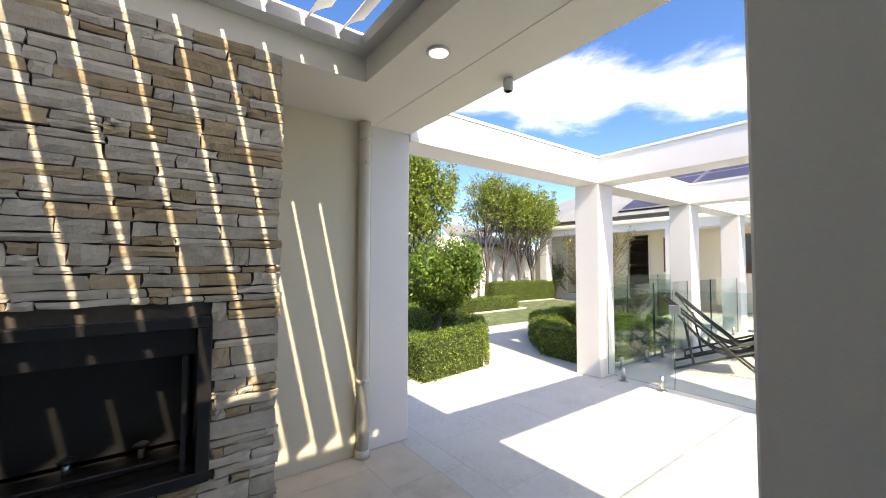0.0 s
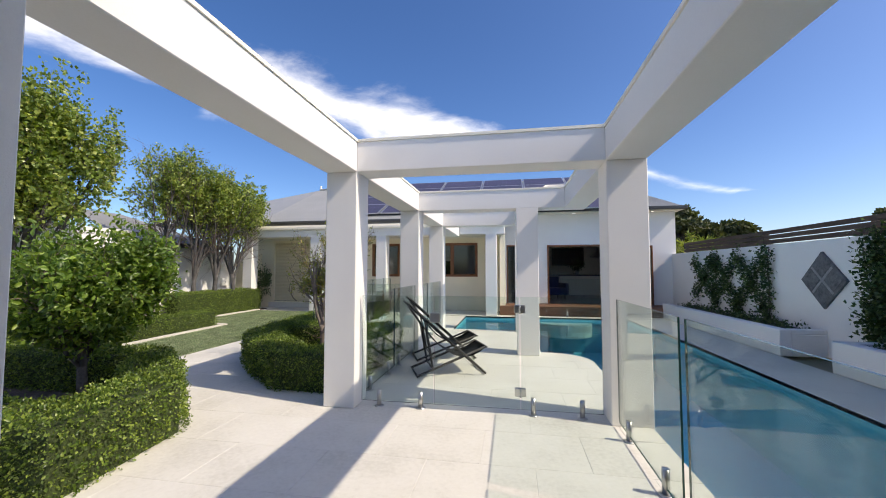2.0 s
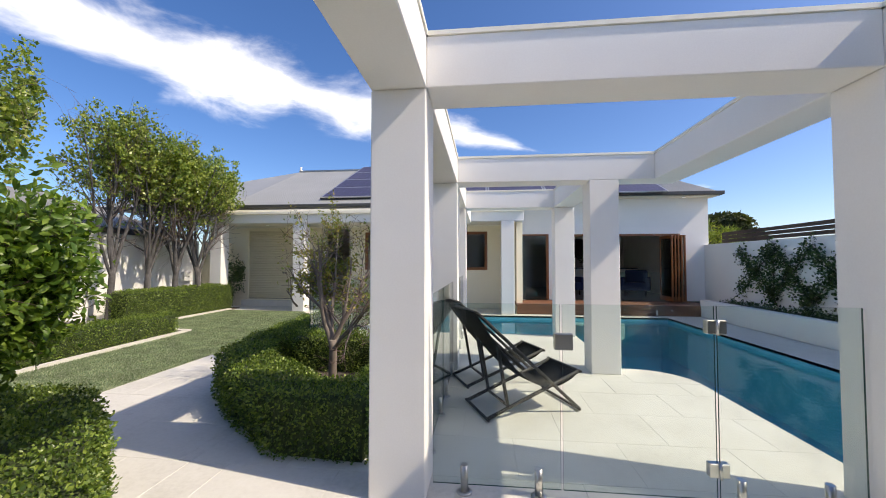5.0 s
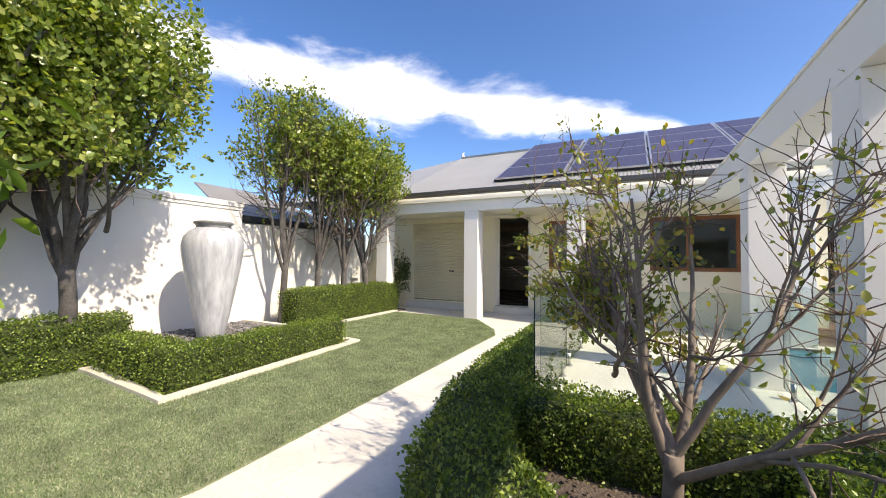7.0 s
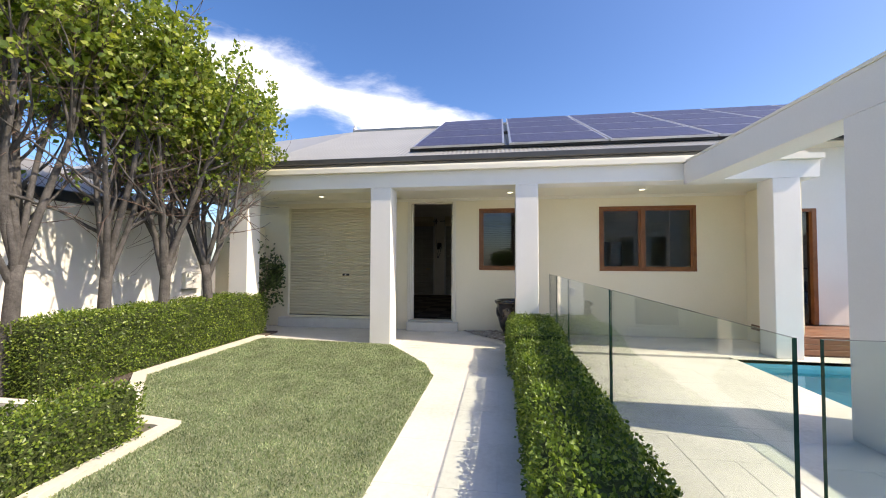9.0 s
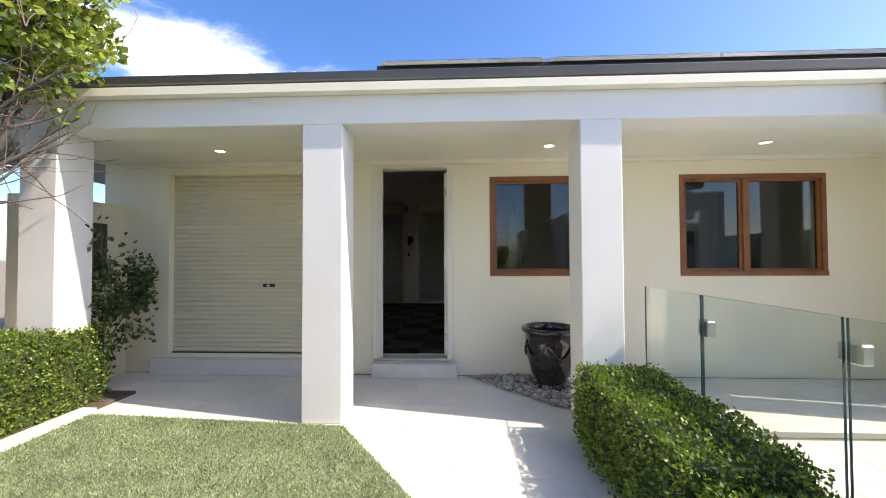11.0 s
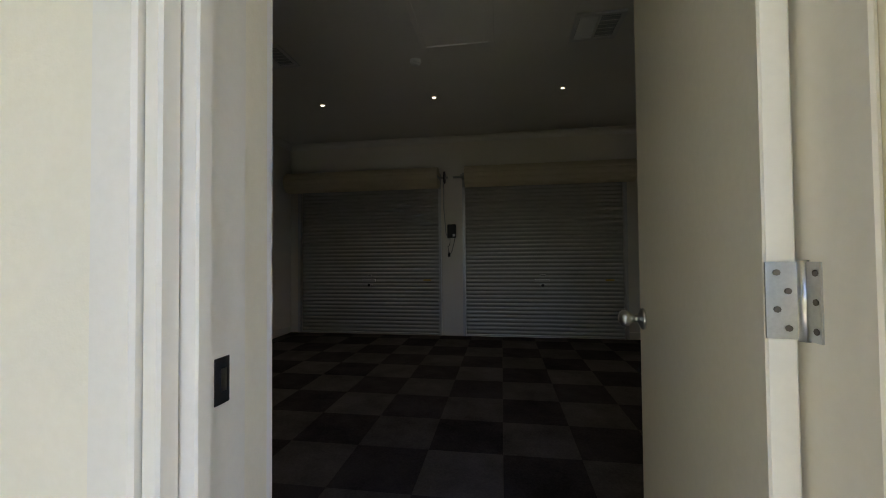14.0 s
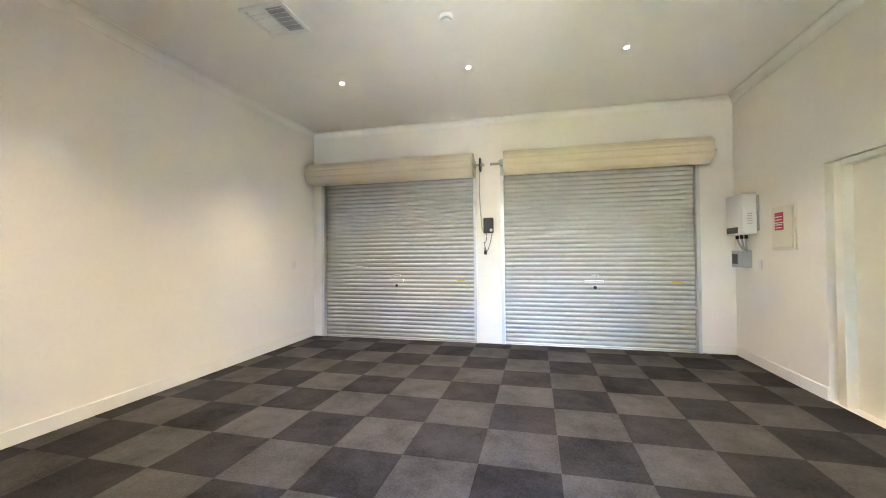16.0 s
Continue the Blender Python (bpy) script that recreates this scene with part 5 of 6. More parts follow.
FY = 4.635
glass_panel(-2.94, FY, -2.165, FY, (0.25, 0.83))
gate = glass_panel(-2.15, FY, -1.285, FY, (), "clear glass pool gate with steel hinges and latch")
glass_panel(-1.27, FY, -0.50, FY, (0.15, 0.75))
for z in (0.22, 1.04):
    h = part("hinge", boxes((-1.335, -1.225, FY - 0.022, FY + 0.022, z - 0.04, z + 0.04), bevel=0.004), M["steel"], gate)
    part("hinge_pin", bm_tube(bmesh.new(), [(-1.278, FY - 0.026, z - 0.045), (-1.278, FY - 0.026, z + 0.045)], 0.009, 10), M["steel"], h)
part("latch", boxes((-2.20, -2.09, FY - 0.02, FY + 0.02, 0.885, 0.985), bevel=0.005), M["steel"], gate)
FX = -0.40
glass_panel(FX, 3.14, FX, 4.47, (0.2, 0.78))
glass_panel(FX, 1.72, FX, 3.05, (0.2, 0.8))
GX = -3.03
for a, b in ((4.88, 6.05), (6.08, 7.28), (7.70, 8.28), (8.31, 9.72)):
    glass_panel(GX, a, GX, b)
glass_panel(-5.18, 7.79, -4.22, 7.79)
glass_panel(-4.19, 7.79, -3.05, 7.79)
for a, b in ((7.80, 9.45), (9.48, 11.1)):
    glass_panel(-5.235, a, -5.235, b, (0.15, 0.85))
g2 = glass_panel(-5.235, 11.12, -5.235, 12.0, (), "clear glass garden gate with a steel latch")
glass_panel(-5.235, 12.02, -5.235, 12.74, (0.3,))
part("latch", boxes((-5.225, -5.175, 11.97, 12.07, 0.90, 1.0), bevel=0.005), M["steel"], g2)
part("hinge", boxes((-5.222, -5.178, 11.06, 11.16, 0.98, 1.06), bevel=0.005), M["steel"], g2)
glass_panel(0.1, 12.78, 2.05, 12.78, (0.1, 0.9), z1=GH)


# ---------------------------------------------------------------- sling chairs
def sling_chair(at, turn):
    """A folding deck chair: two crossed frames, a back strut and a hanging canvas."""
    c = thing("deck_chair", "black folding sling deck chair with canvas seat", "deck chair", "deck chairs by the pool")
    w = 0.29

    def bar(name, a, b, t=0.017):
        bm = bm_tube(bmesh.new(), [a, b], t, 6)
        return part(name, bm, M["chair_wood"], c)

    A0, A1 = (0.52, 0.02), (-0.53, 0.97)          # back frame, front foot to head
    B0, B1 = (-0.42, 0.02), (0.54, 0.37)          # seat frame, rear foot to seat front
    S0, S1 = (-0.36, 0.05), (-0.22, 0.58)         # prop
    for s in (-1, 1):
        bar("back_rail", (A0[0], s * w, A0[1]), (A1[0], s * w, A1[1]))
        bar("seat_rail", (B0[0], s * (w - 0.04), B0[1]), (B1[0], s * (w - 0.04), B1[1]))
        bar("prop", (-0.20, s * (w - 0.075), 0.10), (-0.30, s * (w - 0.075), 0.66))
    for nm, x, z, ww in (("head_bar", A1[0], A1[1], w), ("front_bar", B1[0], B1[1], w), ("foot_bar", A0[0], A0[1], w), ("rear_bar", B0[0], B0[1], w), ("notch_bar", -0.20, 0.105, w - 0.07)):
        bar(nm, (x, -ww, z), (x, ww, z), 0.014)
    bm = bmesh.new()
    n = 14
    rows = []
    for i in range(n + 1):
        u = i / n
        x = A1[0] + (B1[0] - A1[0]) * u
        z = A1[1] + (B1[1] - A1[1]) * u - 0.35 * math.sin(math.pi * u) ** 0.9 * (0.85 + 0.3 * u)
        rows.append([bm.verts.new((x, v, z + dz)) for v, dz in ((-0.265, 0.004), (0, -0.012), (0.265, 0.004))])
    for a, b in zip(rows, rows[1:]):
        for k in range(2):
            f = bm.faces.new((a[k], a[k + 1], b[k + 1], b[k]))
            f.smooth = True
    bmesh.ops.solidify(bm, geom=list(bm.faces), thickness=0.006)
    part("canvas", bm, M["canvas"], c, "black hanging canvas sling")
    c.matrix_basis = pose(at[0], at[1], 0, 0, 0, turn)
    return c


sling_chair((-2.31, 6.10), 23)
sling_chair((-2.52, 6.98), 22)


# ---------------------------------------------------------------- doors and windows of the porch
def sash_window(name, x0, x1, z0, z1, mull=None, label=""):
    w = tagged(new(name), label, "window", "", "structure")
    y0, y1 = GY0 - 0.012, GY0 + 0.10
    t = 0.055
    part("window_frame", boxes((x0, x1, y0, y1, z1 - t, z1), (x0, x1, y0 - 0.01, y1, z0, z0 + t), (x0, x0 + t, y0, y1, z0 + t, z1 - t), (x1 - t, x1, y0, y1, z0 + t, z1 - t), bevel=0.004), M["timber_frame"], w)
    a, b = x0 + t, x1 - t
    spans = [(a, b)] if mull is None else [(a, mull - 0.03), (mull + 0.03, b)]
    if mull is not None:
        part("mullion", boxes((mull - 0.03, mull + 0.03, y0 + 0.004, y1 - 0.01, z0 + t, z1 - t), bevel=0.004), M["timber_frame"], w)
    for p, q in spans:
        s = 0.03
        sash = part("sash", boxes((p, q, y0 + 0.03, y0 + 0.07, z1 - t - s, z1 - t), (p, q, y0 + 0.03, y0 + 0.07, z0 + t, z0 + t + s), (p, p + s, y0 + 0.03, y0 + 0.07, z0 + t + s, z1 - t - s), (q - s, q, y0 + 0.03, y0 + 0.07, z0 + t + s, z1 - t - s)), M["timber_frame"], w)
        part("pane", boxes((p + s, q - s, y0 + 0.048, y0 + 0.052, z0 + t + s, z1 - t - s)), M["window_glass"], sash)
    return w


sash_window("window_1", *WIN1, None, "single cedar framed window in the garage wall")
sash_window("window_2", *WIN2, -3.42, "double cedar framed sliding window in the porch wall")

d1 = tagged(new("door_1"), "open cream painted garage side door with a round steel knob", "door", "", "structure")
x0, x1, z0, z1 = DOOR
# stepped architrave and rebated jamb
z0 += 0.034
part("architrave", boxes((x0 - 0.015, x0 + 0.052, GY0 - 0.024, GY0 - 0.002, z0 - 0.02, z1 + 0.06), (x1 - 0.010, x1 + 0.055, GY0 - 0.024, GY0 - 0.002, z0 - 0.02, z1 + 0.06), (x0 + 0.052, x1 - 0.010, GY0 - 0.024, GY0 - 0.002, z1 - 0.008, z1 + 0.06), bevel=0.005), M["trim"], d1)
part("architrave_bead", boxes((x0 + 0.054, x0 + 0.080, GY0 - 0.014, GY0 + 0.02, z0, z1 - 0.036), (x0 + 0.054, x1 - 0.012, GY0 - 0.014, GY0 + 0.02, z1 - 0.036, z1 - 0.010), bevel=0.004), M["trim"], d1)
part("jamb", boxes((x0, x0 + 0.102, GY0 + 0.022, GY0 + 0.050, z0 - 0.03, z1), (x1 - 0.009, x1, GY0 + 0.022, GY0 + 0.115, z0 - 0.03, z1), (x0 + 0.102, x1 - 0.009, GY0 + 0.022, GY0 + 0.050, z1 - 0.04, z1), bevel=0.003), M["trim"], d1)
part("rebate", boxes((x0, x0 + 0.050, GY0 + 0.052, GY0 + 0.19, z0 - 0.03, z1), (x1 - 0.006, x1, GY0 + 0.116, GY0 + 0.19, z0 - 0.03, z1)), M["trim"], d1)
sp_ = part("strike_plate", boxes((x0 + 0.0503, x0 + 0.0525, GY0 + 0.116, GY0 + 0.148, 1.205, 1.280)), M["black_steel"], d1, "small dark steel strike plate")
part("strike_slot", boxes((x0 + 0.0526, x0 + 0.0534, GY0 + 0.128, GY0 + 0.140, 1.225, 1.262)), M["steel"], sp_)
for z in (0.22, 1.18, 2.02):
    hp = part("hinge_plate", boxes((x1 - 0.0118, x1 - 0.0092, GY0 + 0.092, GY0 + 0.114, z0 + z - 0.05, z0 + z + 0.05)), M["steel"], d1, "steel butt hinge leaf with screws")
    for k in range(3):
        part("hinge_screw", bm_tube(bmesh.new(), [(x1 - 0.0116, GY0 + 0.099, z0 + z - 0.036 + 0.036 * k), (x1 - 0.0130, GY0 + 0.099, z0 + z - 0.036 + 0.036 * k)], 0.0042, 8), M["mortar"], hp)
part("sill", boxes((x0 + 0.001, x1 - 0.001, GY0 - 0.03, GY0 + 0.16, z0 - 0.03, z0 - 0.004), bevel=0.004), M["zinc"], d1)
# leaf, swung inwards about the hinge side
leaf = new("leaf", mesh_of("leaf", boxes((-0.82, 0.0, -0.036, 0.0, 0.0, 2.25), bevel=0.003), M["door_cream"]))
leaf.parent = d1
HX, HY = x1 - 0.014, GY0 + 0.125
SWING = -98.0
leaf.matrix_basis = pose(HX, HY, z0, 0, 0, SWING)
for yy, s in ((0.0, 1), (-0.036, -1)):
    kb = bm_lathe(bmesh.new(), [(0.033, 0.0), (0.034, 0.006), (0.026, 0.012), (0.012, 0.018), (0.011, 0.032), (0.020, 0.040), (0.027, 0.052), (0.027, 0.062), (0.020, 0.072), (0.008, 0.076)], (0, 0, 0), 24, True)
    bmesh.ops.rotate(kb, verts=list(kb.verts), cent=(0, 0, 0), matrix=Matrix.Rotation(-s * math.pi / 2, 3, "X"))
    bmesh.ops.translate(kb, verts=list(kb.verts), vec=(-0.755, yy, 1.038))
    part("knob", kb, M["steel"], leaf, "round brushed steel knob")
for z in (0.22, 1.18, 2.02):
    hl = part("hinge", boxes((0.0004, 0.0030, -0.036, -0.002, z - 0.05, z + 0.05)), M["steel"], leaf, "steel butt hinge")
    for k in range(4):
        sc = bm_tube(bmesh.new(), [(0.0028, -0.012 - 0.012 * (k % 2), z - 0.036 + 0.024 * k), (0.0044, -0.012 - 0.012 * (k % 2), z - 0.036 + 0.024 * k)], 0.0042, 8)
        o = part("hinge_screw", sc, M["mortar"], leaf)
    part("hinge_pin", bm_tube(bmesh.new(), [(0.004, 0.004, z - 0.052), (0.004, 0.004, z + 0.052)], 0.0065, 10), M["steel"], leaf)
struct("door_step", boxes((-7.79, -6.79, 13.98, GY0, 0, 0.165), bevel=0.008), M["kerb"], "worn concrete step below the garage door", "step")
struct("roller_step", boxes((-10.5, -8.26, 14.02, GY0, 0, 0.19), bevel=0.008), M["kerb"], "concrete sill below the porch roller door", "step")


def ribbed(x0, x1, y, z0, z1, pitch, depth, name, mat, parent, flat=0.55):
    """A roller curtain: wide flat ribs with narrow grooves."""
    V, F = [], []
    z, k = z0, 0
    prof = []
    while z < z1 - 1e-6:
        for u, d in ((0.0, depth), (0.14, depth), (0.20, 0.0), (0.92, 0.0)):
            prof.append((min(z + pitch * u, z1), d))
        z += pitch
    for zz, d in prof:
        V += [(x0, y + d, zz), (x1, y + d, zz)]
    for i in range(len(prof) - 1):
        F.append((2 * i, 2 * i + 1, 2 * i + 3, 2 * i + 2))
    return raw_mesh(name, V, F, mat, parent)


# porch roller door
rd = tagged(new("door_2"), "closed cream steel roller door in the porch", "roller door", "", "structure")
ribbed(ROLL[0], ROLL[1], GY0 + 0.08, ROLL[2], ROLL[3], 0.0565, 0.013, "curtain", M["roller_cream"], rd)
part("bottom_rail", boxes((ROLL[0], ROLL[1], GY0 + 0.06, GY0 + 0.10, ROLL[2] - 0.03, ROLL[2] + 0.012)), M["black_plastic"], rd)
part("lock_handle", boxes((-9.19, -9.05, GY0 + 0.045, GY0 + 0.08, 1.045, 1.085), bevel=0.004), M["black_plastic"], rd)
part("lock", bm_tube(bmesh.new(), [(-9.12, GY0 + 0.08, 1.065), (-9.12, GY0 + 0.035, 1.065)], 0.018, 12), M["steel"], rd)

# ---------------------------------------------------------------- garage roller doors
for nm, (x0, x1, z0, z1), lx, dz in (("door_3", RA, -9.52, 2.72), ("door_4", RB, -6.65, 2.72)):
    r = tagged(new(nm), "closed grey steel garage roller door with a cream drum above", "roller door", "", "structure")
    ribbed(x0 + 0.01, x1 - 0.01, GB + 0.04, z0 + 0.02, z1 + 0.05, 0.0635, 0.016, "curtain", M["zinc"], r)
    part("bottom_rail", boxes((x0 + 0.01, x1 - 0.01, GB + 0.015, GB + 0.06, z0 - 0.004, z0 + 0.025), bevel=0.003), M["alu"], r)
    for x in (x0 - 0.012, x1 + 0.012):
        g = part("guide_track", boxes((x - 0.022, x + 0.022, GB - 0.035, GB + 0.035, z0, z1 - 0.02), bevel=0.003), M["alu"], r)
        for z in (0.55, 1.15, 1.75):
            part("track_bolt", boxes((x - 0.04, x + 0.04, GB - 0.012, GB - 0.001, z0 + z, z0 + z + 0.02), bevel=0.003), M["alu"], g)
        b = part("drum_bracket", boxes((x - 0.02, x + 0.02, GB - 0.30, GB - 0.002, dz - 0.02, dz + 0.02), (x - 0.02, x + 0.02, GB - 0.03, GB - 0.002, dz - 0.36, dz + 0.1), bevel=0.002), M["zinc"], r)
    # drum of rolled curtain with visible ribs
    bm = bmesh.new()
    rings = []
    ns = 44
    for x in (x0 - 0.13, x1 + 0.02) if nm == "door_3" else (x0 + 0.03, x1 + 0.10):
        rings.append([bm.verts.new((x, GB - 0.18 + (0.168 if k % 4 else 0.160) * math.cos(2 * math.pi * k / ns), dz + (0.168 if k % 4 else 0.160) * math.sin(2 * math.pi * k / ns))) for k in range(ns)])
    for k in range(ns):
        bm.faces.new((rings[0][k], rings[0][(k + 1) % ns], rings[1][(k + 1) % ns], rings[1][k]))
    bm.faces.new(rings[0])
    bm.faces.new(list(reversed(rings[1])))
    part("drum", bm, M["roller_cream"], r, "cream rolled curtain drum")
    part("axle", bm_tube(bmesh.new(), [(x0 - 0.16, GB - 0.18, dz), (x1 + 0.17, GB - 0.18, dz)], 0.018, 10), M["zinc"], r)
    part("end_plate", bm_tube(bmesh.new(), [(x1 + 0.112, GB - 0.18, dz), (x1 + 0.125, GB - 0.18, dz)], 0.10, 16), M["black_steel"], r)
    part("lock_bar", boxes((lx - 0.13, lx + 0.11, GB + 0.02, GB + 0.045, 1.045, 1.085), bevel=0.003), M["white_plastic"], r, "white printed lock strip")
    part("sticker", boxes((lx - 0.04, lx + 0.05, GB + 0.028, GB + 0.039, 1.13, 1.16)), M["white_plastic"], r, "small white sticker")
    for k in range(3):
        part("print_bar", boxes((lx - 0.03 + 0.024 * k, lx - 0.012 + 0.024 * k, GB + 0.025, GB + 0.0275, 1.14, 1.15)), M["black_plastic"], r)
    part("lock_knob", bm_tube(bmesh.new(), [(lx, GB + 0.05, 0.985), (lx, GB + 0.005, 0.985)], 0.022, 14), M["black_plastic"], r)
    part("lock_arm", boxes((lx - 0.06, lx + 0.06, GB + 0.022, GB + 0.036, 0.98, 0.995), bevel=0.002), M["steel"], r)
    part("yellow_sticker", boxes((x1 - 0.28, x1 - 0.15, GB + 0.03, GB + 0.039, 1.055, 1.08)), M["yellow"], r, "faded yellow sticker")
struct("wall_outside_garage", boxes((-11.2, -4.76, GB + 0.14, GB + 0.22, 0, 2.7)), M["black_steel"], "dark closure behind the garage roller doors", "wall")

opener = thing("opener_box", "black roller door control box with hanging cord", "control box", at=(-8.09, GB, 1.87))
part("body", boxes((-0.07, 0.07, -0.07, 0, -0.11, 0.11), bevel=0.01), M["black_plastic"], opener)
part("label", boxes((0.02, 0.06, -0.073, -0.0705, -0.09, -0.05)), M["white_plastic"], opener)
cord = [(-0.05 + 0.02 * math.sin(t * 9), -0.02, -0.11 - 0.30 * t + 0.03 * math.sin(t * 14)) for t in (k / 18 for k in range(19))]
part("cord", bm_tube(bmesh.new(), cord, 0.005, 6), M["black_plastic"], opener)
cord = [(0.05 - 0.12 * t, -0.02, -0.11 - 0.26 * math.sin(t * 2.2)) for t in (k / 14 for k in range(15))]
part("cord", bm_tube(bmesh.new(), cord, 0.005, 6), M["black_plastic"], opener)
part("plug", boxes((-0.07, -0.03, -0.035, -0.002, -0.42, -0.36), bevel=0.005), M["black_plastic"], opener)
part("conduit", bm_tube(bmesh.new(), [(-0.13, -0.015, 0.9), (-0.13, -0.015, 0.4), (-0.10, -0.015, -0.02), (-0.06, -0.015, -0.13)], 0.008, 8), M["grey_plastic"], opener)

inv_box = thing("solar_inverter", "white wall mounted solar inverter with grey side", "inverter", at=(GX1, 19.58, 1.87))
part("body", boxes((-0.17, -0.02, -0.19, 0.19, -0.22, 0.25), bevel=0.012), M["white_plastic"], inv_box)
part("heat_sink", boxes((-0.02, 0.0, -0.20, 0.20, -0.18, 0.22), bevel=0.004), M["grey_plastic"], inv_box)
part("display", boxes((-0.174, -0.1705, -0.10, 0.16, -0.20, -0.13)), M["black_plastic"], inv_box)
part("rating_label", boxes((-0.13, -0.06, -0.1935, -0.1905, -0.12, 0.05)), M["white_plastic"], inv_box)
for k in range(5):
    part("print_bar", boxes((-0.12, -0.07, -0.1955, -0.194, -0.10 + 0.028 * k, -0.09 + 0.028 * k)), M["grey_plastic"], inv_box)
for k, y in enumerate((-0.1, 0.0, 0.1)):
    part("cable_gland", bm_tube(bmesh.new(), [(-0.09, y, -0.22), (-0.09, y, -0.265)], 0.018, 10), M["black_plastic"], inv_box)
    part("cable", bm_tube(bmesh.new(), [(-0.09, y, -0.26), (-0.08, y * 0.7, -0.33), (-0.06, -0.02 + y * 0.3, -0.41)], 0.011, 8), M["grey_plastic"], inv_box)
iso = thing("isolator_box", "small grey electrical isolator box with a dark window", "isolator", at=(GX1, 19.68, 1.37))
part("body", boxes((-0.10, 0.0, -0.13, 0.13, -0.10, 0.10), bevel=0.008), M["grey_plastic"], iso)
part("window", boxes((-0.104, -0.1005, -0.02, 0.10, -0.06, 0.06)), M["black_plastic"], iso)
meter = thing("meter_cabinet", "flush cream electrical cabinet with red warning labels", "meter cabinet", at=(GX1, 18.94, 1.69))
part("frame", boxes((-0.014, 0.0, -0.19, 0.19, -0.225, 0.225), bevel=0.003), M["door_cream"], meter)
part("door", boxes((-0.026, -0.0145, -0.165, 0.165, -0.20, 0.20), bevel=0.004), M["door_cream"], meter)
for z0_, z1_ in ((0.06, 0.16), (-0.02, 0.05)):
    lab = part("warning_label", boxes((-0.029, -0.0265, -0.03, 0.11, z0_, z1_)), M["red"], meter, "red warning label")
    for k in range(2):
        part("print_bar", boxes((-0.031, -0.0295, -0.015, 0.095, z0_ + 0.02 + 0.03 * k, z0_ + 0.03 + 0.03 * k)), M["white_plastic"], lab)
for nm, px, py, pz in (("wall_switch", GX1, 19.38, 1.31), ("wall_switch", GX0, 19.41, 1.32)):
    s = thing(nm, "small square white plastic wall switch", "switch", "wall switches", (px, py, pz))
    d = -1 if px == GX1 else 1
    part("plate", boxes((min(0, d * 0.012), max(0, d * 0.012), -0.035, 0.035, -0.055, 0.055), bevel=0.003), M["white_plastic"], s)
    part("rocker", boxes((min(d * 0.0125, d * 0.017), max(d * 0.0125, d * 0.017), -0.012, 0.012, -0.018, 0.018)), M["white_plastic"], s)

# recessed inner door
d5 = tagged(new("door_5"), "closed cream sliding door in a wall recess", "door", "", "structure")
part("leaf", boxes((-4.89, -4.85, 16.3, 18.22, FZ, 2.16)), M["door_cream"], d5)
part("jamb", boxes((-4.97, -4.84, 18.22, 18.31, FZ, 2.20), (-4.90, -4.84, 18.31, 18.375, FZ, 2.20), bevel=0.003), M["trim"], d5)
part("head_track", boxes((-4.97, -4.84, 16.3, 18.22, 2.16, 2.205), bevel=0.003), M["trim"], d5)

# ceiling fittings
for x, y in ((-9.55, 18.32), (-8.09, 18.32), (-6.56, 18.32), (-9.6, 16.10), (-8.09, 16.10), (-6.56, 16.10)):
    downlight(x, y, GC, 0.02, "garage downlights", "small round recessed garage downlight")
    lamp = bpy.data.lights.new("downlight_beam", "SPOT")
    lamp.energy, lamp.spot_size, lamp.spot_blend, lamp.color, lamp.shadow_soft_size = 1.2, radians(110), 0.8, (1.0, 0.86, 0.68), 0.04
    lo = new("downlight_beam", lamp)
    lo.matrix_world = look((x, y, GC - 0.03), (x, y, 0))


def ceiling_vent(x, y):
    v = thing("ceiling_vent", "square white slatted air conditioning vent in the ceiling", "vent", "ceiling vents", (x, y, GC))
    part("backing", boxes((-0.17, 0.17, -0.17, 0.17, -0.004, -0.001)), M["grey_plastic"], v)
    part("frame", boxes((-0.20, 0.20, -0.20, -0.165, -0.02, 0), (-0.20, 0.20, 0.165, 0.20, -0.02, 0), (-0.20, -0.165, -0.165, 0.165, -0.02, 0), (0.165, 0.20, -0.165, 0.165, -0.02, 0), bevel=0.003), M["white_plastic"], v)
    part("divider", boxes((-0.008, 0.008, -0.165, 0.165, -0.018, -0.005)), M["white_plastic"], v)
    for k in range(6):
        for s in (-1, 1):
            bm = boxes((-0.075, 0.075, -0.016, 0.016, -0.0015, 0.0015))
            bmesh.ops.rotate(bm, verts=list(bm.verts), cent=(0, 0, 0), matrix=Matrix.Rotation(s * 0.6, 3, "X"))
            bmesh.ops.translate(bm, verts=list(bm.verts), vec=(s * 0.086, -0.135 + 0.054 * k, -0.012))
            part("slat", bm, M["white_plastic"], v)
    return v


ceiling_vent(-9.50, 17.12)
ceiling_vent(-6.46, 17.12)
sm = thing("smoke_alarm", "round white smoke alarm on the ceiling", "smoke alarm", at=(-8.12, 17.43, GC))
part("base", bm_lathe(bmesh.new(), [(0.055, 0.0), (0.055, -0.02), (0.048, -0.03)], (0, 0, 0), 24), M["white_plastic"], sm)
part("cover", bm_lathe(bmesh.new(), [(0.042, -0.03), (0.040, -0.045), (0.025, -0.052)], (0, 0, 0), 24, True), M["white_plastic"], sm)
hatch = thing("ceiling_hatch", "square white framed ceiling access hatch", "hatch", at=(-7.67, 16.86, GC))
part("frame", boxes((-0.34, 0.34, 0.33, 0.38, -0.018, 0), (-0.34, 0.34, -0.38, -0.33, -0.018, 0), (-0.34, -0.29, -0.33, 0.33, -0.018, 0), (0.29, 0.34, -0.33, 0.33, -0.018, 0), bevel=0.003), M["ceiling"], hatch)
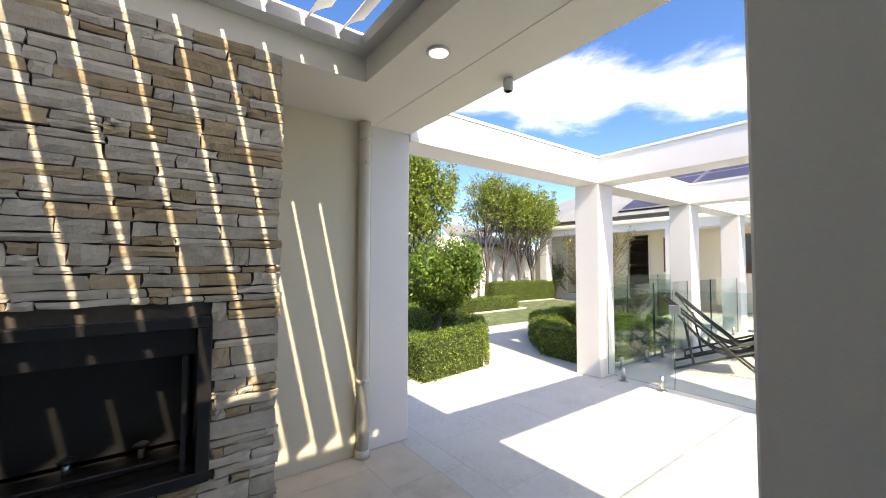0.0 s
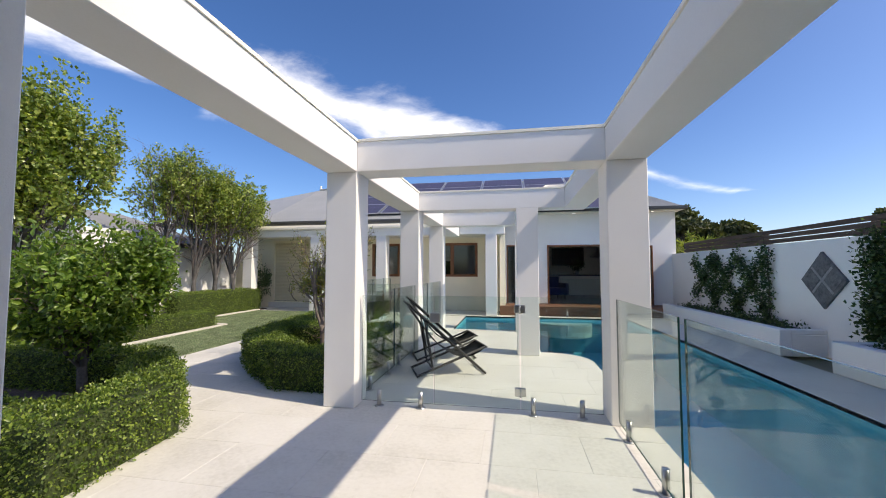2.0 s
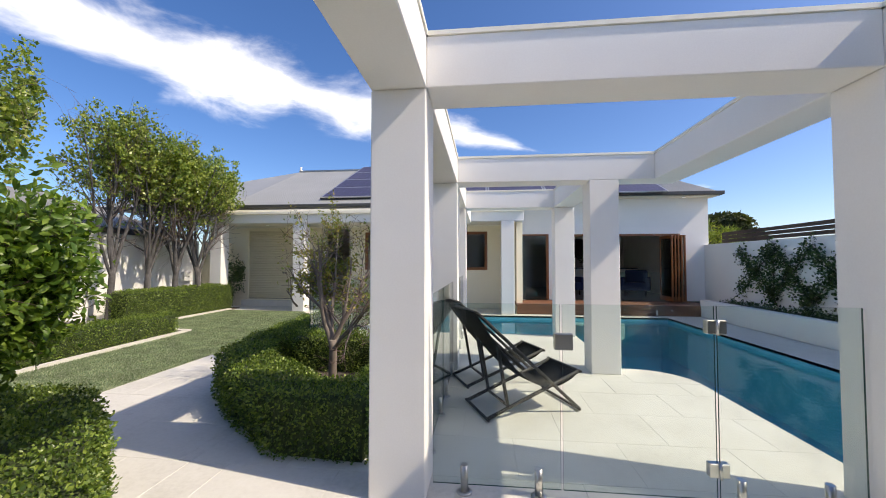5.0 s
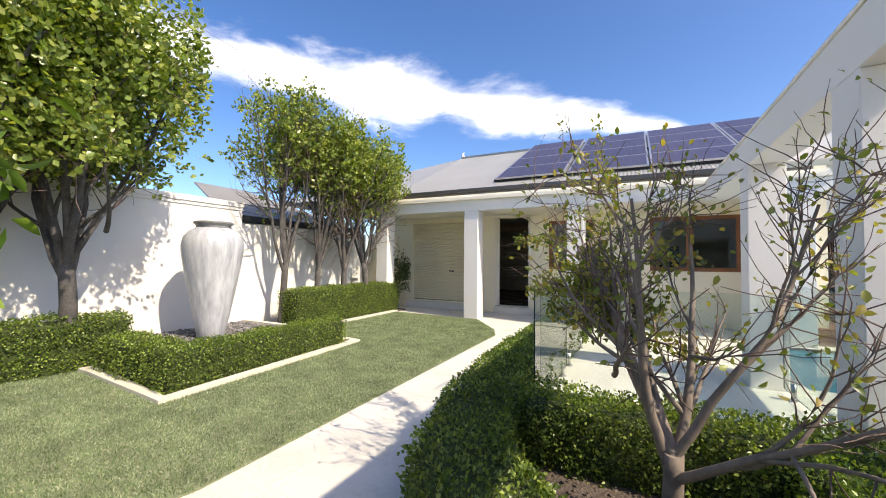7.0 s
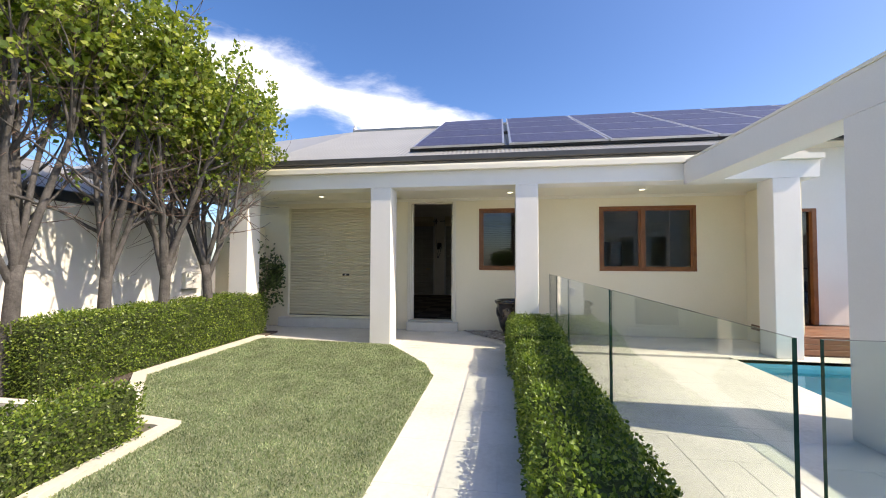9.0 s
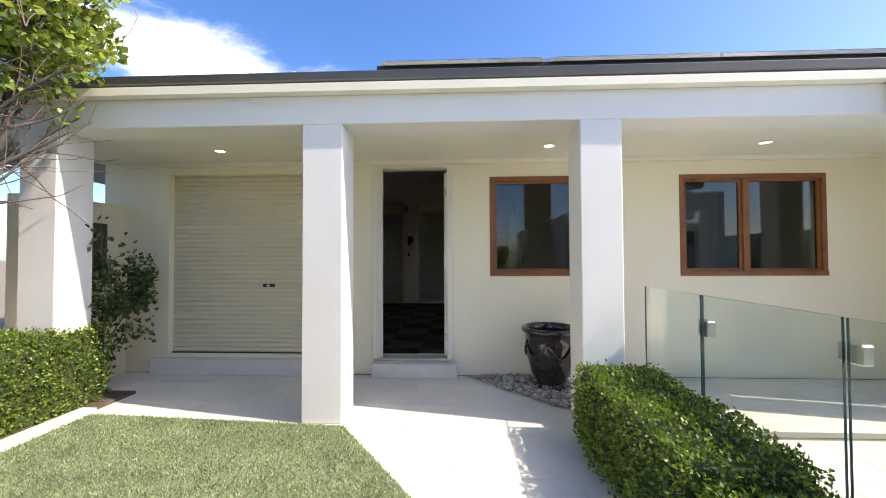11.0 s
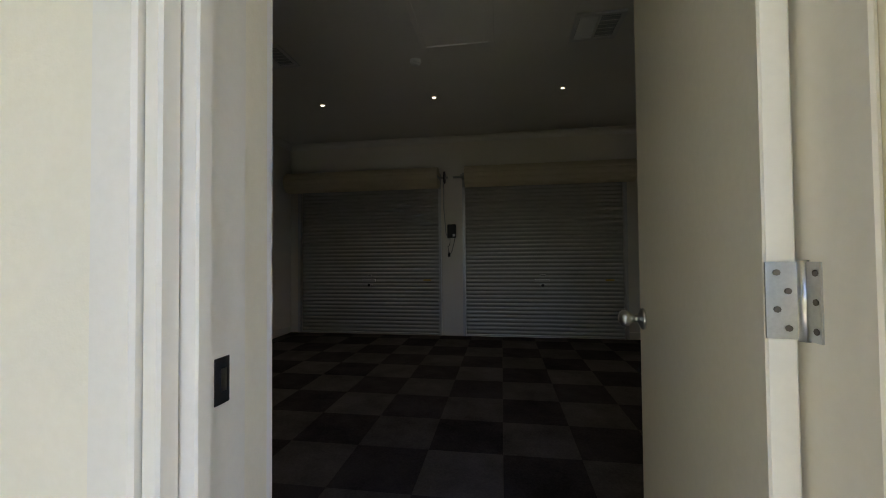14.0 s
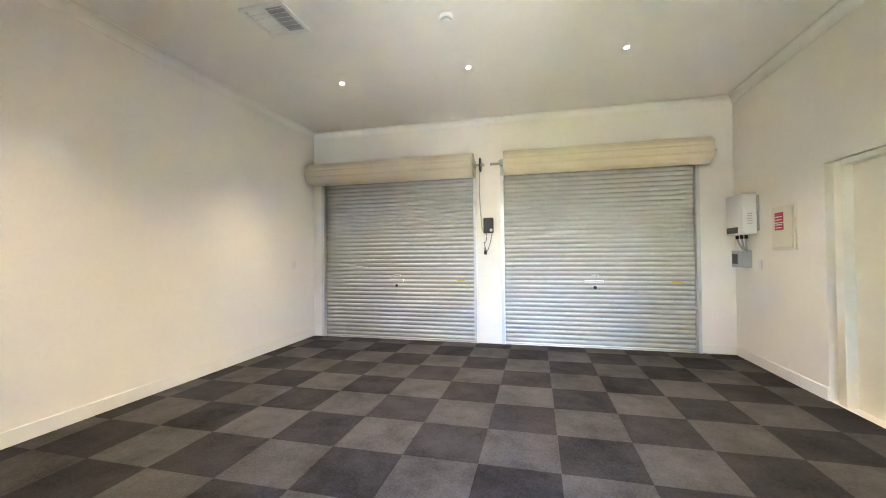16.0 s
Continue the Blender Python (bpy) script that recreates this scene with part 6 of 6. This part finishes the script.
part("panel", boxes((-0.29, 0.29, -0.33, 0.33, -0.006, -0.001)), M["ceiling"], hatch)
for x in (-9.36, -5.81, -3.61):
    downlight(x, 13.58, 2.58, 0.05, "porch downlights", "round recessed porch downlight")

# ---------------------------------------------------------------- pots and small porch things
urn = thing("urn", "tall grey glazed urn with pale streaks in the chip bed", "urn", at=(-10.28, 8.08, 0.16))
prof = [(0.17, 0.0), (0.19, 0.03), (0.23, 0.25), (0.30, 0.60), (0.375, 1.0), (0.42, 1.30), (0.425, 1.42), (0.40, 1.54), (0.33, 1.63), (0.25, 1.68), (0.235, 1.70), (0.24, 1.72), (0.27, 1.745), (0.275, 1.765), (0.255, 1.78), (0.22, 1.77), (0.20, 1.70), (0.30, 1.5)]
part("body", bm_lathe(bmesh.new(), prof[:10], (0, 0, 0), 48), M["urn"], urn)
part("rim", bm_lathe(bmesh.new(), prof[9:], (0, 0, 0), 48), M["urn_rim"], urn, "rolled dark grey glazed rim")

pot = thing("black_pot", "glossy black glazed garden pot with moulded swags", "pot", at=(-5.78, 13.72, 0.0))
prof = [(0.17, 0.0), (0.18, 0.03), (0.15, 0.06), (0.16, 0.10), (0.21, 0.18), (0.245, 0.32), (0.265, 0.50), (0.27, 0.58), (0.295, 0.60), (0.31, 0.625), (0.305, 0.65), (0.28, 0.66), (0.255, 0.65), (0.245, 0.60), (0.235, 0.45)]
part("body", bm_lathe(bmesh.new(), prof, (0, 0, 0), 40), M["pot"], pot)
part("soil", bm_lathe(bmesh.new(), [(0.24, 0.50), (0.1, 0.51)], (0, 0, 0), 24, True), M["soil"], pot)
for k in range(6):
    a0 = 2 * math.pi * k / 6 - 1.4
    sw = [(0.27 * math.cos(a0 + u * 1.05 - 0.52) * 0.985, 0.27 * math.sin(a0 + u * 1.05 - 0.52) * 0.985, 0.52 - 0.16 * math.sin(math.pi * u)) for u in (j / 10 for j in range(11))]
    part("swag", bm_tube(bmesh.new(), sw, 0.011, 6), M["pot"], pot)
    c_ = (0.262 * math.cos(a0), 0.262 * math.sin(a0), 0.38)
    part("rosette", bm_tube(bmesh.new(), [(0.24 * math.cos(a0), 0.24 * math.sin(a0), 0.36), (0.266 * math.cos(a0), 0.266 * math.sin(a0), 0.36)], [0.04, 0.03], 10), M["pot"], pot)
ac = thing("meter_box", "dark grey service box on the porch side wall", "service box", at=(-10.9, 13.55, 1.5))
part("body", boxes((0, 0.12, -0.2, 0.2, -0.3, 0.3), bevel=0.01), M["roof_dark"], ac)
wb = thing("wall_box", "small white box on the boundary wall", "wall box", at=(-11.3, 12.6, 1.0))
part("body", boxes((0, 0.10, -0.16, 0.16, -0.14, 0.14), bevel=0.01), M["white_plastic"], wb)
part("knob", bm_tube(bmesh.new(), [(0.10, 0, 0), (0.125, 0, 0)], 0.02, 10), M["grey_plastic"], wb)

# ---------------------------------------------------------------- pavilion doors, deck and interior
sd = tagged(new("door_6"), "glazed pavilion door in a dark cedar frame", "door", "", "structure")
x0, x1, z0, z1 = SDOOR
part("frame", boxes((x0, x0 + 0.05, PY0, PY0 + 0.12, z0, z1), (x1 - 0.07, x1, PY0 - 0.01, PY0 + 0.12, z0, z1), (x0 + 0.05, x1 - 0.07, PY0, PY0 + 0.12, z1 - 0.05, z1), bevel=0.004), M["timber_frame"], sd)
part("pane", boxes((x0 + 0.05, x1 - 0.07, PY0 + 0.06, PY0 + 0.066, z0, z1 - 0.05)), M["window_glass"], sd)
bf = tagged(new("door_7"), "cedar bifold doors folded open at the pavilion", "bifold door", "", "structure")
x0, x1, z0, z1 = BIF
part("frame", boxes((x0, x0 + 0.06, PY0 - 0.005, PY0 + 0.14, z0, z1), (x0 + 0.06, x1, PY0 - 0.005, PY0 + 0.14, z1 - 0.06, z1), bevel=0.004), M["timber_frame"], bf)
for k in range(5):
    yx = x1 - 0.05 - 0.085 * k
    lf = part("leaf", boxes((yx - 0.036, yx, PY0 - 0.42, PY0 - 0.36, z0 + 0.02, z1 - 0.07), (yx - 0.036, yx, PY0 + 0.28, PY0 + 0.34, z0 + 0.02, z1 - 0.07), (yx - 0.036, yx, PY0 - 0.36, PY0 + 0.28, z0 + 0.02, z0 + 0.14), (yx - 0.036, yx, PY0 - 0.36, PY0 + 0.28, z1 - 0.15, z1 - 0.07), bevel=0.003), M["timber_frame"], bf)
    part("pane", boxes((yx - 0.02, yx - 0.016, PY0 - 0.36, PY0 + 0.28, z0 + 0.14, z1 - 0.15)), M["window_glass"], lf)
deck = struct("timber_deck", boxes((-1.72, 3.35, 12.98, 13.0, 0, 0.26), (-1.72, 3.35, 13.0, PY0 - 0.01, 0.2, 0.255)), M["timber_deck"], "red brown timber deck before the pavilion", "deck")
board = mesh_of("board", boxes((-1.72, 3.35, 0, 0.128, 0, 0.032), bevel=0.004), M["timber_deck"])
for k in range(8):
    o = new("board", board)
    o.location = (0, 12.97 + 0.134 * k, 0.258)
    o.parent = deck
for z in (0.02, 0.10, 0.18):
    o = part("face_board", boxes((-1.72, 3.35, 12.955, 12.978, z, z + 0.074), bevel=0.003), M["timber_deck"], deck)
for x in (-0.3, 1.1, 2.3):
    o = part("deck_light", bm_tube(bmesh.new(), [(x, 12.955, 0.15), (x, 12.948, 0.15)], 0.025, 12), M["steel"], deck)
tv = thing("television", "black flat television on the pavilion wall", "television", at=(1.35, 20.2, 2.05))
part("screen", boxes((-0.75, 0.75, -0.06, 0, -0.42, 0.42), bevel=0.01), M["black_plastic"], tv)
kb = thing("kitchen_bench", "long dark kitchen bench with pale cabinets", "kitchen bench", at=(1.6, 18.8, PZ))
part("body", boxes((-1.4, 1.9, -0.3, 0.3, 0, 0.86), bevel=0.005), M["plaster"], kb)
part("benchtop", boxes((-1.45, 1.95, -0.34, 0.34, 0.86, 0.90), bevel=0.005), M["black_steel"], kb)
for x in (-0.6, 0.2, 1.0):
    part("drawer_front", boxes((x - 0.36, x + 0.36, -0.32, -0.302, 0.12, 0.82), bevel=0.004), M["plaster"], kb)
hood = thing("range_hood", "steel pyramid range hood over the kitchen", "range hood", at=(2.75, 19.9, 2.0))
part("canopy", bm_lathe(bmesh.new(), [(0.42, 0), (0.42, 0.05), (0.14, 0.28), (0.13, 0.75)], (0, 0, 0), 4, True), M["steel"], hood)
vase = thing("flower_vase", "vase of dark flowers on the kitchen bench", "vase", at=(1.55, 18.7, PZ + 0.90))
part("vase", bm_lathe(bmesh.new(), [(0.06, 0), (0.08, 0.1), (0.05, 0.22)], (0, 0, 0), 16), M["urn"], vase)
q = np.random.default_rng(4).normal(0, 0.13, (260, 3)) + np.array((0, 0, 0.38))
leaf_cloud("flowers", q, unit(q), 0.08, M["vine_leaf"], vase, np.random.default_rng(5), 0.5, 0.4)


def armchair(x, y, turn):
    a = thing("armchair", "navy blue upholstered armchair in the pavilion", "armchair", "pavilion armchairs")
    part("seat", boxes((-0.35, 0.35, -0.35, 0.35, 0.18, 0.44), bevel=0.03), M["blue_fabric"], a)
    part("backrest", boxes((-0.35, 0.35, 0.25, 0.38, 0.44, 0.86), bevel=0.03), M["blue_fabric"], a)
    for s in (-1, 1):
        part("armrest", boxes((s * 0.38 - 0.06, s * 0.38 + 0.06, -0.35, 0.35, 0.18, 0.62), bevel=0.02), M["blue_fabric"], a)
    for sx in (-0.3, 0.3):
        for sy in (-0.3, 0.3):
            part("leg", bm_tube(bmesh.new(), [(sx, sy, 0), (sx, sy, 0.19)], 0.02, 8), M["slat"], a)
    a.matrix_basis = pose(x, y, PZ, 0, 0, turn)


armchair(0.25, 16.0, 20)
armchair(2.5, 15.9, -25)
sofa_like = thing("black_monitor", "dark screens standing inside the wide window", "screen", at=(-3.4, 14.9, 1.15))
part("screen", boxes((-0.55, -0.15, 0, 0.05, 0.0, 0.6), bevel=0.01), M["black_plastic"], sofa_like)
part("stand", boxes((-0.40, -0.30, 0.0, 0.05, -0.26, 0.0)), M["black_plastic"], sofa_like)
desk = thing("desk", "dark desk inside the wide window", "desk", at=(-3.3, 15.0, FZ))
part("top", boxes((-1.0, 1.0, -0.3, 0.3, 0.68, 0.72), bevel=0.004), M["slat"], desk)
for sx in (-0.95, 0.95):
    for sy in (-0.26, 0.26):
        part("leg", boxes((sx - 0.025, sx + 0.025, sy - 0.025, sy + 0.025, 0, 0.68)), M["slat"], desk)

# ---------------------------------------------------------------- pieces: pavers, stones, carpet tiles
paver_mesh = {}


def pave(parent, x0, x1, y0, y1, sx, sy, mat, z=0.0, gap=0.0011, ox=0.0, oy=0.0, th=0.03):
    i0, i1 = math.floor((x0 - ox) / sx), math.ceil((x1 - ox) / sx)
    for j in range(math.floor((y0 - oy) / sy), math.ceil((y1 - oy) / sy)):
        sh = (j % 2) * sx / 2
        for i in range(i0 - 1, i1 + 1):
            a, b = max(x0, ox + sh + i * sx), min(x1, ox + sh + (i + 1) * sx)
            c, d = max(y0, oy + j * sy), min(y1, oy + (j + 1) * sy)
            if b - a < 0.02 or d - c < 0.02:
                continue
            key = (round(b - a, 3), round(d - c, 3), mat, th)
            if key not in paver_mesh:
                hx, hy = (b - a) / 2 - gap, (d - c) / 2 - gap
                bm = bmesh.new()
                e = 0.0018
                v = [bm.verts.new(p) for p in ((-hx, -hy, -th), (hx, -hy, -th), (hx, hy, -th), (-hx, hy, -th), (-hx, -hy, -e), (hx, -hy, -e), (hx, hy, -e), (-hx, hy, -e), (-hx + e, -hy + e, 0), (hx - e, -hy + e, 0), (hx - e, hy - e, 0), (-hx + e, hy - e, 0))]
                for k in range(4):
                    bm.faces.new((v[k], v[(k + 1) % 4], v[4 + (k + 1) % 4], v[4 + k]))
                    bm.faces.new((v[4 + k], v[4 + (k + 1) % 4], v[8 + (k + 1) % 4], v[8 + k]))
                bm.faces.new(v[8:12])
                paver_mesh[key] = mesh_of("paver", bm, M[mat])
            o = new("paver", paver_mesh[key])
            o.location = ((a + b) / 2, (c + d) / 2, z + random.uniform(-0.0006, 0.0006))
            o.parent = parent


pool_deck = struct("pavement", boxes((-4.7, -0.86, 1.6, 9.98, -0.045, -0.0025), (-0.86, -0.72, 1.6, 7.62, -0.045, -0.0025), (-0.72, -0.10, 1.6, 7.02, -0.045, -0.0025), (-5.3, -2.75, 9.98, 12.6, -0.045, -0.0025), (-5.3, -4.7, 7.7, 9.98, -0.045, -0.0025)), M["grout"], "pale limestone paved pool deck", "paving")
pave(pool_deck, -4.70, -0.10, 1.60, 7.02, 0.8, 0.6, "paver")
pave(pool_deck, -4.70, -0.86, 7.02, 9.98, 0.8, 0.6, "paver")
pave(pool_deck, -5.28, -2.75, 9.98, 12.60, 0.8, 0.6, "paver")
bm = bmesh.new()
bm_poly(bm, [(-0.86, 7.02), (-0.10, 7.025)] + corner[1:] + [(-0.86, 7.62)], -0.03, 0.0)
o = part("coping_corner", bm, M["paver"], pool_deck)
garden_path = struct("path", boxes((-6.80, -4.7, 2.2, 7.7, -0.045, -0.0025), (-6.80, -5.68, 7.7, 12.74, -0.045, -0.0025), (-8.2, -6.8, 11.2, 12.74, -0.045, -0.0025)), M["grout"], "pale limestone paved garden path", "path")
pave(garden_path, -6.80, -4.70, 2.20, 7.70, 0.8, 0.6, "paver")
pave(garden_path, -6.80, -5.70, 7.70, 12.74, 0.8, 0.6, "paver")
pave(garden_path, -8.10, -6.80, 11.2, 12.74, 0.8, 0.6, "paver")
porch_floor = struct("porch_floor", boxes((-11.2, -1.72, 12.74, 14.02, -0.045, -0.0025), (-2.75, 3.02, 12.62, 12.98, -0.045, -0.0025), (POOL_X1, 3.02, -3, 12.62, -0.045, -0.0025)), M["grout"], "pale limestone paved porch floor", "paving")
pave(porch_floor, -10.9, -1.72, 12.74, 14.12, 0.8, 0.6, "paver")
pave(porch_floor, -1.72, 3.02, 12.62, 12.95, 0.8, 0.6, "paver")
pave(porch_floor, POOL_X1, 3.02, 0.0, 12.62, 0.8, 0.6, "paver")
patio_floor = struct("patio_floor", boxes((-4.7, -0.10, -3.5, 1.6, -0.045, -0.0025), (-0.1, 4.0, -3.9, -1.6, -0.045, -0.0025), (-4.7, -4.1, 1.6, 2.2, -0.045, -0.0025)), M["grout"], "honed travertine patio floor", "floor")
pave(patio_floor, -2.98, -0.10, -2.0, 1.60, 0.61, 0.61, "travertine")
bm = boxes((-0.10, 0.25, -3.9, -1.6, -0.04, 0))
o = part("edge_slab", bm, M["travertine"], patio_floor)

# stacked stone cladding on the chimney breast
cladding = struct("stone_cladding", boxes((BX + 0.001, BX + 0.004, 0.42, 0.483, 0.0, PCZ)), M["mortar"], "stacked pale and tan sandstone cladding on the chimney", "stone cladding")
rs = random.Random(5)


def stone_mesh(ly, lz):
    bm = bmesh.new()
    nx, nz = 3, 2
    g = 0.0028
    front = [[bm.verts.new((0.028 + rs.uniform(-0.005, 0.007) - (0.007 if i in (0, nx) or j in (0, nz) else 0), -ly / 2 + g + (ly - 2 * g) * i / nx + rs.uniform(-0.006, 0.006), -lz / 2 + g + (lz - 2 * g) * j / nz + rs.uniform(-0.0045, 0.0045))) for i in range(nx + 1)] for j in range(nz + 1)]
    rim = [front[0][i] for i in range(nx + 1)] + [front[j][nx] for j in range(1, nz + 1)] + [front[nz][i] for i in range(nx - 1, -1, -1)] + [front[j][0] for j in range(nz - 1, 0, -1)]
    back_ = [bm.verts.new((0.0, v.co.y, v.co.z)) for v in rim]
    for j in range(nz):
        for i in range(nx):
            bm.faces.new((front[j][i], front[j][i + 1], front[j + 1][i + 1], front[j + 1][i]))
    n = len(rim)
    for k in range(n):
        bm.faces.new((rim[k], rim[(k + 1) % n], back_[(k + 1) % n], back_[k]))
    return bm


z = 0.002
while z < PCZ - 0.02:
    h = min(rs.choice((0.034, 0.040, 0.047, 0.054, 0.062, 0.074, 0.09)), PCZ - z)
    if PCZ - z - h < 0.035:
        h = PCZ - z
    y = 0.495 + rs.uniform(-0.008, 0.014)
    while y > -0.95:
        ln = rs.uniform(0.06, 0.15) if rs.random() < 0.45 else rs.uniform(0.15, 0.33)
        a, b = y - ln, y
        # leave the fireplace free
        if z + h > 0.455 and z < 1.20 and a < 0.20:
            if b <= 0.225:
                break
            a = 0.20
        parts_ = [(z, h)]
        if h > 0.066 and rs.random() < 0.35:
            s = h * rs.uniform(0.4, 0.6)
            parts_ = [(z, s), (z + s, h - s)]
        for zz, hh in parts_:
            mt = M["stone_tan"] if rs.random() < 0.30 else M["stone_pale"]
            o = new("stone", mesh_of("stone", stone_mesh(b - a, hh), mt))
            o.location = (BX + 0.002, (a + b) / 2, zz + hh / 2)
            o.parent = cladding
        y = a
        if z + h > 0.455 and z < 1.20 and a <= 0.2001:
            break
    z += h

# checkered carpet tiles
tile_mesh = {}
TX, TY, TS, TD = -7.293, 17.217, 0.490, 0.490
for i in range(-8, 6):
    for j in range(-7, 7):
        a, b = max(GX0 + 0.016, TX + i * TS), min(GX1, TX + (i + 1) * TS)
        c, d = max(GY1, TY + j * TD), min(GB, TY + (j + 1) * TD)
        if b - a < 0.02 or d - c < 0.02:
            continue
        dark = (i + j) % 2 == 1
        key = (round(b - a, 3), round(d - c, 3), dark)
        if key not in tile_mesh:
            hx, hy = (b - a) / 2 - 0.0008, (d - c) / 2 - 0.0008
            tile_mesh[key] = mesh_of("carpet_tile", boxes((-hx, hx, -hy, hy, -0.007, 0.0), bevel=0.0015), M["carpet_dark"] if dark else M["carpet_light"])
        o = new("carpet_tile", tile_mesh[key])
        o.location = ((a + b) / 2, (c + d) / 2, FZ + random.uniform(-0.0005, 0.0005))
        o.parent = garage_floor
